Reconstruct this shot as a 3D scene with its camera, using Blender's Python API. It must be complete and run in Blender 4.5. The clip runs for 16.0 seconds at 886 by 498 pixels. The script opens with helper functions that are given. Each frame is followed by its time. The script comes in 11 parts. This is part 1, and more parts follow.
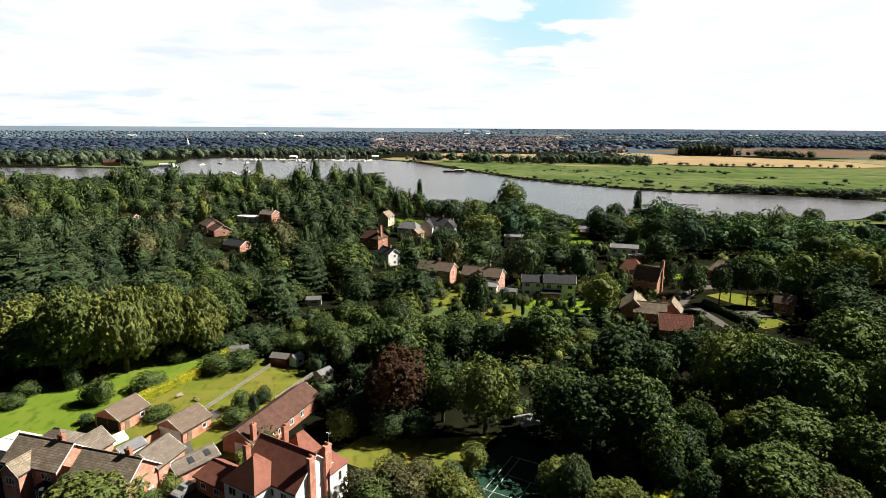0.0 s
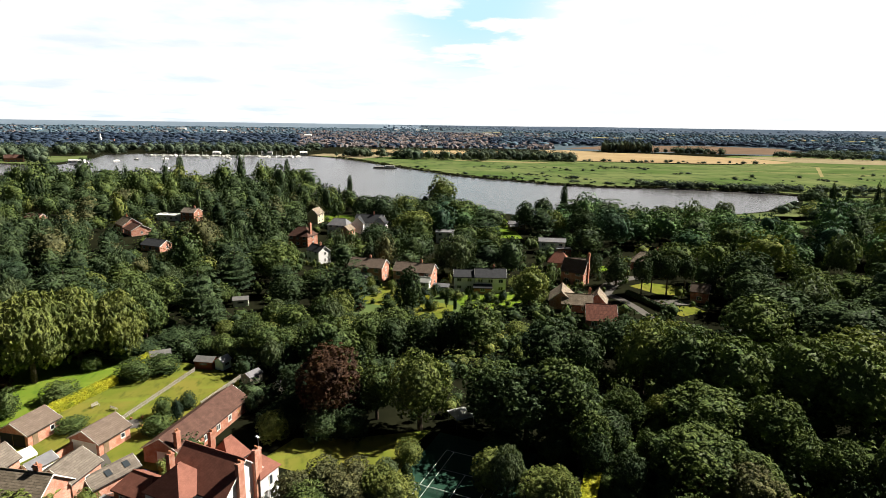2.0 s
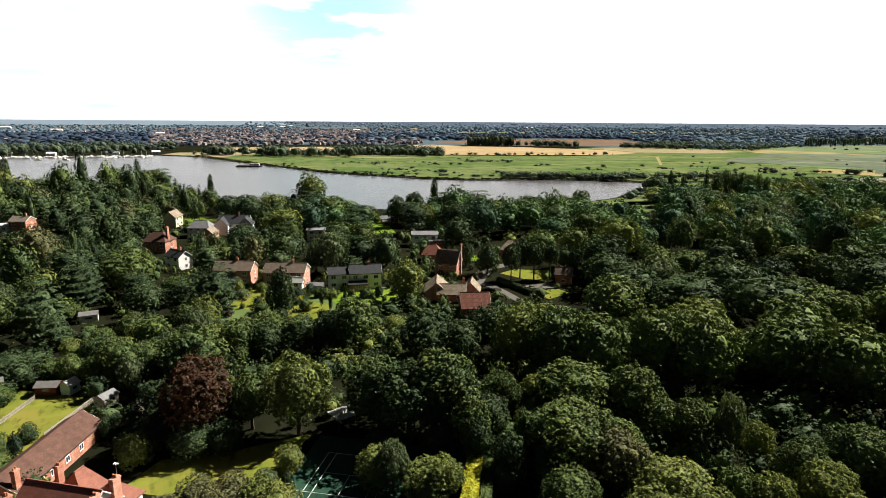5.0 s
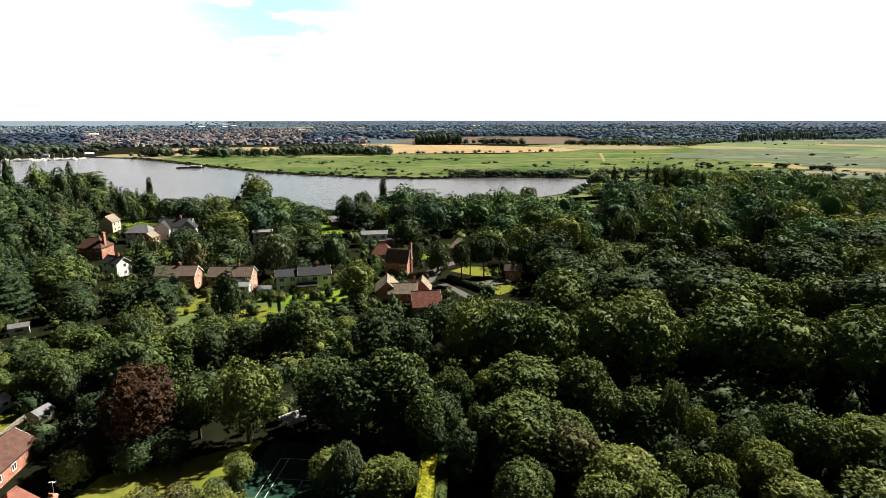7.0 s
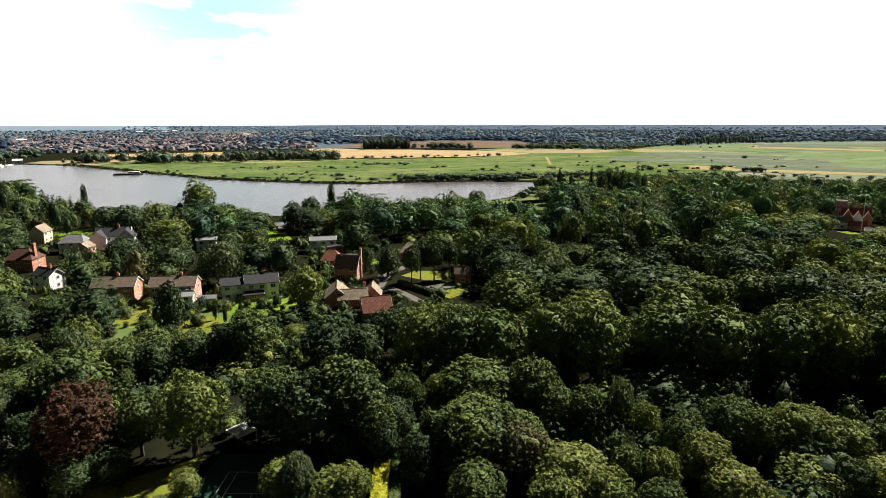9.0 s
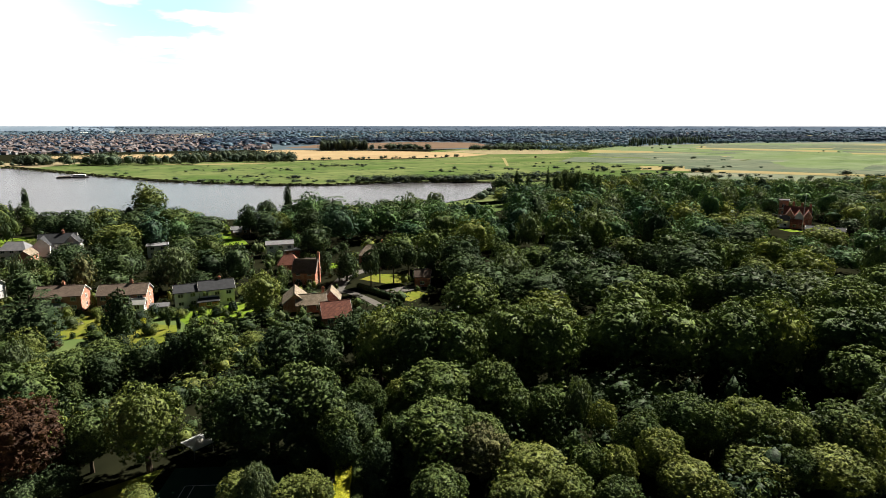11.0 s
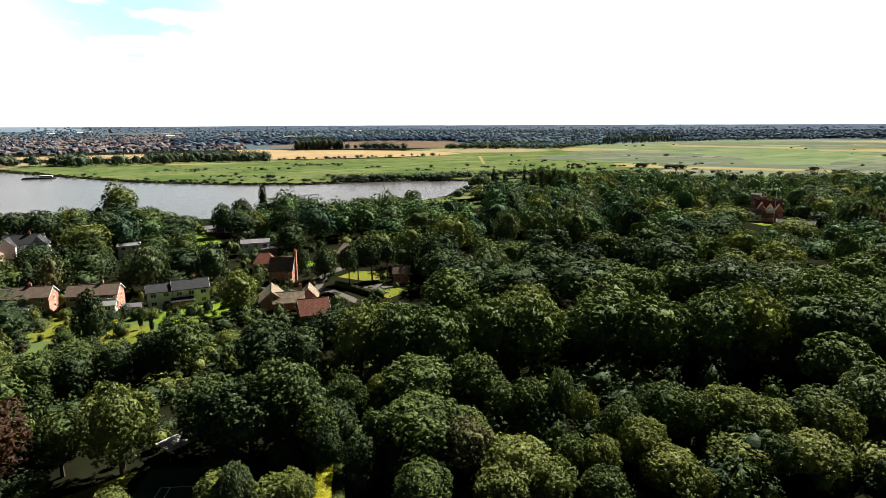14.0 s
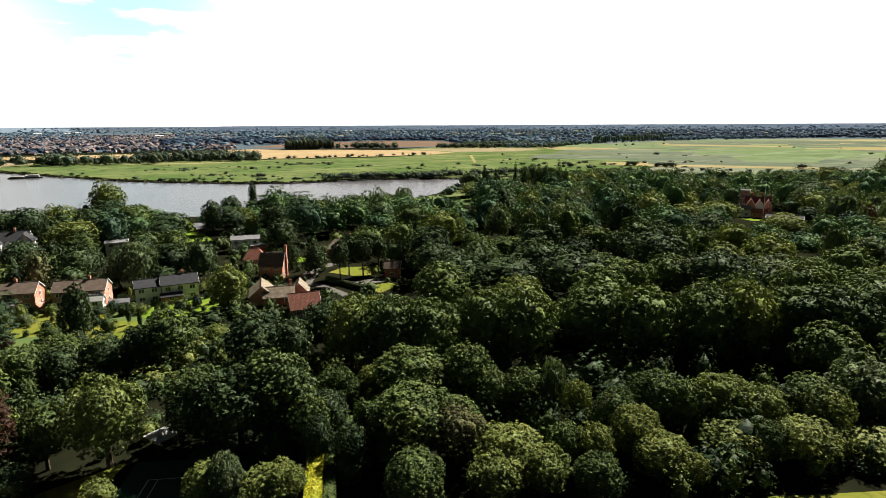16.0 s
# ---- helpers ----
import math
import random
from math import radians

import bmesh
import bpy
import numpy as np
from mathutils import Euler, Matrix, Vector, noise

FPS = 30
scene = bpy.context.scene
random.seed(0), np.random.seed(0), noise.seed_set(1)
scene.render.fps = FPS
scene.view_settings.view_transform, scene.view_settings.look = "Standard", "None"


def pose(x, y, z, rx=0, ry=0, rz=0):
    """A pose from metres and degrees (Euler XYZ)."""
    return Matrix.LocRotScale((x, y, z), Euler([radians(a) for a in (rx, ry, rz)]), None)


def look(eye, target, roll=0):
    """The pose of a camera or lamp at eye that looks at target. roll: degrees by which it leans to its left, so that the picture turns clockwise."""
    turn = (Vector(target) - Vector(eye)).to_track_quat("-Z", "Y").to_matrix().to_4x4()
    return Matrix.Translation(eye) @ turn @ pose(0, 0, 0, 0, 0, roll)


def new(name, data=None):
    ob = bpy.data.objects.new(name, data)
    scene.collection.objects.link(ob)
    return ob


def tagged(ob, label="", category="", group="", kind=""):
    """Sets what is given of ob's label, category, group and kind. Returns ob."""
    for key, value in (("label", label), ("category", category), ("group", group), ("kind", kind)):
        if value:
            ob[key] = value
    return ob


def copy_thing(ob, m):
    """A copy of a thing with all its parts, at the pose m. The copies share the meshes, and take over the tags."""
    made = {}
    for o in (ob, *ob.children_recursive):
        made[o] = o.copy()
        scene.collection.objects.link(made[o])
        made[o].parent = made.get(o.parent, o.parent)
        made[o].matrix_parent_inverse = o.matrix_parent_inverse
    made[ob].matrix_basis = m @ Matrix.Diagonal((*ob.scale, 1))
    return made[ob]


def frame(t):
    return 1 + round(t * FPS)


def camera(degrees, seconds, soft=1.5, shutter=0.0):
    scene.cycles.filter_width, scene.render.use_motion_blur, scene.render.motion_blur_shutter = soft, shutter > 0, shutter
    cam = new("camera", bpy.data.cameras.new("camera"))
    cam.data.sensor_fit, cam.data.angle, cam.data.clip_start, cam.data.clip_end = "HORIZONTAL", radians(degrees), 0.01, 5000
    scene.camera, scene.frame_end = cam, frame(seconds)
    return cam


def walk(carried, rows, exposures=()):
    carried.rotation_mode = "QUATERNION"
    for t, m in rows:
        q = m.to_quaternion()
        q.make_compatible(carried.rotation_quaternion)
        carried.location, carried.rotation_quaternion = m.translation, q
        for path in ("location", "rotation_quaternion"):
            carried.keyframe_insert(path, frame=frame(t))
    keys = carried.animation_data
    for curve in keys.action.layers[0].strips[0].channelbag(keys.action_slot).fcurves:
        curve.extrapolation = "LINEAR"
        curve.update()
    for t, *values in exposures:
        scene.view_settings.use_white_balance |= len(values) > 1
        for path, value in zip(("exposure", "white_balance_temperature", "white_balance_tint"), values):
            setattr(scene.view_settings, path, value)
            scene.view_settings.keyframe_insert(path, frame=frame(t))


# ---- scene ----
cam = camera(73.75, 16.0, soft=0.8)


def aim(t, x, y, z, yaw, pitch, roll):
    """One row of the path: the eye in metres, yaw to the left of +y, pitch and roll in degrees."""
    a, b = radians(yaw), radians(pitch)
    way = Vector((-math.sin(a) * math.cos(b), math.cos(a) * math.cos(b), math.sin(b)))
    eye = Vector((x, y, z))
    return (t, look(eye, eye + way * 100, roll))


PATH = [
    aim(0.0, 0.00, -0.00, 54.37, -0.000, -11.655, 0.362),
    aim(0.5, 0.01, 0.03, 54.28, -1.106, -11.732, 0.417),
    aim(1.0, -0.00, 0.06, 54.21, -2.801, -11.798, 0.670),
    aim(1.5, 0.07, 0.16, 54.15, -4.667, -11.843, 0.780),
    aim(2.0, 0.12, 0.36, 54.11, -6.737, -11.922, 0.819),
    aim(2.5, 0.22, 0.60, 53.94, -8.833, -11.952, 0.688),
    aim(3.0, 0.33, 0.79, 53.79, -10.914, -11.986, 0.594),
    aim(3.5, 0.42, 1.01, 53.73, -13.031, -12.052, 0.568),
    aim(4.0, 0.48, 1.14, 53.67, -15.158, -12.118, 0.466),
    aim(4.5, 0.47, 1.15, 53.62, -17.310, -12.153, 0.439),
    aim(7.0, 0.69, 1.06, 53.60, -24.061, -12.320, 0.008),
    aim(7.5, 0.70, 0.99, 53.54, -25.089, -12.223, -0.010),
    aim(8.0, 0.70, 0.90, 53.54, -26.375, -12.099, -0.020),
    aim(8.5, 0.74, 0.80, 53.58, -27.676, -12.002, -0.050),
    aim(9.0, 0.79, 0.78, 53.69, -28.967, -11.911, -0.041),
    aim(9.5, 0.84, 0.75, 53.87, -30.228, -11.847, 0.030),
    aim(12.0, 0.73, 0.72, 54.48, -34.027, -11.919, -0.119),
    aim(12.5, 0.76, 0.85, 54.29, -34.341, -11.959, -0.192),
    aim(13.0, 0.78, 1.15, 53.87, -34.662, -11.924, -0.153),
    aim(13.5, 0.80, 1.50, 53.39, -34.973, -11.893, -0.170),
    aim(14.0, 0.80, 1.73, 52.95, -35.279, -11.882, -0.190),
    aim(14.5, 0.86, 1.82, 52.58, -35.556, -11.904, -0.255),
    aim(15.0, 0.91, 1.90, 52.17, -35.798, -11.917, -0.327),
    aim(15.5, 0.95, 1.91, 51.54, -35.990, -11.876, -0.327),
    aim(16.0, 0.99, 1.93, 50.91, -36.126, -11.858, -0.269),
]
walk(cam, PATH, exposures=[(0.0, 1.34), (4.0, 1.46), (8.0, 1.58), (16.0, 1.58)])

# ---- world and sun ----
SUN_AZ, SUN_EL = 73.0, 41.0          # degrees clockwise from +y, degrees above the horizon
world = bpy.data.worlds.new("sky")
scene.world = world
world.use_nodes = True
wn, wl = world.node_tree.nodes, world.node_tree.links
wn.clear()
w_out = wn.new("ShaderNodeOutputWorld")
w_bg = wn.new("ShaderNodeBackground")
w_bg.inputs["Strength"].default_value = 0.05
w_sky = wn.new("ShaderNodeTexSky")
w_sky.sky_type, w_sky.sun_disc = "NISHITA", False
w_sky.sun_elevation, w_sky.sun_rotation = radians(SUN_EL), radians(SUN_AZ)
w_sky.air_density, w_sky.dust_density, w_sky.ozone_density = 0.08, 0.1, 2.0
w_tc = wn.new("ShaderNodeTexCoord")
w_sep = wn.new("ShaderNodeSeparateXYZ")
wl.new(w_tc.outputs["Generated"], w_sep.inputs[0])


def w_math(op, a, b):
    n = wn.new("ShaderNodeMath")
    n.operation = op
    for i, v in enumerate((a, b)):
        if isinstance(v, (int, float)):
            n.inputs[i].default_value = v
        else:
            wl.new(v, n.inputs[i])
    return n.outputs[0]


# a flat layer of cloud, seen in perspective
lift = w_math("ADD", w_math("MAXIMUM", w_sep.outputs[2], 0.0), 0.09)
w_com = wn.new("ShaderNodeCombineXYZ")
wl.new(w_math("DIVIDE", w_sep.outputs[0], lift), w_com.inputs[0])
wl.new(w_math("DIVIDE", w_sep.outputs[1], lift), w_com.inputs[1])


def w_noise(scale, detail, lo, hi, offset=0.0):
    n = wn.new("ShaderNodeTexNoise")
    n.inputs["Scale"].default_value, n.inputs["Detail"].default_value = scale, detail
    n.inputs["Roughness"].default_value = 0.55
    m = wn.new("ShaderNodeVectorMath")
    m.operation = "ADD"
    wl.new(w_com.outputs[0], m.inputs[0])
    m.inputs[1].default_value = (offset, offset * 0.7, offset)
    wl.new(m.outputs[0], n.inputs["Vector"])
    r = wn.new("ShaderNodeMapRange")
    r.interpolation_type = "SMOOTHSTEP"
    wl.new(n.outputs["Fac"], r.inputs[0])
    r.inputs[1].default_value, r.inputs[2].default_value = lo, hi
    return r.outputs[0]


# one wide gap in the cloud, with ragged edges
w_dot = wn.new("ShaderNodeVectorMath")
w_dot.operation = "DOT_PRODUCT"
wl.new(w_tc.outputs["Generated"], w_dot.inputs[0])
w_dot.inputs[1].default_value = Vector((math.sin(radians(9)), math.cos(radians(9)), math.tan(radians(13)))).normalized()
gap = wn.new("ShaderNodeMapRange")
gap.interpolation_type = "SMOOTHSTEP"
wl.new(w_dot.outputs["Value"], gap.inputs[0])
gap.inputs[1].default_value, gap.inputs[2].default_value = math.cos(radians(10.5)), math.cos(radians(3))
cover = w_noise(1.3, 5.0, 0.30, 0.46, 3.1)
ragged = w_noise(2.0, 7.0, 0.44, 0.55, 7.7)
hole = w_math("MULTIPLY", gap.outputs[0], ragged)
cover = w_math("MULTIPLY", w_math("MAXIMUM", cover, 0.85), w_math("SUBTRACT", 1.0, hole))


def w_blend(fac, a, b):
    n = wn.new("ShaderNodeMix")
    n.data_type = "RGBA"
    for key, v in (("Factor", fac), ("A", a), ("B", b)):
        if isinstance(v, tuple):
            n.inputs[key].default_value = (*v, 1)
        else:
            wl.new(v, n.inputs[key])
    return n.outputs["Result"]


# the cloud banks deep round the horizon, thinned overhead to lower fill light
high = wn.new("ShaderNodeMapRange")
high.interpolation_type = "SMOOTHSTEP"
wl.new(w_sep.outputs[2], high.inputs[0])
high.inputs[1].default_value, high.inputs[2].default_value = 0.20, 0.34
high.inputs[3].default_value, high.inputs[4].default_value = 1.0, 0.02
west = wn.new("ShaderNodeMapRange")
west.interpolation_type = "SMOOTHSTEP"
wl.new(w_sep.outputs[0], west.inputs[0])
west.inputs[1].default_value, west.inputs[2].default_value = 0.30, -0.25
grey = w_math("MULTIPLY", w_noise(1.1, 6.0, 0.47, 0.70, 11.0), w_math("ADD", w_math("MULTIPLY", west.outputs[0], 0.85), 0.15))
tone = w_blend(grey, (8.3, 8.3, 8.35), (6.5, 7.2, 7.9))
bank = w_blend(cover, (4.6, 7.0, 7.9), tone)
# it lies over the river and the sea; behind, it is cut to deepen shade
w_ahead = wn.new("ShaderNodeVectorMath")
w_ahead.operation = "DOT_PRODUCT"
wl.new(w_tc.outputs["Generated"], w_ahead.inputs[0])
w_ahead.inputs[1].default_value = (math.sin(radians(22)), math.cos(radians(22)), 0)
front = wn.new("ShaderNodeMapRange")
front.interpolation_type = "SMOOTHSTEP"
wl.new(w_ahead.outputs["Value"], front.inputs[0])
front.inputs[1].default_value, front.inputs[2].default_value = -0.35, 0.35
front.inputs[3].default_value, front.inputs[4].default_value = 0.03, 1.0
# the clear sky is dimmed too, so sides turned from the sun stay dark
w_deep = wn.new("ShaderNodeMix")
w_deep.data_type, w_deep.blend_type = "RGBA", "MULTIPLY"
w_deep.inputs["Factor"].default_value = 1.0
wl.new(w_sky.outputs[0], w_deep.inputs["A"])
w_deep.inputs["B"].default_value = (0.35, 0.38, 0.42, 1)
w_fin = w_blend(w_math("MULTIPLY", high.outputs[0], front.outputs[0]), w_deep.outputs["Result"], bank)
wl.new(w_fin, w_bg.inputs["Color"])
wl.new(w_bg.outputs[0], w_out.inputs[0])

sun_data = bpy.data.lights.new("sun", "SUN")
sun_data.energy, sun_data.angle, sun_data.color = 5.0, radians(0.55), (1.0, 0.93, 0.82)
sun = new("sun", sun_data)
s_az, s_el = radians(SUN_AZ), radians(SUN_EL)
sun.matrix_basis = look((200 * math.sin(s_az) * math.cos(s_el), 200 * math.cos(s_az) * math.cos(s_el), 200 * math.sin(s_el)), (0, 0, 0))

# ---- materials ----


def blend(nt, fac, a, b, mode="MIX"):
    n = nt.nodes.new("ShaderNodeMix")
    n.data_type, n.blend_type = "RGBA", mode
    for key, v in (("Factor", fac), ("A", a), ("B", b)):
        if isinstance(v, bpy.types.NodeSocket):
            nt.links.new(v, n.inputs[key])
        else:
            n.inputs[key].default_value = (*v, 1) if isinstance(v, tuple) else v
    return n.outputs["Result"]


def speckle(nt, scale, lo=0.35, hi=0.65, detail=4.0, coord="Object", stretch=None):
    tc = nt.nodes.new("ShaderNodeTexCoord")
    n = nt.nodes.new("ShaderNodeTexNoise")
    n.inputs["Scale"].default_value, n.inputs["Detail"].default_value = scale, detail
    src = tc.outputs[coord]
    if stretch:
        mp = nt.nodes.new("ShaderNodeMapping")
        mp.inputs["Scale"].default_value = stretch
        nt.links.new(src, mp.inputs[0])
        src = mp.outputs[0]
    nt.links.new(src, n.inputs["Vector"])
    r = nt.nodes.new("ShaderNodeMapRange")
    nt.links.new(n.outputs["Fac"], r.inputs[0])
    r.inputs[1].default_value, r.inputs[2].default_value = lo, hi
    return r.outputs[0]


def start(name, rough=0.8, metal=0.0, spec=0.3):
    m = bpy.data.materials.new(name)
    m.use_nodes = True
    nt = m.node_tree
    p = nt.nodes["Principled BSDF"]
    p.inputs["Roughness"].default_value, p.inputs["Metallic"].default_value = rough, metal
    p.inputs["Specular IOR Level"].default_value = spec
    return m, nt, p


def bump(nt, p, height, strength, dist=0.05):
    b = nt.nodes.new("ShaderNodeBump")
    b.inputs["Strength"].default_value, b.inputs["Distance"].default_value = strength, dist
    nt.links.new(height, b.inputs["Height"])
    nt.links.new(b.outputs[0], p.inputs["Normal"])


def plain(name, a, b, scale=3.0, rough=0.8, metal=0.0, spec=0.1, fine=30.0, relief=0.15):
    """Two tones mixed by a coarse and a fine grain, with slight relief."""
    m, nt, p = start(name, rough, metal, spec)
    c = blend(nt, speckle(nt, scale), a, b)
    dark = tuple(v * 0.72 for v in b)
    f = speckle(nt, fine, 0.45, 0.75)
    h = nt.nodes.new("ShaderNodeMath")
    h.operation = "MULTIPLY"
    nt.links.new(f, h.inputs[0])
    h.inputs[1].default_value = 0.6
    nt.links.new(blend(nt, h.outputs[0], c, dark), p.inputs["Base Color"])
    bump(nt, p, f, relief)
    return m


def leafy(name, a, b, c, glow=0.05, size=0.35):
    """Foliage: tone by plant, by clump and by leaf; part of the light passes through."""
    m = bpy.data.materials.new(name)
    m.use_nodes = True
    nt = m.node_tree
    nt.nodes.clear()
    out = nt.nodes.new("ShaderNodeOutputMaterial")
    oi = nt.nodes.new("ShaderNodeObjectInfo")
    geo = nt.nodes.new("ShaderNodeNewGeometry")
    tint = nt.nodes.new("ShaderNodeAttribute")
    tint.attribute_name = "tint"
    own = nt.nodes.new("ShaderNodeMath")
    own.operation = "ADD"
    nt.links.new(oi.outputs["Random"], own.inputs[0])
    nt.links.new(tint.outputs["Fac"], own.inputs[1])
    part_of = nt.nodes.new("ShaderNodeMath")
    part_of.operation = "FRACT"
    nt.links.new(own.outputs[0], part_of.inputs[0])
    col = blend(nt, part_of.outputs[0], a, b)
    col = blend(nt, speckle(nt, 0.085, 0.42, 0.62, 2.0), col, tuple(v * k for v, k in zip(b, (1.12, 1.1, 1.0))))
    col = blend(nt, speckle(nt, size, 0.4, 0.7, 3.0), col, c)
    isl = nt.nodes.new("ShaderNodeMapRange")
    nt.links.new(geo.outputs["Random Per Island"], isl.inputs[0])
    isl.inputs[3].default_value, isl.inputs[4].default_value = 0.80, 1.22
    comb = nt.nodes.new("ShaderNodeCombineColor")
    for i in range(3):
        nt.links.new(isl.outputs[0], comb.inputs[i])
    col = blend(nt, 1.0, col, comb.outputs[0], "MULTIPLY")
    grain = speckle(nt, 2.6, 0.38, 0.66, 5.0)
    gr = nt.nodes.new("ShaderNodeMapRange")
    nt.links.new(grain, gr.inputs[0])
    gr.inputs[3].default_value, gr.inputs[4].default_value = 0.75, 1.2
    gc = nt.nodes.new("ShaderNodeCombineColor")
    for i in range(3):
        nt.links.new(gr.outputs[0], gc.inputs[i])
    col = blend(nt, 1.0, col, gc.outputs[0], "MULTIPLY")
    bp = nt.nodes.new("ShaderNodeBump")
    bp.inputs["Strength"].default_value, bp.inputs["Distance"].default_value = 0.5, 0.3
    nt.links.new(grain, bp.inputs["Height"])
    d = nt.nodes.new("ShaderNodeBsdfDiffuse")
    nt.links.new(bp.outputs[0], d.inputs["Normal"])
    t = nt.nodes.new("ShaderNodeBsdfTranslucent")
    nt.links.new(col, d.inputs[0])
    nt.links.new(blend(nt, 1.0, col, (1.1, 1.2, 0.5), "MULTIPLY"), t.inputs[0])
    mx = nt.nodes.new("ShaderNodeMixShader")
    mx.inputs[0].default_value = glow
    nt.links.new(d.outputs[0], mx.inputs[1])
    nt.links.new(t.outputs[0], mx.inputs[2])
    g = nt.nodes.new("ShaderNodeBsdfGlossy")
    g.inputs["Roughness"].default_value = 0.45
    sh = nt.nodes.new("ShaderNodeMixShader")
    sh.inputs[0].default_value = 0.004
    nt.links.new(mx.outputs[0], sh.inputs[1])
    nt.links.new(g.outputs[0], sh.inputs[2])
    nt.links.new(sh.outputs[0], out.inputs[0])
    return m


def coursed(name, a, b, joint, width, height, mortar=0.012, rough=0.85, offset=0.5, vary=0.5, relief=0.3):
    """Courses of bricks or tiles in the object's own metres, with weathering on top."""
    m, nt, p = start(name, rough, 0.0, 0.08)
    tc = nt.nodes.new("ShaderNodeTexCoord")
    mp = nt.nodes.new("ShaderNodeMapping")
    nt.links.new(tc.outputs["UV"], mp.inputs[0])
    br = nt.nodes.new("ShaderNodeTexBrick")
    nt.links.new(mp.outputs[0], br.inputs["Vector"])
    br.inputs["Color1"].default_value, br.inputs["Color2"].default_value, br.inputs["Mortar"].default_value = (*a, 1), (*b, 1), (*joint, 1)
    br.inputs["Scale"].default_value, br.inputs["Mortar Size"].default_value = 1.0, mortar
    br.inputs["Brick Width"].default_value, br.inputs["Row Height"].default_value = width, height
    br.inputs["Bias"].default_value = 0.0
    br.offset = offset
    col = blend(nt, speckle(nt, 0.9, 0.4, 0.75), br.outputs["Color"], tuple(v * vary for v in b))
    col = blend(nt, speckle(nt, 7.0, 0.55, 0.8), col, tuple(min(1, v * 1.25) for v in a))
    nt.links.new(col, p.inputs["Base Color"])
    bump(nt, p, br.outputs["Fac"], -relief, 0.02)
    return m


M = {}
M["leaf_oak"] = leafy("leaf_oak", (0.0269, 0.0484, 0.0217), (0.0995, 0.1320, 0.0395), (0.0332, 0.0573, 0.0221))
M["leaf_light"] = leafy("leaf_light", (0.0756, 0.1073, 0.0313), (0.1614, 0.1802, 0.0504), (0.0761, 0.1038, 0.0344), glow=0.12)
M["leaf_dark"] = leafy("leaf_dark", (0.0175, 0.0320, 0.0184), (0.0622, 0.0915, 0.0398), (0.0230, 0.0389, 0.0204), glow=0.05)
# oak and dark greens again, cooled by painted haze for the farther groves
M["leaf_alder"] = leafy("leaf_alder", (0.0276, 0.0621, 0.0349), (0.1025, 0.1692, 0.0635), (0.0340, 0.0734, 0.0356))
M["leaf_yew"] = leafy("leaf_yew", (0.0175, 0.0387, 0.0293), (0.0593, 0.1063, 0.0614), (0.0227, 0.0470, 0.0326), glow=0.05)
M["leaf_grey"] = leafy("leaf_grey", (0.0637, 0.0883, 0.0445), (0.1040, 0.1331, 0.0682), (0.0482, 0.0697, 0.0355), glow=0.22)
M["leaf_olive"] = leafy("leaf_olive", (0.0825, 0.0895, 0.0414), (0.1058, 0.1051, 0.0459), (0.0585, 0.0681, 0.0344))
M["leaf_copper"] = leafy("leaf_copper", (0.0480, 0.0270, 0.0180), (0.0600, 0.0330, 0.0200), (0.0310, 0.0190, 0.0140), glow=0.15)
M["leaf_gold"] = leafy("leaf_gold", (0.3300, 0.3360, 0.0288), (0.3960, 0.3808, 0.0312), (0.2420, 0.2800, 0.0264), glow=0.2)
M["leaf_blue"] = leafy("leaf_blue", (0.0294, 0.0485, 0.0318), (0.0378, 0.0600, 0.0408), (0.0202, 0.0371, 0.0235), glow=0.05)
# far woods: blue distance haze is mixed into these three leaf colours
M["leaf_far_haze"] = leafy("leaf_far_haze", (0.0743, 0.1232, 0.1763), (0.0918, 0.1375, 0.1740), (0.0534, 0.0927, 0.1381), size=0.02)
M["leaf_navy_haze"] = leafy("leaf_navy_haze", (0.0267, 0.0425, 0.0776), (0.0354, 0.0519, 0.0783), (0.0189, 0.0312, 0.0574), size=0.02)
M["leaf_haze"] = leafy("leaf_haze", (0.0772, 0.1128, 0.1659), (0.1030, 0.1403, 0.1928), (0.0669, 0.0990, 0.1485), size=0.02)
# far-bank green, greyed a little by haze put into the colour
M["leaf_shore_haze"] = leafy("leaf_shore_haze", (0.042, 0.066, 0.046), (0.096, 0.124, 0.078), (0.036, 0.056, 0.042), size=0.05)
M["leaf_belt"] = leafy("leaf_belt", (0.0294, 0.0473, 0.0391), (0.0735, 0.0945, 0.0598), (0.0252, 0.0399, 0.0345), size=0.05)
# far ground, with the same distance haze put into its colour
M["far_floor_haze"] = plain("far_floor_haze", (0.0600, 0.0868, 0.1088), (0.0810, 0.1085, 0.1258), 0.006, 1.0, spec=0.0, fine=0.03)
M["bark"] = plain("bark", (0.10, 0.08, 0.06), (0.05, 0.04, 0.03), 4.0, 1.0, spec=0.0)
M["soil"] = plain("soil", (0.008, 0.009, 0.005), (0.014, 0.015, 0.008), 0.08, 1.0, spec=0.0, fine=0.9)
M["wheat"] = plain("wheat", (0.315, 0.240, 0.140), (0.265, 0.198, 0.108), 0.008, 1.0, spec=0.0, fine=0.05)
M["plough"] = plain("plough", (0.150, 0.105, 0.075), (0.120, 0.085, 0.060), 0.01, 1.0, spec=0.0, fine=0.05)
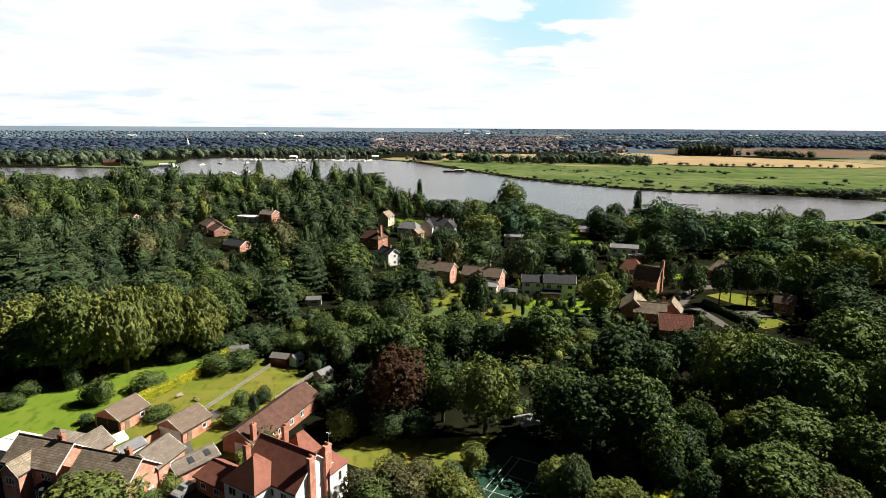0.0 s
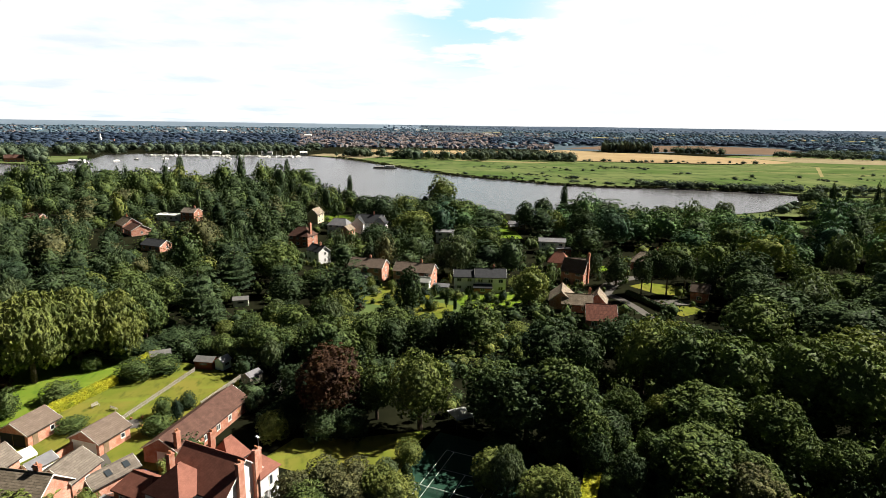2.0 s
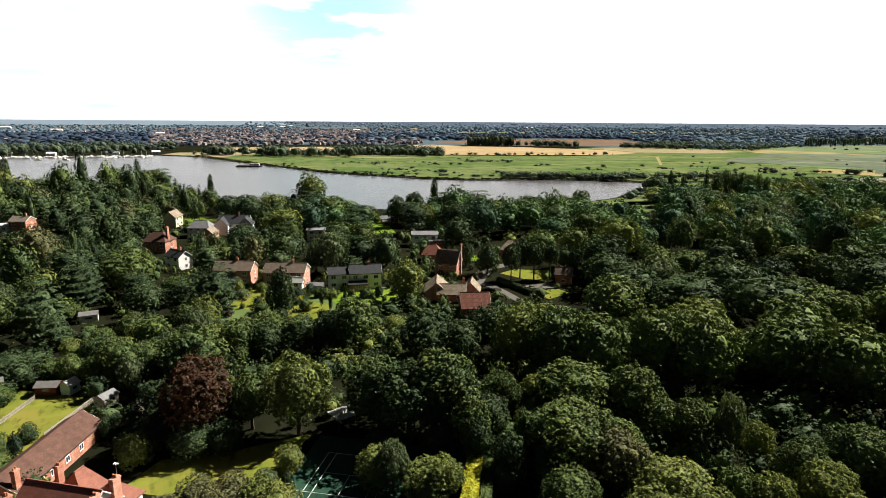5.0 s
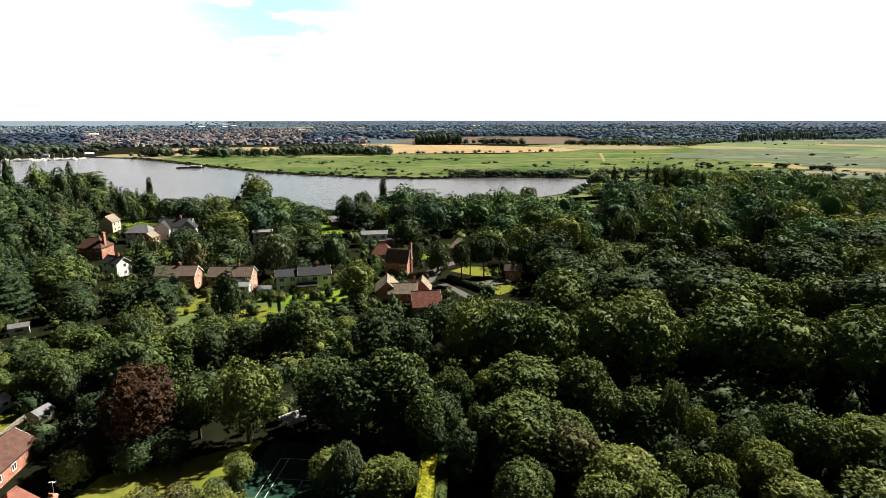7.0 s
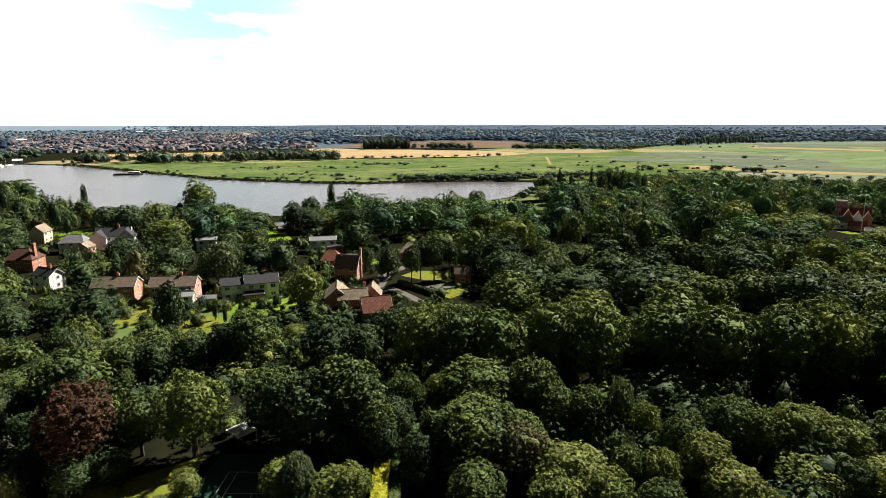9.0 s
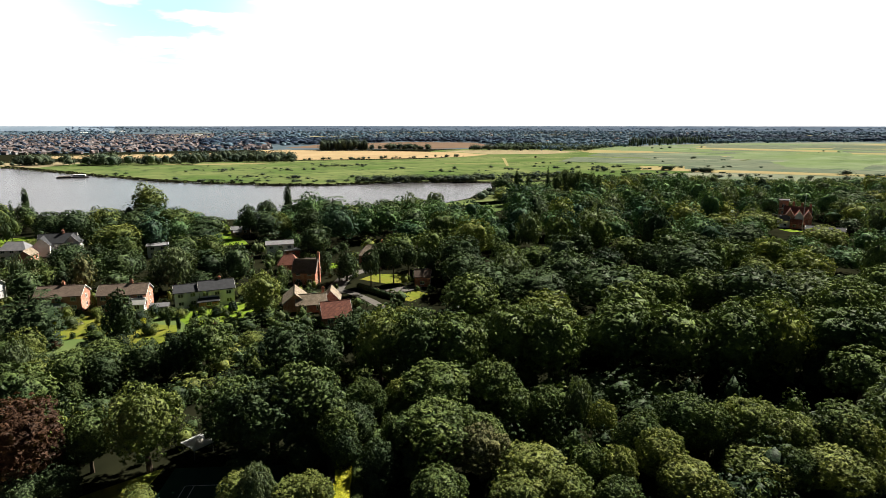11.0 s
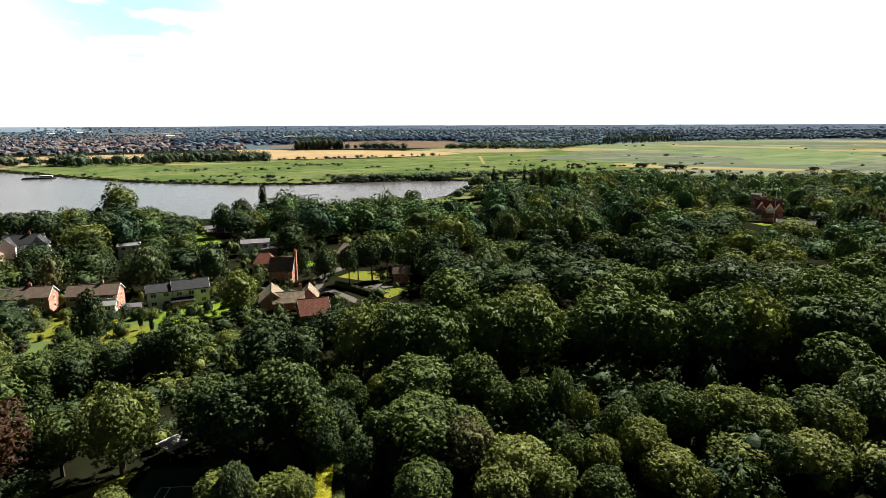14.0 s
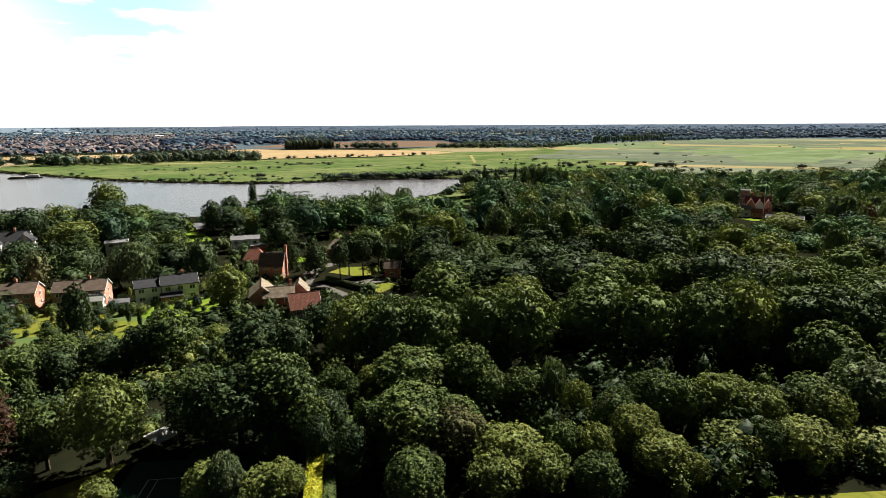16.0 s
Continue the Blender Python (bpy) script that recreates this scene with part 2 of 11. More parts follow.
def pasture(name, a, b, c, scale):
    """Rough grazing: two greens in drifts, with darker tussocks and pale worn streaks."""
    m, nt, p = start(name, 1.0, 0.0, 0.0)
    col = blend(nt, speckle(nt, scale, 0.38, 0.62, 8.0), a, b)
    col = blend(nt, speckle(nt, scale * 6, 0.52, 0.68, 6.0, stretch=(1, 0.45, 1)), col, c)
    col = blend(nt, speckle(nt, scale * 2.5, 0.58, 0.74, 5.0, stretch=(0.25, 1, 1)), col, tuple(v * 1.35 for v in b))
    nt.links.new(col, p.inputs["Base Color"])
    return m


M["meadow"] = pasture("meadow", (0.062, 0.100, 0.030), (0.108, 0.130, 0.052), (0.042, 0.062, 0.026), 0.012)
M["stubble"] = pasture("stubble", (0.250, 0.205, 0.105), (0.200, 0.178, 0.085), (0.150, 0.140, 0.062), 0.006)
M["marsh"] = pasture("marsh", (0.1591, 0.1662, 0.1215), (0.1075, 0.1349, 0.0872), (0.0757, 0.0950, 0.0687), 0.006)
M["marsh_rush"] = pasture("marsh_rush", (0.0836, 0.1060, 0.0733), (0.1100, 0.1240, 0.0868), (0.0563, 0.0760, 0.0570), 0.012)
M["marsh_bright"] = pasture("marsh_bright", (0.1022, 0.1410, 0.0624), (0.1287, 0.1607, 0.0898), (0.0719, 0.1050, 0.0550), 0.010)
M["lawn"] = pasture("lawn", (0.0859, 0.1487, 0.0152), (0.1198, 0.1638, 0.0226), (0.0651, 0.1159, 0.0152), 0.10)
M["lawn_dry"] = pasture("lawn_dry", (0.1575, 0.1449, 0.0305), (0.1033, 0.1275, 0.0188), (0.0831, 0.0974, 0.0188), 0.12)
M["reed"] = plain("reed", (0.07, 0.08, 0.03), (0.05, 0.055, 0.025), 0.05, 1.0, spec=0.0, fine=0.3)
M["sand"] = plain("sand", (0.25, 0.21, 0.13), (0.19, 0.165, 0.10), 0.05, 1.0, spec=0.0, fine=0.5)
M["asphalt"] = plain("asphalt", (0.036, 0.036, 0.038), (0.050, 0.049, 0.048), 0.3, 0.9, fine=6.0)
M["drive"] = plain("drive", (0.1045, 0.0963, 0.0853), (0.077, 0.0715, 0.066), 0.3, 0.9, fine=6.0)
M["court"] = plain("court", (0.012, 0.040, 0.026), (0.017, 0.050, 0.032), 0.5, 0.9, fine=10.0, relief=0.05)
M["line"] = plain("line", (0.75, 0.75, 0.72), (0.65, 0.66, 0.62), 2.0, 0.7)
M["white"] = plain("white", (0.78, 0.78, 0.75), (0.70, 0.70, 0.66), 1.0, 0.6)
M["render_white"] = plain("render_white", (0.88, 0.875, 0.86), (0.82, 0.81, 0.79), 0.8, 0.9)
M["cream"] = plain("cream", (0.62, 0.53, 0.36), (0.54, 0.46, 0.32), 0.8, 0.9)
M["timber"] = plain("timber", (0.24, 0.17, 0.11), (0.16, 0.11, 0.07), 3.0, 0.85)
M["timber_grey"] = plain("timber_grey", (0.36, 0.33, 0.28), (0.26, 0.24, 0.20), 3.0, 0.9)
M["shed_red"] = plain("shed_red", (0.16, 0.050, 0.034), (0.12, 0.040, 0.028), 3.0, 0.85)
M["teal"] = plain("teal", (0.50, 0.66, 0.63), (0.44, 0.60, 0.57), 2.0, 0.6)
M["felt"] = plain("felt", (0.11, 0.11, 0.11), (0.15, 0.145, 0.14), 1.0, 0.95)
M["slate_grey"] = plain("slate_grey", (0.13, 0.13, 0.14), (0.18, 0.18, 0.19), 0.8, 0.7)
M["steel"] = plain("steel", (0.45, 0.46, 0.47), (0.38, 0.39, 0.40), 4.0, 0.4, 0.9)
M["dark"] = plain("dark", (0.020, 0.020, 0.022), (0.03, 0.03, 0.03), 2.0, 0.6)
M["blue_plastic"] = plain("blue_plastic", (0.02, 0.10, 0.50), (0.02, 0.08, 0.42), 2.0, 0.4)
M["canvas"] = plain("canvas", (0.62, 0.61, 0.60), (0.52, 0.52, 0.52), 1.5, 0.9)
M["paint_silver"] = plain("paint_silver", (0.50, 0.51, 0.53), (0.46, 0.47, 0.49), 1.0, 0.28, 0.6, 0.5)
M["paint_red"] = plain("paint_red", (0.30, 0.02, 0.02), (0.26, 0.02, 0.02), 1.0, 0.3, 0.2, 0.5)
M["rubber"] = plain("rubber", (0.02, 0.02, 0.02), (0.03, 0.03, 0.03), 5.0, 0.9)
M["pot"] = plain("pot", (0.42, 0.19, 0.10), (0.34, 0.15, 0.08), 3.0, 0.85)
M["brick_pink"] = coursed("brick_pink", (0.4704, 0.1830, 0.1164), (0.3881, 0.1497, 0.0942), (0.5292, 0.4213, 0.3548), 0.225, 0.075, vary=0.8)
M["brick_red"] = coursed("brick_red", (0.3780, 0.1310, 0.0706), (0.2940, 0.1008, 0.0605), (0.3780, 0.3024, 0.2520), 0.225, 0.075, vary=0.75)
M["tile_brown"] = coursed("tile_brown", (0.300, 0.250, 0.190), (0.205, 0.168, 0.124), (0.100, 0.082, 0.064), 1.1, 0.36, 0.035, vary=0.55, relief=0.9)
M["tile_grey"] = coursed("tile_grey", (0.185, 0.158, 0.130), (0.132, 0.112, 0.094), (0.075, 0.064, 0.054), 1.1, 0.36, 0.03, vary=0.65, relief=0.8)
M["tile_umber"] = coursed("tile_umber", (0.175, 0.136, 0.108), (0.132, 0.100, 0.080), (0.07, 0.054, 0.043), 1.0, 0.34, 0.03, vary=0.7, relief=0.8)
M["tile_red"] = coursed("tile_red", (0.240, 0.104, 0.076), (0.196, 0.084, 0.062), (0.130, 0.058, 0.042), 0.5, 0.16, 0.010, vary=0.75, relief=0.8)
M["tile_rust"] = coursed("tile_rust", (0.110, 0.060, 0.046), (0.086, 0.047, 0.037), (0.062, 0.036, 0.029), 0.6, 0.24, 0.015, vary=0.7, relief=0.8)
M["pantile"] = coursed("pantile", (0.200, 0.082, 0.058), (0.150, 0.062, 0.046), (0.052, 0.026, 0.021), 0.34, 1.4, 0.05, vary=0.7, relief=1.0)
M["slate"] = coursed("slate", (0.0462, 0.0487, 0.0538), (0.0353, 0.0378, 0.042), (0.0504, 0.0504, 0.0546), 0.3, 0.22, 0.012, vary=0.8)
glass_m, glass_nt, glass_p = start("glass", 0.06, 0.0, 0.6)
glass_p.inputs["Base Color"].default_value = (0.035, 0.042, 0.048, 1)
M["glass"] = glass_m
water_m, water_nt, water_p = start("water", 0.22, 0.0, 0.24)
water_nt.links.new(blend(water_nt, speckle(water_nt, 0.01), (0.060, 0.060, 0.063), (0.078, 0.077, 0.079)), water_p.inputs["Base Color"])
bump(water_nt, water_p, speckle(water_nt, 0.9, 0.2, 0.8, 3.0, stretch=(1.0, 0.5, 1.0)), 0.35, 0.25)
M["water"] = water_m
sea_m, sea_nt, sea_p = start("sea", 0.5)
sea_nt.links.new(blend(sea_nt, speckle(sea_nt, 0.002), (0.105, 0.150, 0.200), (0.128, 0.175, 0.225)), sea_p.inputs["Base Color"])
M["sea"] = sea_m

# the skyline ridge takes no light; it emits the colour of distance haze
haze_m, haze_nt, haze_p = start("distant_ridge_glow", 1.0, 0.0, 0.0)
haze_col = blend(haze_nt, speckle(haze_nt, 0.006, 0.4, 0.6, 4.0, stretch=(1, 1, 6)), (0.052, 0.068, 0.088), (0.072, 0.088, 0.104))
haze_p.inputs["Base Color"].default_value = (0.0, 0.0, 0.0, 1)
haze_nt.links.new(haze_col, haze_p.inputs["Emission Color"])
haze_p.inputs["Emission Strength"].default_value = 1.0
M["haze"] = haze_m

def islands(name, tones, rough=0.85):
    """Each loose piece takes one of a few tones."""
    m, nt, p = start(name, rough)
    geo = nt.nodes.new("ShaderNodeNewGeometry")
    ramp = nt.nodes.new("ShaderNodeValToRGB")
    ramp.color_ramp.interpolation = "CONSTANT"
    while len(ramp.color_ramp.elements) < len(tones):
        ramp.color_ramp.elements.new(0.5)
    for i, c in enumerate(tones):
        ramp.color_ramp.elements[i].position = i / len(tones)
        ramp.color_ramp.elements[i].color = (*c, 1)
    nt.links.new(geo.outputs["Random Per Island"], ramp.inputs[0])
    nt.links.new(blend(nt, speckle(nt, 0.3), ramp.outputs[0], (0.13, 0.108, 0.104)), p.inputs["Base Color"])
    return m


M["town_wall"] = islands("town_wall", [(0.147, 0.102, 0.096), (0.202, 0.174, 0.167), (0.465, 0.465, 0.465), (0.163, 0.115, 0.105), (0.248, 0.232, 0.226)])
M["town_roof"] = islands("town_roof", [(0.139, 0.096, 0.093), (0.115, 0.105, 0.115), (0.167, 0.112, 0.102), (0.099, 0.096, 0.109), (0.130, 0.115, 0.115)])

# ---- mesh tools ----


def mesh_of(name, verts, faces, mats, idx=None, uvs=None):
    me = bpy.data.meshes.new(name)
    me.from_pydata([tuple(v) for v in verts], [], faces)
    for m in mats:
        me.materials.append(m)
    if idx is not None:
        me.polygons.foreach_set("material_index", np.asarray(idx, dtype=np.int32))
    me.update()
    return me


def child(name, me, parent, label=""):
    ob = new(name, me)
    ob.parent = parent
    if label:
        tagged(ob, label)
    return ob


def box_uv(bm):
    """Metres on each face along its own level and steep directions."""
    uv = bm.loops.layers.uv.verify()
    for f in bm.faces:
        n = f.normal
        level = Vector((0, 0, 1)).cross(n)
        if level.length < 1e-4:
            level = Vector((1, 0, 0))
        level.normalize()
        steep = n.cross(level)
        for lp in f.loops:
            lp[uv].uv = (lp.vert.co.dot(level), lp.vert.co.dot(steep))


def part(name, bm, material, parent, label=""):
    """Links a bmesh as one mesh object under a thing or a part."""
    bmesh.ops.recalc_face_normals(bm, faces=bm.faces)
    bm.normal_update()
    box_uv(bm)
    me = bpy.data.meshes.new(name)
    bm.to_mesh(me)
    bm.free()
    me.materials.append(M[material])
    return child(name, me, parent, label)


def thing(name, m, label, category, group=""):
    ob = new(name)
    ob.matrix_basis = m
    ob.empty_display_size = 0.5
    return tagged(ob, label, category, group)


def box(bm, x0, y0, z0, x1, y1, z1, bevel=0.0):
    vs = [bm.verts.new(p) for p in ((x0, y0, z0), (x1, y0, z0), (x1, y1, z0), (x0, y1, z0), (x0, y0, z1), (x1, y0, z1), (x1, y1, z1), (x0, y1, z1))]
    fs = [bm.faces.new([vs[i] for i in q]) for q in ((3, 2, 1, 0), (4, 5, 6, 7), (0, 1, 5, 4), (1, 2, 6, 5), (2, 3, 7, 6), (3, 0, 4, 7))]
    if bevel:
        es = list({e for f in fs for e in f.edges})
        bmesh.ops.bevel(bm, geom=es, offset=bevel, segments=1, affect="EDGES")
    return bm


def poly(bm, pts, dz):
    """A slab: the ring of points and the same ring raised by dz."""
    a = [bm.verts.new(p) for p in pts]
    b = [bm.verts.new((p[0], p[1], p[2] + dz)) for p in pts]
    bm.faces.new(list(reversed(a)))
    bm.faces.new(b)
    for i in range(len(a)):
        j = (i + 1) % len(a)
        bm.faces.new((a[i], a[j], b[j], b[i]))
    return bm


def tube(bm, p, q, r0, r1, n=8):
    """A tapered round bar from p to q."""
    p, q = Vector(p), Vector(q)
    turn = (q - p).to_track_quat("Z", "Y")
    rings = []
    for c, r in ((p, r0), (q, r1)):
        rings.append([bm.verts.new(c + turn @ Vector((r * math.cos(2 * math.pi * i / n), r * math.sin(2 * math.pi * i / n), 0))) for i in range(n)])
    for i in range(n):
        j = (i + 1) % n
        bm.faces.new((rings[0][i], rings[0][j], rings[1][j], rings[1][i]))
    bm.faces.new(list(reversed(rings[0])))
    bm.faces.new(rings[1])
    return bm


def sheet(name, pts, z, material, label, category, grow=0.0):
    """A flat piece of land of any outline."""
    bm = bmesh.new()
    vs = [bm.verts.new((x, y, z)) for x, y in pts]
    f = bm.faces.new(vs)
    if f.normal.z < 0:
        f.normal_flip()
    bmesh.ops.triangulate(bm, faces=[f])
    bmesh.ops.recalc_face_normals(bm, faces=bm.faces)
    for g in bm.faces:
        if g.normal.z < 0:
            g.normal_flip()
    me = bpy.data.meshes.new(name)
    bm.to_mesh(me)
    bm.free()
    me.materials.append(M[material])
    return tagged(new(name, me), label, category, kind="structure")

# ---- land and water ----
RIVER = [(-900, 590), (-640, 575), (-450, 570), (-330, 590), (-180, 540), (-60, 470), (20, 400), (88, 356), (150, 345), (210, 350),
         (262, 366), (312, 405), (354, 456), (330, 478), (273, 507), (206, 519), (160, 556), (123, 597), (86, 650), (57, 706),
         (14, 806), (-21, 893), (-60, 965), (-121, 1022), (-253, 1007), (-363, 1049), (-420, 1000), (-395, 890), (-381, 770), (-510, 783),
         (-700, 760), (-900, 745)]


def wavy(pts, step, amount, seed):
    """The outline with more points and a slightly uneven edge."""
    out = []
    for i, p in enumerate(pts):
        q = pts[(i + 1) % len(pts)]
        n = max(1, int(math.dist(p, q) / step))
        for k in range(n):
            x, y = p[0] + (q[0] - p[0]) * k / n, p[1] + (q[1] - p[1]) * k / n
            v = noise.noise_vector((x * 0.02, y * 0.02, seed)) + noise.noise_vector((x * 0.09, y * 0.09, seed)) * 0.35
            out.append((x + v.x * amount, y + v.y * amount))
    return out


def inside(x, y, pts):
    hit = False
    for i in range(len(pts)):
        (x0, y0), (x1, y1) = pts[i - 1], pts[i]
        if (y0 > y) != (y1 > y) and x < x0 + (y - y0) / (y1 - y0) * (x1 - x0):
            hit = not hit
    return hit


def land_z(x, y):
    """The land is flat and rises far off to the wooded skyline."""
    d = math.hypot(x, y)
    return float(np.interp(d, (0, 2400, 3200, 4100, 4880), (0, 0, 5, 17, 46)))


river_edge = wavy(RIVER, 14.0, 5.0, 2.0)
from mathutils import geometry
g_pts = [Vector(p) for p in river_edge]
n_river = len(g_pts)
for rad in (60, 150, 300, 1150, 1400, 1700, 2400, 3200, 4100, 4880):
    for k in range(48):
        a = 2 * math.pi * k / 48
        p = (rad * math.sin(a), rad * math.cos(a))
        if not inside(p[0], p[1], RIVER):
            g_pts.append(Vector(p))
cdt = geometry.delaunay_2d_cdt(g_pts, [(i, (i + 1) % n_river) for i in range(n_river)], [], 0, 0.01)
g_v = [(v.x, v.y, land_z(v.x, v.y)) for v in cdt[0]]
g_f = [f for f in cdt[2] if not inside(sum(cdt[0][i].x for i in f) / len(f), sum(cdt[0][i].y for i in f) / len(f), river_edge)]
# beyond the fields the floor of the far woods and suburbs, tinted with haze
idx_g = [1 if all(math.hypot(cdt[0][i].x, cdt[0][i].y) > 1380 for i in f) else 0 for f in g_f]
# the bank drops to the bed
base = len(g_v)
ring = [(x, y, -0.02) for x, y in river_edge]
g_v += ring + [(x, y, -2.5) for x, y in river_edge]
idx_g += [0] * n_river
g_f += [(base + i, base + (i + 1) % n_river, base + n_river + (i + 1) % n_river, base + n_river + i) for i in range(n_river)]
tagged(new("ground", mesh_of("ground", g_v, g_f, [M["soil"], M["far_floor_haze"]], idx_g)), "dark earth and rough grass under the woods and gardens", "ground", kind="structure")
sheet("water", [(x * 1.002, y * 1.002) for x, y in wavy(RIVER, 40.0, 0.0, 2.0)], -0.7, "water", "grey river water with fine ripples", "water")


def ringed(bm_pts, name, z, material, label, category, amount=4.0, step=25.0, seed=5.0):
    return sheet(name, wavy(bm_pts, step, amount, seed), z, material, label, category)


ringed([(-96, 1012), (-17, 905), (60, 716), (92, 660), (128, 606), (164, 566), (209, 529), (275, 517), (336, 485), (372, 458), (450, 440), (560, 430),
        (720, 430), (820, 600), (760, 830), (600, 850), (480, 846), (284, 918), (150, 960), (0, 1020)], "meadow", 0.05, "meadow",
       "green grazing meadow along the river bank", "meadow", 3.0)
ringed([(560, 850), (740, 800), (830, 560), (1000, 840), (1320, 1090), (1100, 1150), (900, 1180), (700, 1110), (600, 1000)], "meadow", 0.03, "meadow", "rough green grazing behind the stubble", "meadow", 3.0)
ringed([(318, 925), (420, 893), (511, 872), (610, 866), (690, 905), (690, 1010), (640, 1090), (570, 1180), (500, 1225), (440, 1330), (372, 1330), (345, 1120)], "wheat_field", 0.10, "wheat", "pale gold ripe wheat field", "field", 2.0)
ringed([(-30, 1185), (60, 1120), (180, 1085), (275, 1130), (262, 1250), (120, 1262), (0, 1275)], "wheat_field", 0.10, "wheat", "narrow gold stubble field behind a row of trees", "field", 2.0)
ringed([(470, 1440), (600, 1300), (760, 1200), (930, 1190), (1000, 1290), (1130, 1560), (980, 1720), (700, 1690)], "ploughed_field", 0.10, "plough", "brown ploughed field", "field", 2.0)
ringed([(700, 920), (800, 860), (930, 900), (920, 1010), (800, 1090), (700, 1080)], "stubble_field", 0.12, "sand", "pale stubble field beside a hedge", "field", 2.0)
ringed([(120, 905), (200, 868), (260, 862), (255, 880), (180, 905), (130, 925)], "dry_grass", 0.11, "stubble", "dry tan grass before the tree belt", "grass", 2.0)
for pts in ([(470, 720), (600, 660), (606, 664), (474, 725)], [(640, 800), (520, 640), (523, 638), (644, 797)], [(560, 845), (800, 700), (804, 705), (562, 849)]):
    ringed(pts, "track", 0.14, "stubble", "pale worn track across the meadow", "track", 0.8)
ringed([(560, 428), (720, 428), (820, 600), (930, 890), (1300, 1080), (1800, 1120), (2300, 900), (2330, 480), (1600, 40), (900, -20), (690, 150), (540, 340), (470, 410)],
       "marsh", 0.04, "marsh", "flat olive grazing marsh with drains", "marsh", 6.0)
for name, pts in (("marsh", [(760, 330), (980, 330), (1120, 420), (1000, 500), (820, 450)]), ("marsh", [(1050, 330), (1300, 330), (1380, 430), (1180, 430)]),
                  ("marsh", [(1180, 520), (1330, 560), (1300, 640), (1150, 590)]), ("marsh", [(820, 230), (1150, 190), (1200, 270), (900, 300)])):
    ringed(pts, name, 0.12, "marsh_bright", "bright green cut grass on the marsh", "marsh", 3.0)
for pts in ([(1000, 620), (1300, 700), (1420, 860), (1100, 760)], [(1250, 480), (1600, 420), (1700, 520), (1350, 600)], [(1500, 200), (1800, 260), (1760, 380), (1450, 330)], [(1650, 620), (2100, 560), (2200, 760), (1750, 860)]):
    ringed(pts, "marsh", 0.10, "stubble", "tan patch of dry grass on the marsh", "marsh", 8.0)
for pts in ([(820, 505), (1300, 640), (1300, 648), (820, 511)], [(1020, 330), (1160, 620), (1166, 620), (1026, 330)], [(1330, 300), (1500, 700), (1508, 700), (1338, 300)],
            [(780, 310), (1700, 300), (1700, 306), (780, 315)]):
    ringed(pts, "drain", 0.16, "reed", "dark reedy drain across the marsh", "ditch", 1.0)
# the marsh is a quilt of cut, dry and rushy pieces
rq = random.Random(21)
for k in range(64):
    a, d = radians(rq.uniform(40, 72)), rq.uniform(640, 2000)
    x, y = d * math.sin(a), d * math.cos(a)
    if not inside(x, y, [(600, 500), (820, 640), (1000, 880), (1400, 1040), (1800, 1080), (2250, 860), (2250, 520), (1600, 90), (900, 60), (680, 380)]):
        continue
    L, W, t = rq.uniform(60, 190), rq.uniform(30, 90) * d / 1000, a + rq.uniform(-0.25, 0.25)
    ct, st = math.cos(t), math.sin(t)
    kind = rq.choice(("marsh_bright", "stubble", "marsh_rush", "marsh_rush", "marsh_bright"))
    label = {"marsh_bright": "bright green cut grass on the marsh", "stubble": "tan patch of dry grass on the marsh", "marsh_rush": "dull patch of rushes on the marsh"}[kind]
    ringed([(x + u * L * ct + v * W * st, y - u * L * st + v * W * ct) for u, v in ((-1, -1), (1, -0.8), (0.9, 1), (-1.1, 0.8))], "marsh", 0.17 + 0.006 * k, kind, label, "marsh", 6.0)
ringed([(-110, 1030), (-60, 985), (-20, 935), (40, 1020), (0, 1075), (-90, 1080)], "sand_bank", 0.08, "sand", "dry sandy spit beside the river", "bank", 3.0)
ringed([(-520, 800), (-400, 775), (-392, 870), (-430, 960), (-560, 900)], "meadow", 0.06, "meadow", "mown green bank beside the river", "meadow", 3.0)
# a reed belt along the far bank
reed_v, reed_f = [], []
far_bank = [p for p in river_edge if p[1] > 460 and p[0] > -70]
rr = random.Random(4)
for x, y in far_bank:
    for k in range(6):
        cx, cy, s = x + rr.uniform(-8, 8), y + rr.uniform(1, 6), rr.uniform(0.8, 1.7)
        a, i = rr.uniform(0, 3.14), len(reed_v)
        dx, dy = math.cos(a) * 2.5, math.sin(a) * 2.5
        reed_v += [(cx - dx, cy - dy, 0), (cx + dx, cy + dy, 0), (cx + dx * 0.8, cy + dy * 0.8, s), (cx - dx * 0.7, cy - dy * 0.7, s * 0.9), (cx + dy, cy - dx, 0), (cx - dy, cy + dx, 0), (cx - dy * 0.7, cy + dx * 0.7, s)]
        reed_f += [(i, i + 1, i + 2, i + 3), (i + 4, i + 5, i + 6)]
tagged(new("reeds", mesh_of("reeds", reed_v, reed_f, [M["reed"]])), "belt of dull green reeds along the far bank", "reeds", kind="stuff")
# the sea lies beyond the town
sea_v, sea_f = [], []
for k in range(31):
    a = radians(-66 + 2.35 * k)
    for d in (4150, 4870):
        sea_v.append((d * math.sin(a), d * math.cos(a), land_z(0, d) + 0.8))
sea_f = [(2 * k, 2 * k + 2, 2 * k + 3, 2 * k + 1) for k in range(30)]
tagged(new("sea", mesh_of("sea", sea_v, sea_f, [M["sea"]])), "pale grey-blue sea on the skyline", "sea", kind="structure")
# beyond everything a blue wooded ridge on the skyline, a backdrop glowing in haze colour
hill_v = []
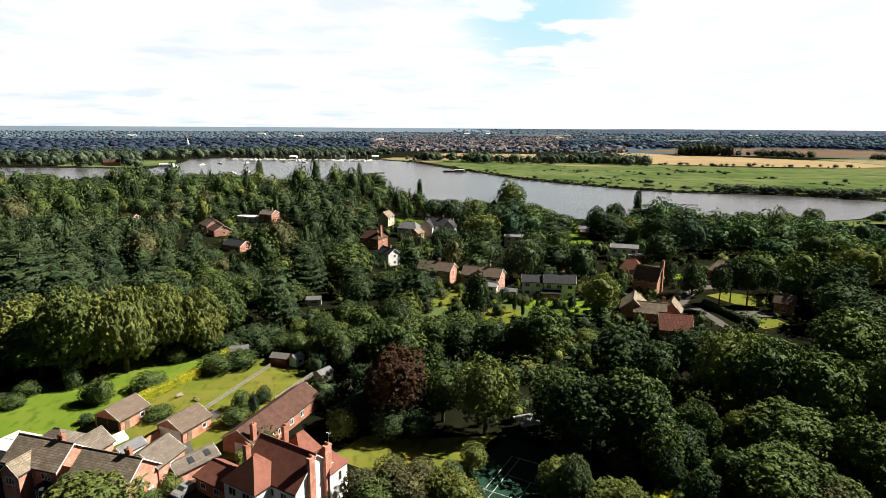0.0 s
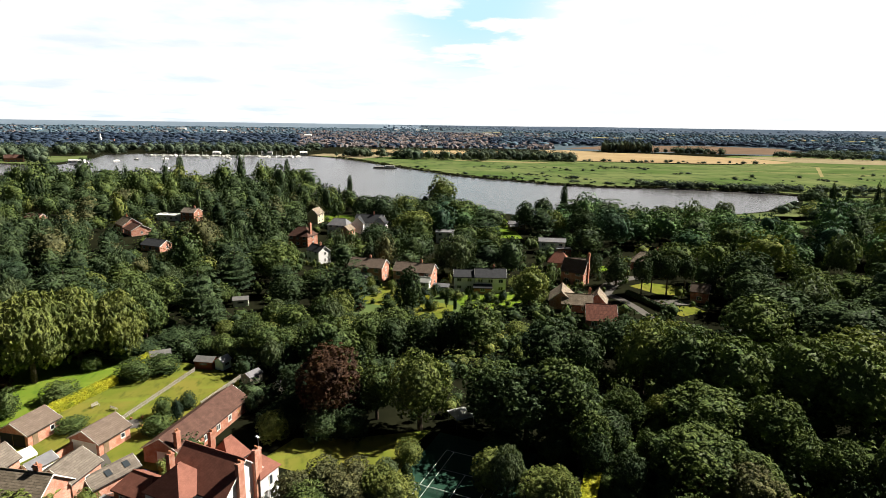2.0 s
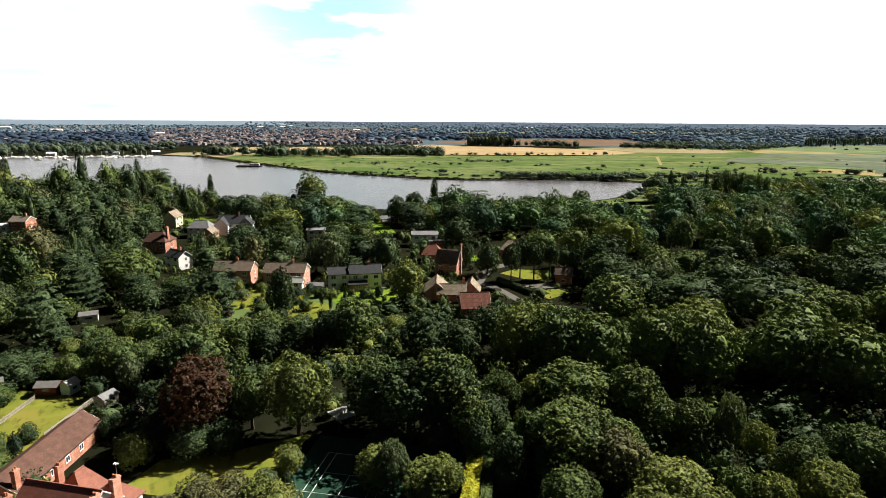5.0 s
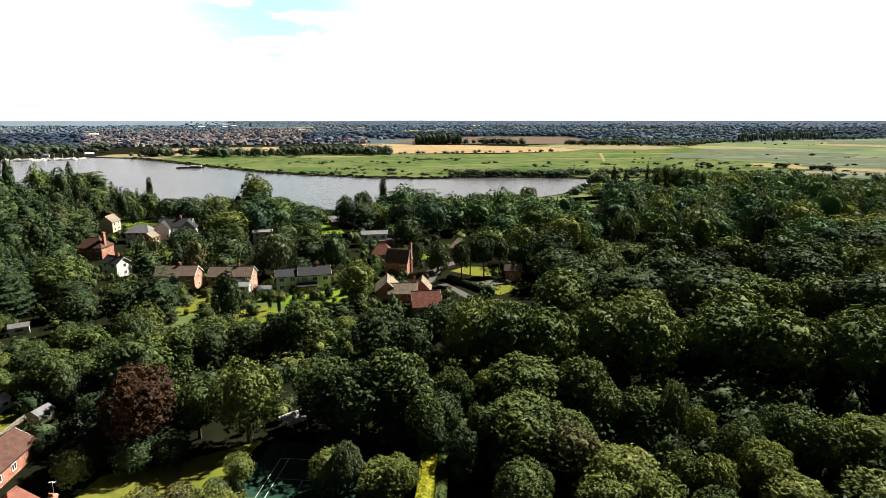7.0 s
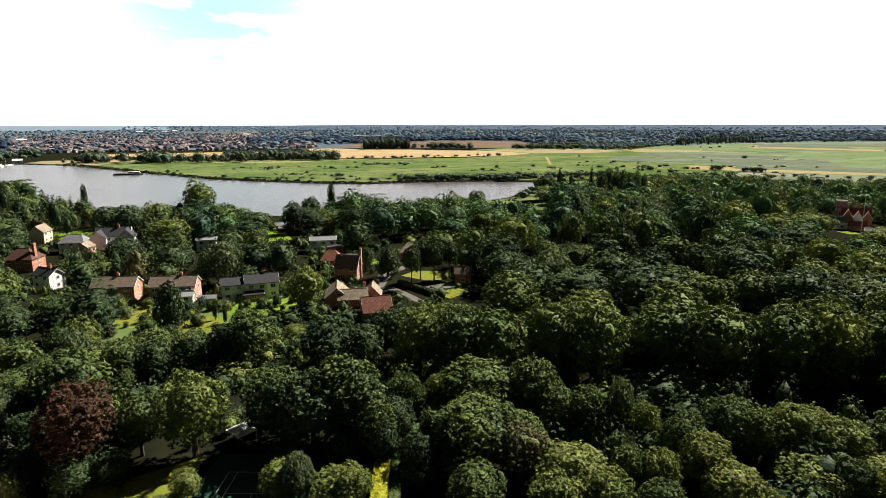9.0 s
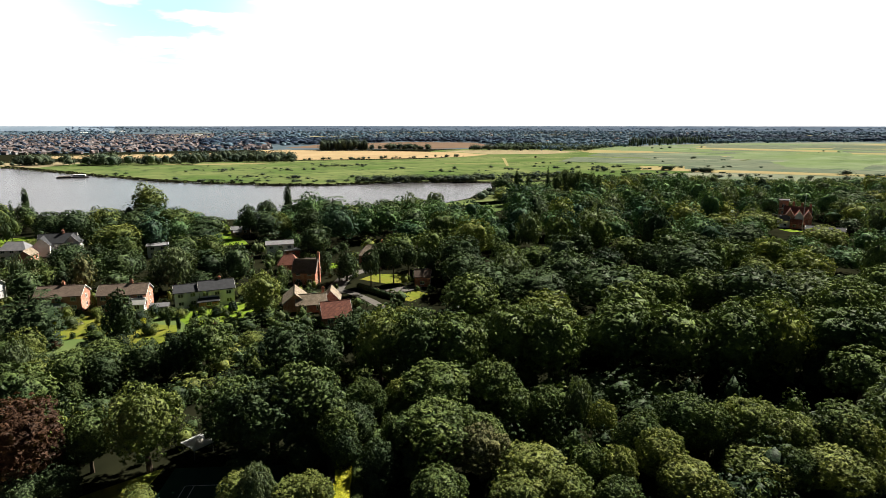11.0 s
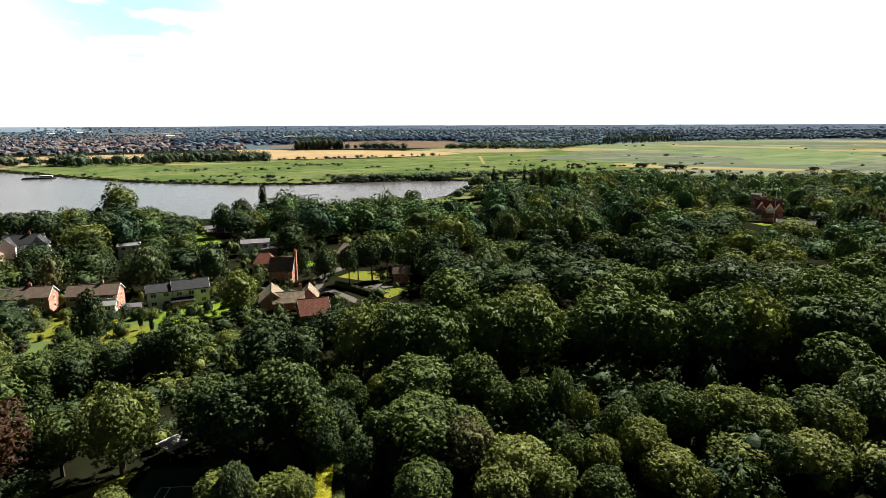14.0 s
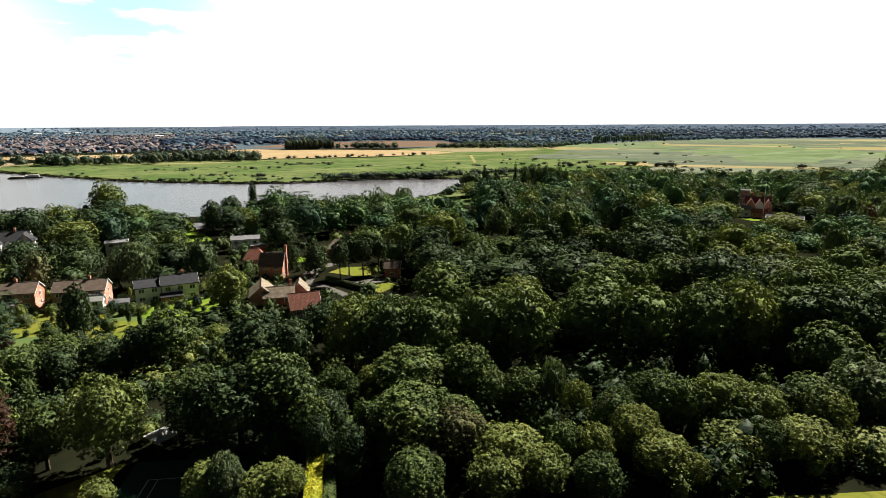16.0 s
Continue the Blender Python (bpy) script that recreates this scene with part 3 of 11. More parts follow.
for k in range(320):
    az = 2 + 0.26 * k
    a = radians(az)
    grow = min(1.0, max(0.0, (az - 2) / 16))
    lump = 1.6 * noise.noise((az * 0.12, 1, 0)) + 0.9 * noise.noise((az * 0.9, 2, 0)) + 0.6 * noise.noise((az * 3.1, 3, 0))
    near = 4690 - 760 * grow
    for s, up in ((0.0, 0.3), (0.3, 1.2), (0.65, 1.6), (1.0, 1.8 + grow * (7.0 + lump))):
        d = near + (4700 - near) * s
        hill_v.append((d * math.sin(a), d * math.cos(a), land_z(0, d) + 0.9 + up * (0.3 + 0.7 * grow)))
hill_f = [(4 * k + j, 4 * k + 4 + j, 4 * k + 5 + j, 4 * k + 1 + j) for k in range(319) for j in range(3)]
tagged(new("distant_hills", mesh_of("distant_hills", hill_v, hill_f, [M["haze"]])), "glowing hazy blue backdrop of a wooded ridge along the skyline", "backdrop", kind="structure")

# ---- trees ----
def ico(n):
    bm = bmesh.new()
    bmesh.ops.create_icosphere(bm, subdivisions=n, radius=1.0)
    v, f = np.array([q.co[:] for q in bm.verts]), np.array([[w.index for w in g.verts] for g in bm.faces])
    bm.free()
    return v, f


ICO = {1: ico(1), 2: ico(2), 3: ico(3)}
# boughs, tufts, leaves in a tuft, leaf size in metres, fineness of the inner body
LOD = {"near": (52, 620, 8, 0.215, 3), "mid": (30, 330, 7, 0.285, 3), "far": (22, 190, 6, 0.36, 2), "grand": (26, 250, 5, 0.33, 3), "grand_far": (17, 150, 5, 0.41, 2),
       "wood": (18, 120, 5, 0.43, 3), "wood_far": (13, 90, 4, 0.56, 2), "thicket": (9, 80, 5, 0.48, 1), "bush": (7, 40, 4, 0.62, 1), "distant": (8, 40, 3, 0.62, 1)}
# the body of a crown: height of its middle, half width, half height, size of a bough
BODY = {"broad": (6.9, 4.9, 5.9, 1.0), "tall": (6.7, 4.7, 6.4, 0.95), "willow": (6.2, 4.7, 6.6, 1.0), "shrub": (5.2, 4.5, 7.4, 1.05),
        "column": (6.4, 3.4, 6.6, 1.05), "cone": (5.5, 4.4, 7.2, 0.85), "cedar": (6.4, 4.6, 6.4, 1.0), "pine": (8.4, 4.2, 4.6, 0.95)}


def outline(shape, u):
    """How far a crown reaches in the directions u, as a share of its body."""
    z = u[:, 2]
    if shape == "cone":
        return np.where(z > 0, 1 - 0.50 * np.abs(z) ** 0.6 * (1 - z ** 4), 1.0)
    if shape == "broad":
        return np.where(z > 0, 1.0 + 0.10 * z * (1 - z), 1.0 - 0.16 * z)
    return np.ones(len(z))


def sphere_spread(n, rng, low, jitter):
    """n directions spread evenly over a sphere down to the height low."""
    k = np.arange(n) + 0.5
    z = 1 - (1 - low) * k / n
    a = 2.39996 * k + rng.uniform(0, 6.28)
    w = np.sqrt(np.maximum(0, 1 - z * z))
    u = np.stack([np.cos(a) * w, np.sin(a) * w, z], 1) + rng.normal(size=(n, 3)) * jitter
    return u / np.linalg.norm(u, axis=1, keepdims=True)


def crown_parts(shape, lod, rng):
    """Rounded boughs over a crown's body, tufts of leaves standing off the boughs, and a dense inner body behind them."""
    boughs, tufts, per, size, fine = LOD[lod]
    mid, wide, tall, lump = BODY[shape]
    scale = np.array((wide, wide, tall))
    uneven = {"broad": 0.26, "tall": 0.34, "willow": 0.24, "pine": 0.34, "cedar": 0.30}.get(shape, 0.14)
    lobes = rng.normal(size=(8, 3))
    lobes[:, 2] = np.abs(lobes[:, 2]) * 0.9 - 0.25
    lobes /= np.linalg.norm(lobes, axis=1, keepdims=True)
    weight = rng.uniform(0.5, 1.0, 8)

    def reach(u):
        return (1 - uneven + uneven * (np.exp(-(1 - u @ lobes.T) / 0.12) * weight).max(axis=1)) * outline(shape, u)

    u = sphere_spread(boughs, rng, -0.75, 0.16)
    ball = u * (reach(u) * rng.uniform(0.62, 0.80, boughs))[:, None]
    rad = lump * 1.62 / math.sqrt(boughs) * rng.uniform(0.7, 1.35, boughs)

    def surface(d):
        """Along each direction, how far the outermost bough reaches, and which it is."""
        along = d @ ball.T
        gap = rad ** 2 - ((ball ** 2).sum(axis=1) - along ** 2)
        hit = np.where((gap > 0) & (along > 0), along + np.sqrt(np.maximum(gap, 0)), 0)
        return np.maximum(hit.max(axis=1), reach(d) * 0.60), hit.argmax(axis=1)

    iv, jf = ICO[fine]
    core = iv * scale * (surface(iv)[0] * (0.77 if lod == "near" else 0.79) * rng.uniform(0.88, 1.05, len(iv)))[:, None] + (0, 0, mid)
    # tufts
    d = sphere_spread(tufts, rng, -0.80, 0.05)
    far, own = surface(d)
    out = d * far[:, None] - ball[own]
    out /= np.linalg.norm(out, axis=1, keepdims=True) + 1e-9
    out = out / scale
    out /= np.linalg.norm(out, axis=1, keepdims=True)
    at = d * scale * (far * rng.uniform(0.93, 1.06, tufts))[:, None] + (0, 0, mid)
    tr = size * (1.75 if per > 5 else 1.5) * rng.uniform(0.6, 1.4, tufts)
    if shape == "cedar":
        step = 1.55
        tier = np.round(at[:, 2] / step) * step
        at[:, 2] = tier + (at[:, 2] - tier) * 0.25
    # leaves
    n = tufts * per
    k = np.repeat(np.arange(tufts), per)
    v = out[k] * 0.75 + rng.normal(size=(n, 3)) * 0.55 + (0, 0, 0.2)
    v /= np.linalg.norm(v, axis=1, keepdims=True)
    hang = {"willow": (0.8, 0.8, 1.7), "column": (0.8, 0.8, 1.6), "cedar": (1.5, 1.5, 0.3), "cone": (1.2, 1.2, 0.6)}.get(shape, (1, 1, 1))
    pos = at[k] + v * (tr[k] * rng.uniform(0.75, 1.1, n))[:, None] * hang
    nor = v + rng.normal(size=(n, 3)) * 0.15
    if shape == "cedar":
        nor += (0, 0, 1.2)
    nor /= np.linalg.norm(nor, axis=1, keepdims=True)
    side = np.cross(nor, (0.2 if shape == "willow" else 1.0) * rng.normal(size=(n, 3)) + ((0, 0, 1.0) if shape == "willow" else (0, 0, 0)))
    side /= np.linalg.norm(side, axis=1, keepdims=True) + 1e-9
    up = np.cross(side, nor)
    s = size * rng.uniform(0.65, 1.35, n)[:, None]
    long = {"willow": 1.7, "column": 1.4}.get(shape, 1.15)
    leaf = np.stack([pos - up * s * long + side * s * 0.3, pos + side * s * 0.85 + up * s * 0.4, pos + up * s * long - side * s * 0.55], 1)
    return core, jf, leaf.reshape(-1, 3), 3


def crown_mesh(shape, lod, seed):
    core, jf, quad, k = crown_parts(shape, lod, np.random.default_rng(seed))
    faces = jf.tolist() + (np.arange(len(quad)).reshape(-1, k) + len(core)).tolist()
    me = mesh_of("crown", np.concatenate([core, quad]), faces, [M["leaf_oak"]])
    me.polygons.foreach_set("use_smooth", [True] * len(me.polygons))
    return me


def trunk_mesh(shape, seed):
    rng = random.Random(seed)
    bm = bmesh.new()
    top = {"pine": 10.0, "cone": 12.0, "column": 11.0, "cedar": 12.0, "shrub": 3.0}.get(shape, 7.5)
    r = {"shrub": 0.12, "pine": 0.26}.get(shape, 0.34)
    tube(bm, (0, 0, -0.3), (0.1, 0.05, top * 0.5), r * 1.25, r * 0.85, 7)
    tube(bm, (0.1, 0.05, top * 0.5), (0.0, 0.1, top), r * 0.85, r * 0.35, 6)
    for k in range(5):
        a, z = k * 1.3 + rng.random(), top * rng.uniform(0.35, 0.85)
        w = rng.uniform(1.8, 3.0)
        tube(bm, (0.05, 0.05, z), (math.cos(a) * w, math.sin(a) * w, z + rng.uniform(0.8, 2.2)), r * 0.4, r * 0.12, 5)
    me = bpy.data.meshes.new("trunk")
    bm.to_mesh(me)
    bm.free()
    me.materials.append(M["bark"])
    return me


CROWNS, TRUNKS, SHAPES = {}, {}, ("broad", "tall", "willow", "shrub", "column", "cone", "cedar", "pine")
KINDS = {   # kind: shape, leaf, label
    "oak": ("broad", "leaf_oak", "broad green deciduous tree with a dense rounded crown"),
    "ash": ("tall", "leaf_oak", "tall green deciduous tree with a dense uneven crown"),
    "lime": ("broad", "leaf_light", "light green deciduous tree with a rounded crown in sun"),
    "elm": ("tall", "leaf_light", "tall light green deciduous tree with a loose crown"),
    "dark_oak": ("broad", "leaf_dark", "dark green broadleaf tree with a heavy crown"),
    "willow": ("willow", "leaf_grey", "grey-green willow with drooping foliage"),
    "green_willow": ("willow", "leaf_light", "light green tree with hanging foliage"),
    "olive_tree": ("broad", "leaf_olive", "olive green tree with feathery foliage"),
    "beech": ("tall", "leaf_copper", "copper beech with dark purple-brown leaves"),
    "poplar": ("column", "leaf_dark", "narrow columnar dark green poplar"),
    "white_poplar": ("column", "leaf_grey", "tall narrow poplar with grey-green leaves"),
    "cypress": ("column", "leaf_dark", "slender dark green cypress tree"),
    "fir": ("cone", "leaf_dark", "dark green conical conifer tree"),
    "blue_fir": ("cone", "leaf_blue", "blue-green conical conifer in a garden"),
    "cedar": ("cedar", "leaf_dark", "dark cedar with flat layered branches"),
    "pine": ("pine", "leaf_dark", "tall pine with a high dark crown and bare trunk"),
    # farther oaks of the same shape, haze put into their leaf colour
    "alder": ("broad", "leaf_alder", "broad green tree cooled by haze in the riverside wood"),
    "holm_oak": ("broad", "leaf_yew", "dark green tree cooled by haze in the riverside wood"),
    "shrub": ("shrub", "leaf_oak", "rounded green shrub in a garden"),
    "light_shrub": ("shrub", "leaf_light", "rounded light green garden shrub"),
    "gold_shrub": ("shrub", "leaf_gold", "golden yellow clipped shrub"),
    "dark_shrub": ("shrub", "leaf_dark", "dark evergreen shrub among trees"),
    "grey_shrub": ("shrub", "leaf_grey", "grey-leaved shrub in a garden"),
    "copper_shrub": ("shrub", "leaf_copper", "dark red-leaved shrub among green"),
}
NAMES = {"willow": "willow_tree", "shrub": "shrub", "column": "poplar_tree", "cone": "conifer", "cedar": "cedar_tree", "pine": "pine_tree", "tall": "tall_tree"}
count = [0]


def tree(kind, x, y, h, r, turn=None, fine=False):
    """A tree of that height and crown radius."""
    shape, leaf, label = KINDS[kind]
    d = math.hypot(x, y)
    lod = "near" if d < 116 or (kind == "green_willow" and d < 160) else "mid" if d < 250 or fine else "far"
    if h < 5.5 and lod == "near":
        lod = "mid"
    if h < 4 and d > 150:
        lod = "far"
    count[0] += 1
    v = count[0] % (4 if lod != "near" else 3)
    key = (shape, lod, v)
    if key not in CROWNS:
        CROWNS[key] = crown_mesh(shape, lod, SHAPES.index(shape) * 100 + v * 10 + len(lod))
    if (shape, v % 2) not in TRUNKS:
        TRUNKS[(shape, v % 2)] = trunk_mesh(shape, v + 7)
    name = NAMES.get(shape, "broadleaf_tree")
    top = thing(name, pose(x, y, land_z(x, y), 0, 0, (count[0] * 77.7) % 360 if turn is None else turn), label, name.replace("_", " "), name.replace("_", " ") + "s")
    s = Matrix.Diagonal((r / 5.0, r / 5.0, h / 13.0, 1))
    for part_name, me in (("crown", CROWNS[key]), ("trunk", TRUNKS[(shape, v % 2)])):
        ob = child(part_name, me, top)
        ob.matrix_basis = s
        if part_name == "crown":
            ob.material_slots[0].link = "OBJECT"
            ob.material_slots[0].material = M[leaf]
    return top


def far_wood(name, label, spots, leaf, seed, crowns=True):
    """A far wood or belt: many crowns in one mesh, each with a tone of its own. crowns: with boughs and leaf tufts, else a lumpy body with a few tufts."""
    rng = np.random.default_rng(seed)
    iv, jf = ICO[1]
    jf = np.array([f for f in jf if iv[f, 2].mean() > -0.35])
    verts, faces, tints, at = [], [], [], 0
    kit = [crown_parts(rng.choice(("broad", "tall", "shrub")), "distant", rng) for _ in range(7)] if crowns else []
    for k, (x, y, h, r) in enumerate(spots):
        z = land_z(x, y)
        if crowns:
            core, cf, leaves, n = kit[k % 7]
            a = rng.uniform(0, 6.283)
            turn = np.array([[math.cos(a), -math.sin(a), 0], [math.sin(a), math.cos(a), 0], [0, 0, 1]])
            p = np.concatenate([core, leaves]) @ turn.T * (r / 5.0 * rng.uniform(0.85, 1.25), r / 5.0, h / 13.0) + (x, y, z)
            faces += (cf + at).tolist()
            faces += (np.arange(len(leaves)).reshape(-1, n) + at + len(core)).tolist()
        else:
            c = np.array([x, y, z + h * 0.42])
            d = rng.normal(size=(7, 3))
            d[:, 2] = np.abs(d[:, 2])
            d /= np.linalg.norm(d, axis=1, keepdims=True)
            q = c + d * (r, r, h * 0.36) * 0.92
            e = rng.normal(size=(7, 2, 3)) * r * 0.12
            leaves = np.stack([q - e[:, 0], q + e[:, 1], q + e[:, 0]], 1).reshape(-1, 3)
            p = np.concatenate([iv * rng.uniform(0.66, 1.12, (len(iv), 1)) * (r * 1.15, r * 1.15, h * 0.42) + c, leaves])
            faces += (jf + at).tolist()
            faces += (np.arange(21).reshape(-1, 3) + at + len(iv)).tolist()
        verts.append(p)
        tints.append(np.full(len(p), rng.random(), dtype=np.float32))
        at += len(p)
    me = mesh_of(name, np.concatenate(verts), faces, [M[leaf]])
    me.polygons.foreach_set("use_smooth", [True] * len(me.polygons))
    me.attributes.new("tint", "FLOAT", "POINT").data.foreach_set("value", np.concatenate(tints))
    return tagged(new(name, me), label, "wood", kind="stuff")


def spread(rng, az0, az1, d0, d1, n, h0, h1, keep=lambda x, y: True, wide=1.0):
    """Places for n far trees in a sector of the plan."""
    out = []
    while len(out) < n:
        a, d = radians(rng.uniform(az0, az1)), math.sqrt(rng.uniform(d0 * d0, d1 * d1))
        x, y = d * math.sin(a), d * math.cos(a)
        if keep(x, y):
            h = rng.uniform(h0, h1)
            out.append((x, y, h, h * rng.uniform(0.38, 0.6) * wide))
        else:
            n -= 0.15
    return out


GROVE = []


def grove(kind, *spots):
    """Trees of a wood too dense and far to tell apart singly, by place, height and radius; they are joined below."""
    GROVE.extend((kind, *p) for p in spots)


def join_groves():
    """All grove trees of one leaf colour in one mesh each."""
    for leaf in ("leaf_alder", "leaf_yew", "leaf_oak", "leaf_light", "leaf_dark", "leaf_grey", "leaf_blue", "leaf_olive"):
        rng = np.random.default_rng(len(leaf))
        verts, faces, tints, at = [], [], [], 0
        for kind, x, y, h, r in GROVE:
            shape, mat, _ = KINDS[kind]
            if mat != leaf:
                continue
            core, jf, quad, k = crown_parts(shape, ("thicket" if math.hypot(x, y) < 150 else "bush") if shape == "shrub" else ("grand" if r >= 7 else "wood") + ("_far" if math.hypot(x, y) > 270 else ""), rng)
            a = rng.uniform(0, 6.283)
            turn = np.array([[math.cos(a), -math.sin(a), 0], [math.sin(a), math.cos(a), 0], [0, 0, 1]])
            allv = np.concatenate([core, quad]) @ turn.T * (r / 5.0 * rng.uniform(0.74, 1.08), r / 5.0 * rng.uniform(0.74, 1.08), h / 13.0 * rng.choice((0.86, 0.95, 1.05, 1.28))) + (x, y, land_z(x, y))
            verts.append(allv)
            tints.append(np.full(len(allv), rng.random(), dtype=np.float32))
            faces += (jf + at).tolist()
            faces += (np.arange(len(quad)).reshape(-1, k) + at + len(core)).tolist()
            at += len(allv)
        if verts:
            me = mesh_of("woodland", np.concatenate(verts), faces, [M[leaf]])
            me.polygons.foreach_set("use_smooth", [True] * len(me.polygons))
            me.attributes.new("tint", "FLOAT", "POINT").data.foreach_set("value", np.concatenate(tints))
            tagged(new("woodland", me), "dense mixed woodland running down to the river", "wood", kind="stuff")

# ---- houses ----
def block(parent, x, y, rot, L, W, eaves, ridge, wall, roof, hip=0.0, over=0.3, base=0.0):
    """Walls and a pitched roof under a house; the ridge runs along the block's own x. hip: how far the ridge stops short of each end."""
    m = pose(x, y, 0, 0, 0, rot)
    a, b = L / 2, W / 2
    bm = bmesh.new()
    ring = [(-a, -b), (a, -b), (a, b), (-a, b)]
    lo = [bm.verts.new((u, v, base)) for u, v in ring]
    hi = [bm.verts.new((u, v, eaves)) for u, v in ring]
    bm.faces.new(list(reversed(lo)))
    if hip > 0:
        for i in range(4):
            bm.faces.new((lo[i], lo[(i + 1) % 4], hi[(i + 1) % 4], hi[i]))
        bm.faces.new(hi)
    else:
        top = [bm.verts.new((-a, 0, ridge - 0.05)), bm.verts.new((a, 0, ridge - 0.05))]
        bm.faces.new((lo[0], lo[1], hi[1], hi[0]))
        bm.faces.new((lo[2], lo[3], hi[3], hi[2]))
        bm.faces.new((lo[1], lo[2], hi[2], top[1], hi[1]))
        bm.faces.new((lo[3], lo[0], hi[0], top[0], hi[3]))
        bm.faces.new((hi[0], hi[1], top[1], top[0]))
        bm.faces.new((hi[2], hi[3], top[0], top[1]))
    bm.transform(m)
    part("wall", bm, wall, parent)
    fall = (ridge - eaves) / b
    drop = eaves - fall * over
    A, B = a + over, b + over
    th = 0.14
    if hip > 0:
        h = min(hip, a - 0.05)
        r0, r1 = (-a + h, 0, ridge), (a - h, 0, ridge)
        c = [(-A, -B, drop), (A, -B, drop), (A, B, drop), (-A, B, drop)]
        planes = [[c[0], c[1], r1, r0], [c[2], c[3], r0, r1], [c[1], c[2], r1], [c[3], c[0], r0]]
    else:
        planes = [[(-A, -B, drop), (A, -B, drop), (A, 0, ridge), (-A, 0, ridge)], [(A, B, drop), (-A, B, drop), (-A, 0, ridge), (A, 0, ridge)]]
    bm = bmesh.new()
    for p in planes:
        poly(bm, p, th)
    bm.transform(m)
    part("roof", bm, roof, parent)
    # ridge tiles and boards along the verges
    bm = bmesh.new()
    e = a - hip if hip > 0 else A
    tube(bm, (-e, 0, ridge + th - 0.03), (e, 0, ridge + th - 0.03), 0.13, 0.13, 6)
    bm.transform(m)
    part("ridge", bm, roof, parent)
    if hip <= 0:
        for s in (-1, 1):
            for t in (-1, 1):
                bm = bmesh.new()
                u = s * (A + 0.02)
                p0, p1 = Vector((u, t * B, drop - 0.04)), Vector((u, 0, ridge - 0.02))
                vs = []
                for q in (p0, p1):
                    vs.append([bm.verts.new(q + Vector((du, 0, dz))) for du, dz in ((-0.03, -0.05), (0.03, -0.05), (0.03, 0.15), (-0.03, 0.15))])
                for i in range(4):
                    bm.faces.new((vs[0][i], vs[0][(i + 1) % 4], vs[1][(i + 1) % 4], vs[1][i]))
                bm.faces.new(vs[0])
                bm.faces.new(vs[1])
                bm.transform(m)
                part("bargeboard", bm, "white", parent)
    for t in (-1, 1):
        bm = bmesh.new()
        box(bm, -A, t * B - 0.05, drop - 0.06, A, t * B + 0.05, drop + 0.03)
        bm.transform(m)
        part("gutter", bm, "dark", parent)
    return (x, y, rot, L, W)


def lattice(bm, us, zs, y0, y1, solid):
    """One joined body of the solid cells of a grid of bars, y0 its front and y1 its back."""
    vs = {}

    def at(i, j, y):
        if (i, j, y) not in vs:
            vs[i, j, y] = bm.verts.new((us[i], y, zs[j]))
        return vs[i, j, y]

    nu, nz = len(us) - 1, len(zs) - 1
    for a in range(nu):
        for b in range(nz):
            if not solid(a, b):
                continue
            bm.faces.new((at(a, b, y0), at(a + 1, b, y0), at(a + 1, b + 1, y0), at(a, b + 1, y0)))
            bm.faces.new((at(a, b, y1), at(a, b + 1, y1), at(a + 1, b + 1, y1), at(a + 1, b, y1)))
            for da, db, p, q in ((-1, 0, (a, b), (a, b + 1)), (1, 0, (a + 1, b), (a + 1, b + 1)), (0, -1, (a, b), (a + 1, b)), (0, 1, (a, b + 1), (a + 1, b + 1))):
                na, nb = a + da, b + db
                if not (0 <= na < nu and 0 <= nb < nz and solid(na, nb)):
                    bm.faces.new((at(*p, y0), at(*q, y0), at(*q, y1), at(*p, y1)))
    return bm


def opening(parent, blk, side, u, z, w, h, kind="window"):
    """A framed window or a door on one wall of a block; u along the wall from its middle, z its sill."""
    x, y, rot, L, W = blk
    turn = {"f": 0, "r": 90, "b": 180, "l": 270}[side]
    off = W / 2 if side in "fb" else L / 2
    m = pose(x, y, 0, 0, 0, rot) @ pose(0, 0, 0, 0, 0, turn) @ pose(u, -off, z)
    f = 0.09
    if kind == "window":
        n = max(1, round(w / 0.65))
        us = [-w / 2]
        for k in range(n):
            us += [-w / 2 + w * k / n + f * (1 if k == 0 else 0.4), -w / 2 + w * (k + 1) / n - f * (1 if k == n - 1 else 0.4)]
        us.append(w / 2)
        bm = bmesh.new()
        lattice(bm, us, [-0.07, 0, f, h - f, h], -0.07, 0.04, lambda a, b: b in (0, 1, 3) or a % 2 == 0)
        bm.transform(m)
        ob = part("window", bm, "white", parent)
        bm = bmesh.new()
        box(bm, -w / 2 + 0.02, -0.03, 0.02, w / 2 - 0.02, 0.03, h - 0.02)
        bm.transform(m)
        part("pane", bm, "glass", ob)
        return ob
    bm = bmesh.new()
    n = max(1, round(w / 0.3))
    us = [-w / 2 - 0.08]
    for k in range(n):
        us += [-w / 2 + w * k / n, -w / 2 + w * (k + 1) / n - 0.015]
    us += [w / 2, w / 2 + 0.08]
    lattice(bm, us, [0, 0.02, h, h + 0.08], -0.05, 0.03, lambda a, b: True)
    bm.transform(m)
    # the dark kind is a near-black panel standing for a shaded interior
    return part("door", bm, {"garage": "white", "dark": "dark", "wood": "timber"}.get(kind, "white"), parent)


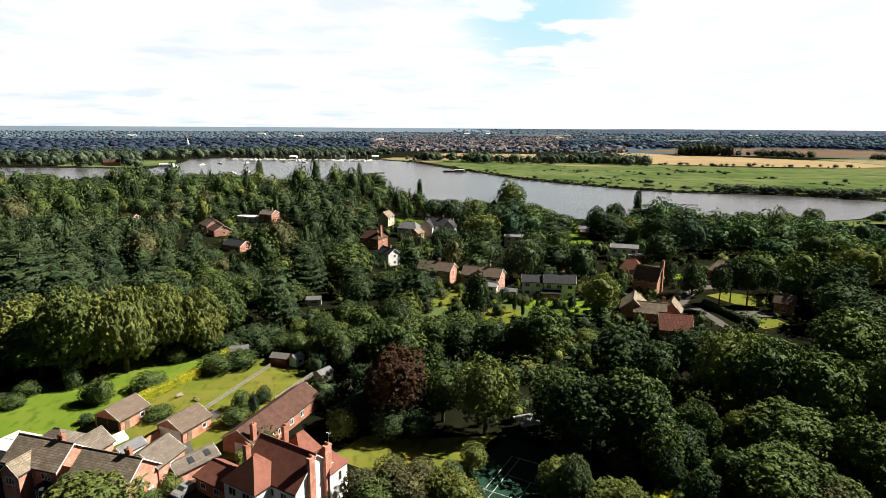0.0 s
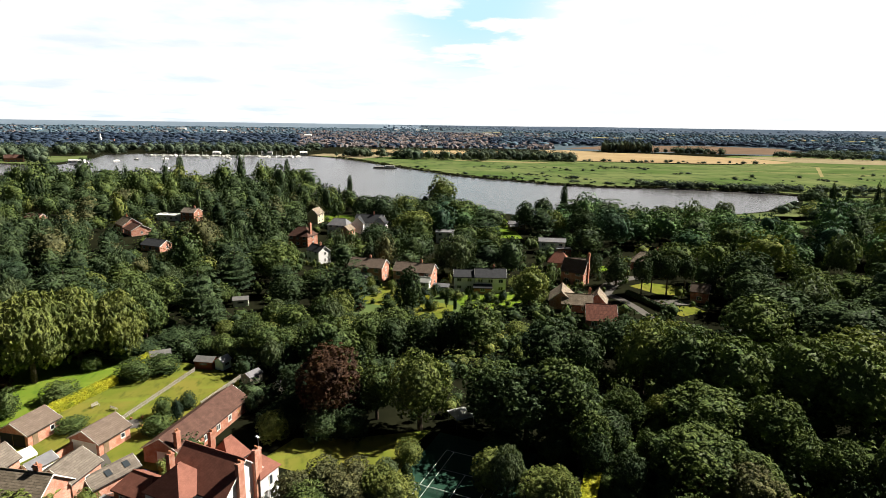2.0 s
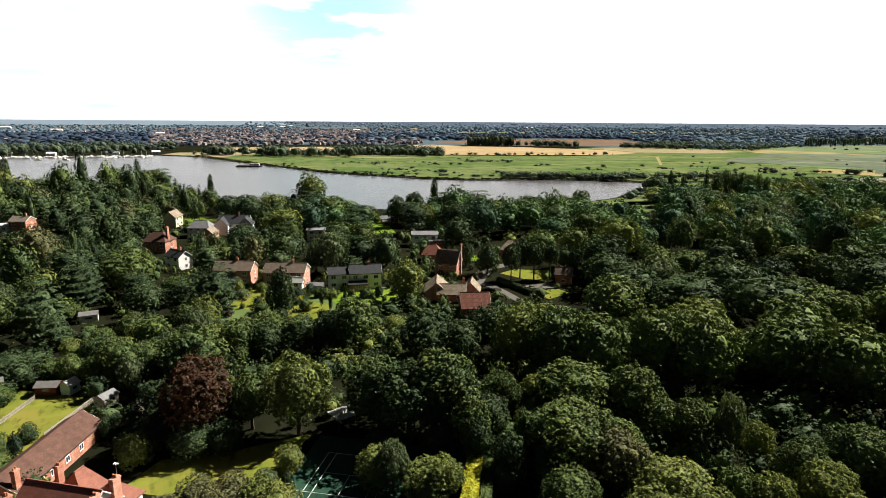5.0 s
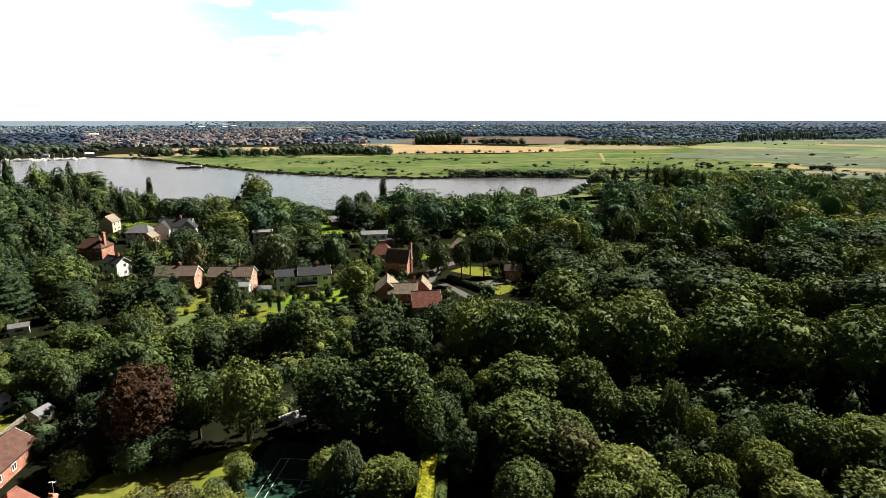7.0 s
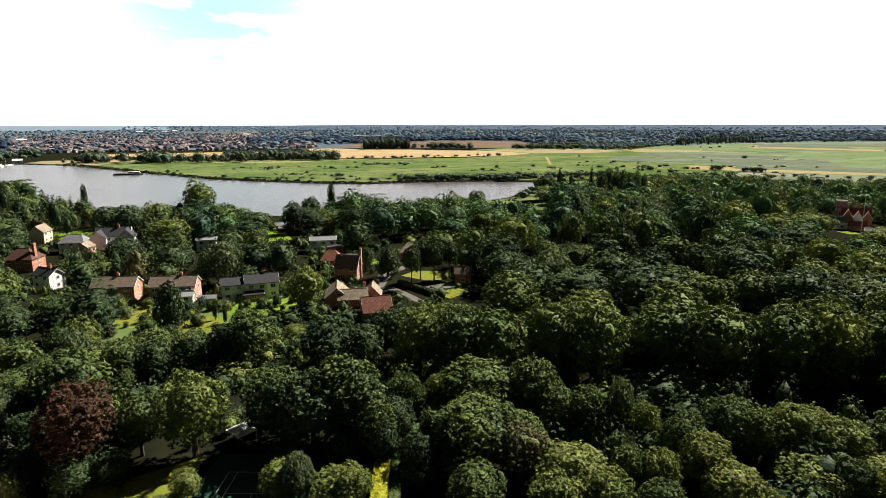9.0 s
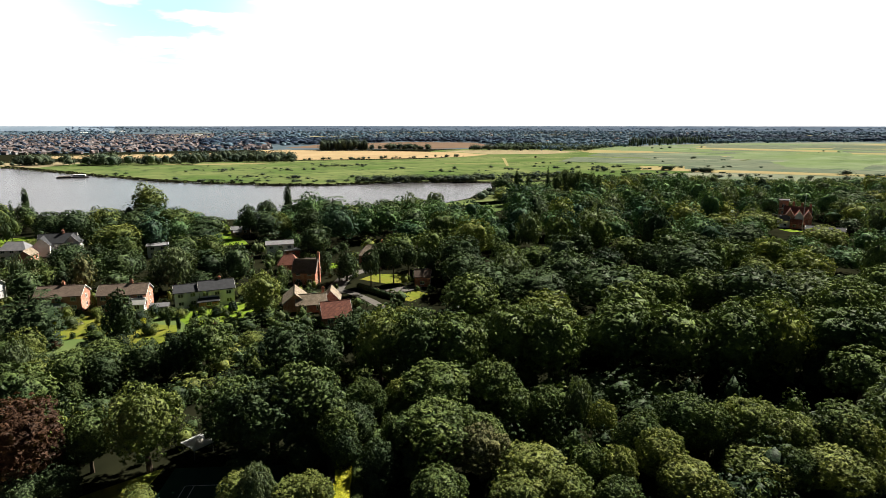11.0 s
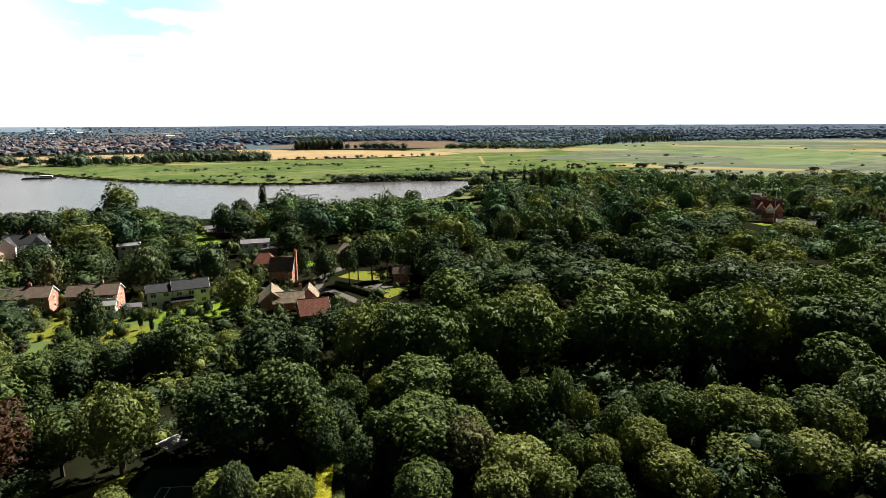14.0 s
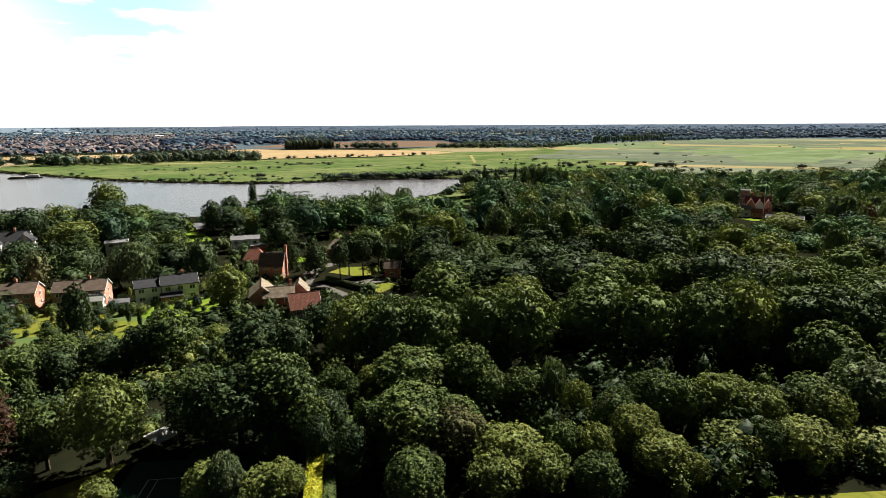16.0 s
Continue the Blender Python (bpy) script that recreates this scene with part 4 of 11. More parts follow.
def chimney(parent, x, y, rot, w, d, z0, z1, material="brick_red", pots=2):
    m = pose(x, y, 0, 0, 0, rot)
    bm = bmesh.new()
    box(bm, -w / 2, -d / 2, z0, w / 2, d / 2, z1 - 0.3)
    box(bm, -w / 2 - 0.07, -d / 2 - 0.07, z1 - 0.3, w / 2 + 0.07, d / 2 + 0.07, z1 - 0.12)
    box(bm, -w / 2, -d / 2, z1 - 0.12, w / 2, d / 2, z1)
    bm.transform(m)
    ob = part("chimney", bm, material, parent)
    for k in range(pots):
        u = (k - (pots - 1) / 2) * w / max(1, pots) * 0.9
        bm = bmesh.new()
        tube(bm, m @ Vector((u, 0, z1)), m @ Vector((u, 0, z1 + 0.4)), 0.13, 0.10, 8)
        part("pot", bm, "pot", ob)
    return ob


def house(name, label, x, y, rot):
    return thing(name, pose(x, y, 0, 0, 0, rot), label, "house", "houses")


# the linked brick houses by the drive
def linked_house(x, y, rot, bay):
    h = house("house", "pink brick house with a weathered brown tiled roof", x, y, rot)
    b = block(h, 0, 0, 0, 10.0, 6.4, 5.0, 7.6, "brick_pink", "tile_brown")
    for u in (-3.3, -0.4, 3.0):
        opening(h, b, "f", u, 3.2, 1.8, 1.15)
    opening(h, b, "f", -3.0, 0.9, 2.0, 1.2)
    opening(h, b, "r", -0.4, 3.0, 0.7, 1.2)
    opening(h, b, "r", 1.2, 0.2, 0.9, 2.0, "door")
    opening(h, b, "b", -2.0, 3.0, 1.4, 1.1)
    opening(h, b, "b", 2.0, 0.9, 1.4, 1.1)
    chimney(h, 2.6, 0.35, 0, 0.9, 0.6, 6.4, 8.6, "brick_red", 1)
    if bay:
        # front gable with a bay window below
        g = block(h, -1.2, -3.6, 90, 3.4, 3.2, 4.9, 6.3, "brick_pink", "tile_brown")
        opening(h, g, "l", 0, 3.0, 1.7, 1.2)
        bm = bmesh.new()
        tube(bm, (3.0, -3.4, 0.4), (3.0, -3.4, 2.5), 1.3, 1.3, 8)
        by = part("bay_window", bm, "glass", h, "white framed bay window")
        bm = bmesh.new()
        for k in range(8):
            a = 2 * math.pi * k / 8
            tube(bm, (3 + 1.32 * math.cos(a), -3.4 + 1.32 * math.sin(a), 0.35), (3 + 1.32 * math.cos(a), -3.4 + 1.32 * math.sin(a), 2.55), 0.07, 0.07, 4)
        part("bay_frame", bm, "white", by)
        bm = bmesh.new()
        tube(bm, (3.0, -3.4, 2.5), (3.0, -3.4, 3.2), 1.5, 0.15, 8)
        part("bay_roof", bm, "slate", by)
    return h


linked_house(-60.1, 82.0, -15.7, True)
n2 = linked_house(-47.9, 78.1, -15.7, False)
r1 = block(n2, 2.2, 5.6, 90, 5.6, 6.0, 4.6, 6.4, "brick_pink", "tile_grey")
opening(n2, r1, "f", 0, 2.8, 0.9, 1.1)
r2 = block(n2, 6.2, 8.8, 70, 7.0, 3.4, 2.4, 3.6, "brick_pink", "tile_grey")
for u in (-1.2, 1.6):
    bm = bmesh.new()
    poly(bm, [(u, -1.35, 2.86), (u + 0.9, -1.35, 2.86), (u + 0.9, -0.5, 3.46), (u, -0.5, 3.46)], 0.06)
    bm.transform(pose(6.2, 8.8, 0, 0, 0, 70))
    part("skylight", bm, "glass", n2)
rear = house("house", "single-storey brick rear extension with dark hipped tiled roof", -62.5, 88.0, -15.7)
block(rear, 0, 0, 0, 5.6, 5.0, 4.2, 6.0, "brick_pink", "tile_grey", hip=2.2)
block(rear, 6.2, -0.6, 90, 6.0, 4.6, 4.0, 6.0, "brick_pink", "tile_grey")
flat = house("extension", "flat-roofed white house extension", -70.0, 89.0, -15.7)
block(flat, 0, 0, 0, 6.0, 5.0, 3.0, 3.15, "render_white", "white")


def garage(x, y, rot, roof, label, doors):
    g = thing("garage", pose(x, y, 0, 0, 0, rot), label, "garage", "garages")
    b = block(g, 0, 0, 0, 6.4, 6.2, 2.4, 4.1, "brick_pink", roof)
    for u in (-1.3, 1.3):
        opening(g, b, "l", u, 0.02, 2.3, 2.05, doors)
    opening(g, b, "f", 1.6, 0.9, 0.9, 0.9)
    opening(g, b, "f", -1.8, 0.02, 0.85, 1.95, "wood")
    return g


garage(-59.7, 101.7, 70.6, "tile_umber", "pink brick double garage with dark panels for its open doorways", "dark")
garage(-46.5, 98.0, 66.0, "tile_umber", "pink brick garage with two white doors", "garage")

# the long low range
lb = house("outbuilding", "long low range with a rust-brown tiled roof", -30.8, 100.0, 70.4)
lbb = block(lb, 0, 0, 0, 20.0, 6.6, 2.6, 4.6, "brick_red", "tile_rust")
opening(lb, lbb, "l", 0.6, 0.02, 2.6, 2.1, "garage")
for u in (-8.0, -5.5, -3.0, 0.5, 4.0):
    opening(lb, lbb, "f", u, 0.9, 1.1, 1.1)
chimney(lb, -9.3, -2.6, 0, 1.0, 0.6, 2.0, 5.8, "brick_red", 2)

# the white house with red tiles
rh = house("house", "white rendered house with red clay tiled hipped roofs and brick chimneys", -24.9, 80.6, -31.0)
main = block(rh, 3.2, -0.5, 0, 10.6, 8.2, 5.3, 9.0, "render_white", "tile_red")
wing = block(rh, 0.6, -4.4, 90, 6.2, 6.4, 5.3, 8.4, "render_white", "tile_red", hip=2.8)
bay = block(rh, 7.0, 3.4, 0, 4.6, 3.8, 5.4, 7.6, "render_white", "tile_red", hip=1.9)
rear2 = block(rh, 0.5, 4.6, 90, 4.0, 4.2, 5.0, 7.6, "render_white", "tile_red", hip=1.2)
for u, z, w in ((-1.4, 3.3, 1.5), (1.4, 3.3, 1.5), (-1.4, 0.8, 1.8), (1.4, 0.8, 1.8)):
    opening(rh, wing, "l", u, z, w, 1.25)
opening(rh, main, "r", -0.4, 5.4, 0.7, 0.9)
opening(rh, main, "r", -2.6, 0.8, 1.2, 1.3)
opening(rh, bay, "r", 0.2, 3.0, 0.8, 1.6)
opening(rh, bay, "r", 0.2, 0.8, 0.8, 1.6)
for u in (0.6, 3.0):
    opening(rh, main, "f", u, 3.2, 1.1, 1.2)
chimney(rh, -2.0, -3.6, 0, 0.7, 0.9, 5.0, 8.9, "brick_red", 2)
chimney(rh, 8.78, -1.7, 0, 0.6, 1.1, 0.0, 9.3, "brick_pink", 2)
chimney(rh, 8.78, 1.6, 0, 0.6, 1.3, 0.0, 9.6, "brick_pink", 3)
chimney(rh, -0.6, 2.6, 0, 0.6, 0.9, 6.0, 9.4, "brick_red", 2)
bm = bmesh.new()
tube(bm, (9.2, 1.6, 9.6), (9.2, 1.6, 11.6), 0.025, 0.025, 5)
for k in range(6):
    tube(bm, (8.9 + 0.12 * k, 1.42, 11.55), (8.9 + 0.12 * k, 1.78, 11.55), 0.012, 0.012, 4)
tube(bm, (8.8, 1.6, 11.55), (9.6, 1.6, 11.55), 0.015, 0.015, 4)
part("aerial", bm, "steel", rh, "television aerial on a pole")
ro = house("outbuilding", "low brick outbuilding with red clay tiled roof", -33.2, 81.0, -31.0)
rob = block(ro, 0, 0, 0, 6.5, 5.0, 2.6, 4.4, "brick_red", "tile_red", hip=1.2)
block(ro, 3.6, 1.6, 90, 5.0, 4.0, 2.6, 4.8, "brick_red", "tile_red", hip=1.0)
opening(ro, rob, "f", -1.5, 0.9, 1.2, 1.0)
opening(ro, rob, "f", 1.5, 0.9, 1.2, 1.0)


# houses among the trees
def cottage(label, x, y, rot, blocks, stacks=(), name="house"):
    """A house made of (x, y, turn, length, width, eaves, ridge, wall, roof, hip) blocks with windows on its long walls and gables."""
    h = house(name, label, x, y, rot)
    for bx, by, t, L, W, e, r, wall, roof, hip in blocks:
        b = block(h, bx, by, t, L, W, e, r, wall, roof, hip)
        n = max(1, int(L / 3.2))
        for lev in range(2 if e > 4 else 1):
            for k in range(n):
                opening(h, b, "f", (k - (n - 1) / 2) * L / n, 0.9 + 2.5 * lev, 1.5, 1.2)
            opening(h, b, "r", 0.3, 0.9 + 2.5 * lev, 1.0, 1.15)
            opening(h, b, "b", 0.0, 0.9 + 2.5 * lev, 1.2, 1.15)
    for s in stacks:
        chimney(h, *s)
    return h


cottage("pink brick house with a brown tiled roof among trees", -2.0, 206.0, -22, [(0, 0, 0, 12.5, 7.2, 5.0, 7.3, "brick_pink", "tile_umber", 0), (-1, -4.6, 0, 5, 2.4, 2.3, 3.0, "render_white", "slate_grey", 0)], [(0.5, 0.3, 0, 0.8, 0.6, 6.5, 8.4)])
cottage("pink brick house with a brown tiled roof and white porch", 14.0, 198.0, -22, [(0, 0, 0, 13.5, 7.2, 5.0, 7.3, "brick_pink", "tile_umber", 0), (4.6, -4.6, 0, 4, 2.6, 2.5, 3.8, "render_white", "white", 0)], [(2.0, 0.3, 0, 0.8, 0.6, 6.5, 8.4)])
cottage("white rendered house with a grey slate roof", 35.0, 189.0, -9, [(-5.2, 0.3, 0, 6.8, 6.6, 5.0, 6.6, "render_white", "slate", 0), (3.4, -0.2, 0, 10.0, 7.2, 5.2, 7.2, "render_white", "slate", 0),
        (0.8, -4.6, 0, 5.6, 2.2, 2.2, 2.9, "brick_red", "slate", 0)], [(4.5, 0.2, 0, 0.7, 0.6, 6.5, 8.2)])
cottage("white house with a small gabled grey roof", -22.0, 233.0, -50, [(0, 0, 0, 8.0, 5.6, 4.8, 6.8, "render_white", "slate", 0)], [(1.5, 0, 0, 0.7, 0.7, 5.8, 8.0)])
cottage("brick house with a rust tiled hipped roof and tall chimney", -32.0, 267.0, -25, [(0, 0, 0, 10.0, 8.5, 4.8, 8.2, "brick_red", "tile_rust", 3.0)], [(4.4, -0.8, 0, 0.8, 1.4, 0, 10.4)])
cottage("large white house with grey slate gables", -2.0, 301.0, -12, [(0, 0, 0, 14, 8, 5.2, 8.6, "render_white", "slate", 0), (6, -3.0, 90, 7, 6, 5.2, 8.4, "render_white", "slate", 0),
        (-5, -4.0, 90, 6, 6, 5, 8.0, "render_white", "slate", 0)], [(2, 0, 0, 0.8, 0.8, 8, 10)])
cottage("house with a pale grey roof beside large white neighbours", -17.0, 296.0, -20, [(0, 0, 0, 10, 8, 4.6, 7.4, "render_white", "slate_grey", 2.0), (6, -5, 90, 7, 5, 3, 5, "brick_pink", "tile_brown", 0)])
cottage("cream gabled house at the edge of a lawn", -32.0, 329.0, 72, [(0, 0, 0, 9, 6, 5.2, 8.0, "cream", "tile_brown", 0)])
cottage("brick bungalow with a brown gabled roof", -122.0, 308.0, -52, [(0, 0, 0, 11, 9, 3.4, 6.6, "brick_pink", "tile_brown", 0)], [(-2, 0, 0, 0.7, 0.7, 6, 7.6)])
cottage("brick bungalow with a low brown gabled roof", -114.0, 297.0, -50, [(0, 0, 0, 10, 9, 2.8, 5.2, "brick_pink", "tile_rust", 0)])
cottage("long house with flat white roof and brick end", -107.0, 340.0, -18, [(-5, 0, 0, 14, 8, 3.0, 3.3, "render_white", "white", 0), (7, 0, 0, 8, 8, 5, 7, "brick_red", "tile_grey", 0)], [(9, 0, 0, 0.8, 0.8, 6, 8.4)])
cottage("low house with grey roof hidden by trees", -92.0, 259.0, -30, [(0, 0, 0, 11, 7, 2.6, 4.6, "brick_pink", "slate", 0)])
cottage("white flat-roofed house among tall trees", 33.0, 272.0, -10, [(0, 0, 0, 8, 7, 5.0, 5.3, "render_white", "slate_grey", 0)])
cottage("boathouse with a shallow grey roof near the river", 76.0, 306.0, -18, [(0, 0, 0, 9, 6, 2.6, 3.9, "timber", "slate_grey", 0)], name="boathouse")
cottage("modern brick house with white upper storey", 77.0, 246.0, -16, [(0, 0, 0, 11, 7, 5.2, 6.2, "render_white", "slate_grey", 0), (5, -4, 0, 6, 4, 2.8, 3.0, "brick_red", "slate_grey", 0)])
cottage("brick house with a red tiled pyramid roof", 71.0, 217.0, -20, [(0, 0, 0, 8, 7, 3.0, 6.4, "brick_red", "tile_red", 2.5), (7, -2, 0, 8, 6, 2.8, 4.8, "brick_red", "tile_grey", 0)])
cottage("tall red brick gabled house with a high chimney", 70.2, 195.6, -38, [(0, 0, 0, 8, 6.2, 4.6, 8.4, "brick_pink", "tile_umber", 0)], [(4.2, 1.2, 0, 0.7, 1.0, 0, 10.8)])
cottage("brick bungalow with crossing grey-brown tiled roofs", 60.0, 167.0, -18, [(-3.6, 2.2, 88, 10, 7, 2.7, 5.6, "brick_pink", "tile_brown", 0), (0.9, -1.6, 0, 8.6, 6, 2.5, 4.9, "brick_red", "tile_brown", 0), (7.2, 1.8, 82, 6.4, 5.4, 2.5, 5.3, "brick_pink", "tile_brown", 0)],
        [(4.6, -0.4, 0, 0.8, 0.6, 4, 6.4)])
cottage("low brick barn with a red pantiled roof", 62.4, 151.6, -14, [(0, 0, 0, 8.0, 8.6, 2.5, 5.8, "brick_red", "pantile", 0)], name="barn")
cottage("brick house behind pines with a brown hipped roof", 106.0, 214.0, -30, [(0, 0, 0, 12, 9, 3.2, 6.6, "brick_red", "tile_brown", 3)], [(3, 0, 0, 0.9, 0.7, 5, 8.4)])
cottage("brick house half hidden at the end of a drive", 103.0, 171.0, -35, [(0, 0, 0, 5.2, 5.0, 3.6, 5.6, "brick_red", "tile_umber", 0)])
cottage("house roof showing through the riverside wood", -98.0, 398.0, -30, [(0, 0, 0, 11, 7, 4.6, 7.0, "brick_red", "tile_rust", 0)])
cottage("white house in woodland", -205.0, 330.0, -30, [(0, 0, 0, 12, 7, 4.8, 6.8, "render_white", "tile_grey", 0)])
cottage("white house at the edge of the wood", -300.0, 430.0, -35, [(0, 0, 0, 12, 7, 4.8, 6.8, "render_white", "tile_grey", 0)])
cottage("cream house near the river trees", -196.0, 480.0, -30, [(0, 0, 0, 12, 7, 4.8, 6.8, "cream", "tile_brown", 0)])
cottage("small house with pink roof in the wood", -180.0, 336.0, -20, [(0, 0, 0, 9, 6, 2.6, 4.4, "brick_pink", "tile_rust", 0)])

# the manor on the edge of the marsh
cottage("red brick manor with steep rust gables and white panels", 340.0, 166.0, -62, [(1, 0, 0, 13, 7, 7.0, 10.6, "brick_pink", "tile_red", 0), (-2.6, -3.6, 90, 6, 4.2, 6.4, 9.8, "brick_pink", "tile_red", 0),
        (1.8, -4.2, 90, 6, 3.6, 6.6, 9.2, "render_white", "tile_red", 0), (6.0, -3.6, 90, 6, 4.0, 6.2, 9.4, "brick_pink", "tile_red", 0), (2.0, -8.4, 0, 8.0, 3.4, 2.8, 4.6, "brick_pink", "tile_red", 0),
        (-5.2, -7.2, 20, 5.0, 4.6, 4.0, 6.2, "render_white", "slate_grey", 0)],
        [(-1, 1, 0, 1.1, 1.1, 8, 13), (3, 1, 0, 1.1, 1.1, 9, 12.6), (7, 1, 0, 1.0, 1.0, 8, 12)], name="manor")
bt = house("manor_tower", "square red brick tower with white bands beside the manor", 341.0, 173.0, -62)
tb = block(bt, 0, 0, 0, 4.4, 4.4, 13.6, 14.0, "brick_pink", "slate", 0)
for z in (2.0, 6.0, 9.6):
    opening(bt, tb, "f", 0, z, 1.8, 1.7)
for z in (5.0, 8.6, 13.2):
    bm = bmesh.new()
    box(bm, -2.3, -2.3, z, 2.3, 2.3, z + 0.35)
    part("band", bm, "render_white", bt, "white painted band")
cottage("low grey-roofed service range beside the manor", 325.0, 143.0, -68, [(0, 0, 0, 17, 7, 2.6, 4.0, "brick_pink", "slate", 0)], name="outbuilding")
fp = thing("flagpole", pose(331, 157, 0), "tall white flagpole beside the manor", "flagpole")
bm = bmesh.new()
tube(bm, (0, 0, 0), (0, 0, 19), 0.22, 0.10, 8)
part("pole", bm, "white", fp)
bm = bmesh.new()
tube(bm, (0, 0, 19), (0, 0, 19.3), 0.18, 0.05, 8)
part("finial", bm, "white", fp)

# ---- gardens, court, drive ----
def lawn(pts, material, label):
    return ringed(pts, "lawn", 0.03, material, label, "lawn", 0.5, 4.0)


ringed([(-82, 76), (-62, 79), (-40, 69), (-33, 86), (-28, 124), (-50, 137), (-62, 110), (-68, 92)], "garden", 0.02, "lawn_dry", "rough garden grass round the houses", "lawn", 0.4, 5.0)
lawn([(-100, 88), (-79, 88), (-66, 98), (-64, 106), (-60, 110), (-51, 134), (-55, 140), (-80, 134), (-76, 124), (-88, 118), (-105, 110)], "lawn", "sunlit mown lawn behind the houses")
lawn([(-59, 108), (-46, 104), (-39.5, 127), (-43, 131), (-51, 133)], "lawn_dry", "worn strip of lawn between hedge and fence")
lawn([(-46, 104), (-38, 100), (-30.6, 118), (-28, 124), (-39, 127)], "lawn_dry", "mown lawn strip beside the long range")
lawn([(-57, 96), (-52, 97.5), (-48.5, 92), (-50, 88), (-55, 90)], "lawn_dry", "small back garden between house and garage")
ringed([(-52, 98), (-49, 92), (-45.5, 88), (-41, 90), (-44.5, 95)], "yard", 0.05, "drive", "paved yard before the garage doors", "yard", 0.1, 4.0)
lawn([(-19, 90), (-8, 84), (2, 80), (8, 84), (6, 92), (10, 98), (-4, 96), (-14, 97)], "lawn_dry", "dappled dry lawn under the trees")
ringed([(-12, 196), (-12, 170), (2, 160), (12, 154), (26, 156), (40, 160), (54, 172), (54, 182), (44, 185), (28, 187), (22, 193), (6, 201)], "garden", 0.02, "meadow", "rough garden ground behind the brick houses", "lawn", 0.6, 5.0)
lawn([(-6, 192), (-4, 176), (6, 172), (10, 180), (6, 195)], "lawn_dry", "sloping back lawn with shrubs")
lawn([(9, 172), (12, 158), (22, 160), (24, 172), (16, 178)], "lawn_dry", "small bright back lawn among shrubs")
lawn([(24, 184), (27, 166), (36, 163), (48, 176), (48, 183), (36, 184)], "lawn", "bright back lawn of the white house")
lawn([(82, 211), (92, 211), (93, 219), (83, 220)], "lawn", "small bright lawn beside the brick house")
lawn([(103, 221), (112, 220), (114, 231), (104, 232)], "lawn", "small bright lawn under pines")
lawn([(86, 160), (90, 156), (99, 160), (98, 165.5), (88, 166)], "lawn_dry", "grass island in the drive under pines")
lawn([(88, 190), (94, 178), (105, 178), (106, 188), (96, 194)], "lawn_dry", "thin sunlit grass under pines")
lawn([(-28, 332), (-12, 330), (-8, 352), (-30, 355)], "lawn", "open lawn behind the cream house")
lawn([(60, 280), (72, 276), (78, 352), (60, 352)], "lawn", "grass ride down to the river")
lawn([(-142, 330), (-126, 322), (-122, 345), (-140, 348)], "lawn_dry", "pale lawn beside bungalows")
lawn([(318, 156), (324, 152), (327, 160), (321, 164)], "lawn", "bright lawn before the manor")
# this grass is cut off along the edge of the tree shade
lawn([(56, 20), (120, -24), (140, -4), (95, 25.5), (80.5, 34.8), (70, 38)], "lawn_dry", "dry sunlit grass beside the wood")
ringed([(216, 345), (262, 361), (315, 399), (358, 452), (378, 442), (470, 430), (520, 400), (400, 372), (330, 330), (250, 325)], "rough_grass", 0.03, "meadow", "rough grass and sedge at the end of the river", "grass", 3.0)
lawn([(235, 300), (268, 290), (278, 340), (250, 345)], "meadow", "bright clearing in the riverside wood")
ringed([(73, 181), (77, 174), (78.2, 164), (78.2, 152), (78.5, 140), (81.5, 140), (81, 152), (81, 164), (80, 175), (78, 181), (88, 196), (100, 200), (101, 204), (86, 201), (74, 186)], "drive", 0.06, "drive", "grey curving lane between hedges", "drive", 0.3, 4.0)
ringed([(83, 175), (92, 173), (102, 172), (101, 167.5), (94, 167), (87, 170)], "drive", 0.05, "drive", "pale gravel turning before the pines", "drive", 0.3, 4.0)
ringed([(-42, 70), (-36, 76), (-33, 88), (-37, 90), (-45, 86), (-47, 84), (-42, 78)], "drive", 0.05, "asphalt", "dark asphalt drive between the houses", "drive", 0.2, 4.0)
ringed([(26, 60), (30, 60), (38, 88), (44, 101), (42, 102), (34, 90)], "road", 0.05, "asphalt", "narrow shaded lane between hedges", "road", 0.3, 6.0)
ringed([(-78, 78), (-68, 84), (-50, 72), (-40, 68), (-46, 60), (-80, 70)], "road", 0.04, "asphalt", "asphalt street before the brick houses", "road", 0.3, 6.0)

# the tennis court; u runs along the base line, v up the court
court_at = pose(11.89, 90.55, 0, 0, 0, -29.54)
tc = thing("tennis_court", court_at, "dark green tennis court with white lines", "tennis court")
bm = bmesh.new()
box(bm, -3.4, -27.4, -0.05, 14.4, 5.0, 0.05)
part("surface", bm, "court", tc)
for u0, v0, u1, v1 in ((0, 0, 10.97, 0), (0, -23.77, 10.97, -23.77), (0, -23.77, 0, 0), (10.97, -23.77, 10.97, 0), (1.37, -23.77, 1.37, 0), (9.6, -23.77, 9.6, 0),
                       (1.37, -5.49, 9.6, -5.49), (1.37, -18.28, 9.6, -18.28), (5.485, -18.28, 5.485, -5.49)):
    bm = bmesh.new()
    e = 0.045
    box(bm, u0 - e, v0 - e, 0.05, u1 + e, v1 + e, 0.058)
    part("line", bm, "line", tc)
net = thing("tennis_net", court_at @ pose(0, -11.9, 0), "dark tennis net with white band between posts", "net")
for u in (-0.9, 11.87):
    bm = bmesh.new()
    tube(bm, (u, 0, 0.05), (u, 0, 1.1), 0.05, 0.05, 8)
    part("post", bm, "dark", net)
bm = bmesh.new()
for k in range(64):
    box(bm, -0.9 + 0.2 * k - 0.01, -0.01, 0.1, -0.9 + 0.2 * k + 0.01, 0.01, 0.95)
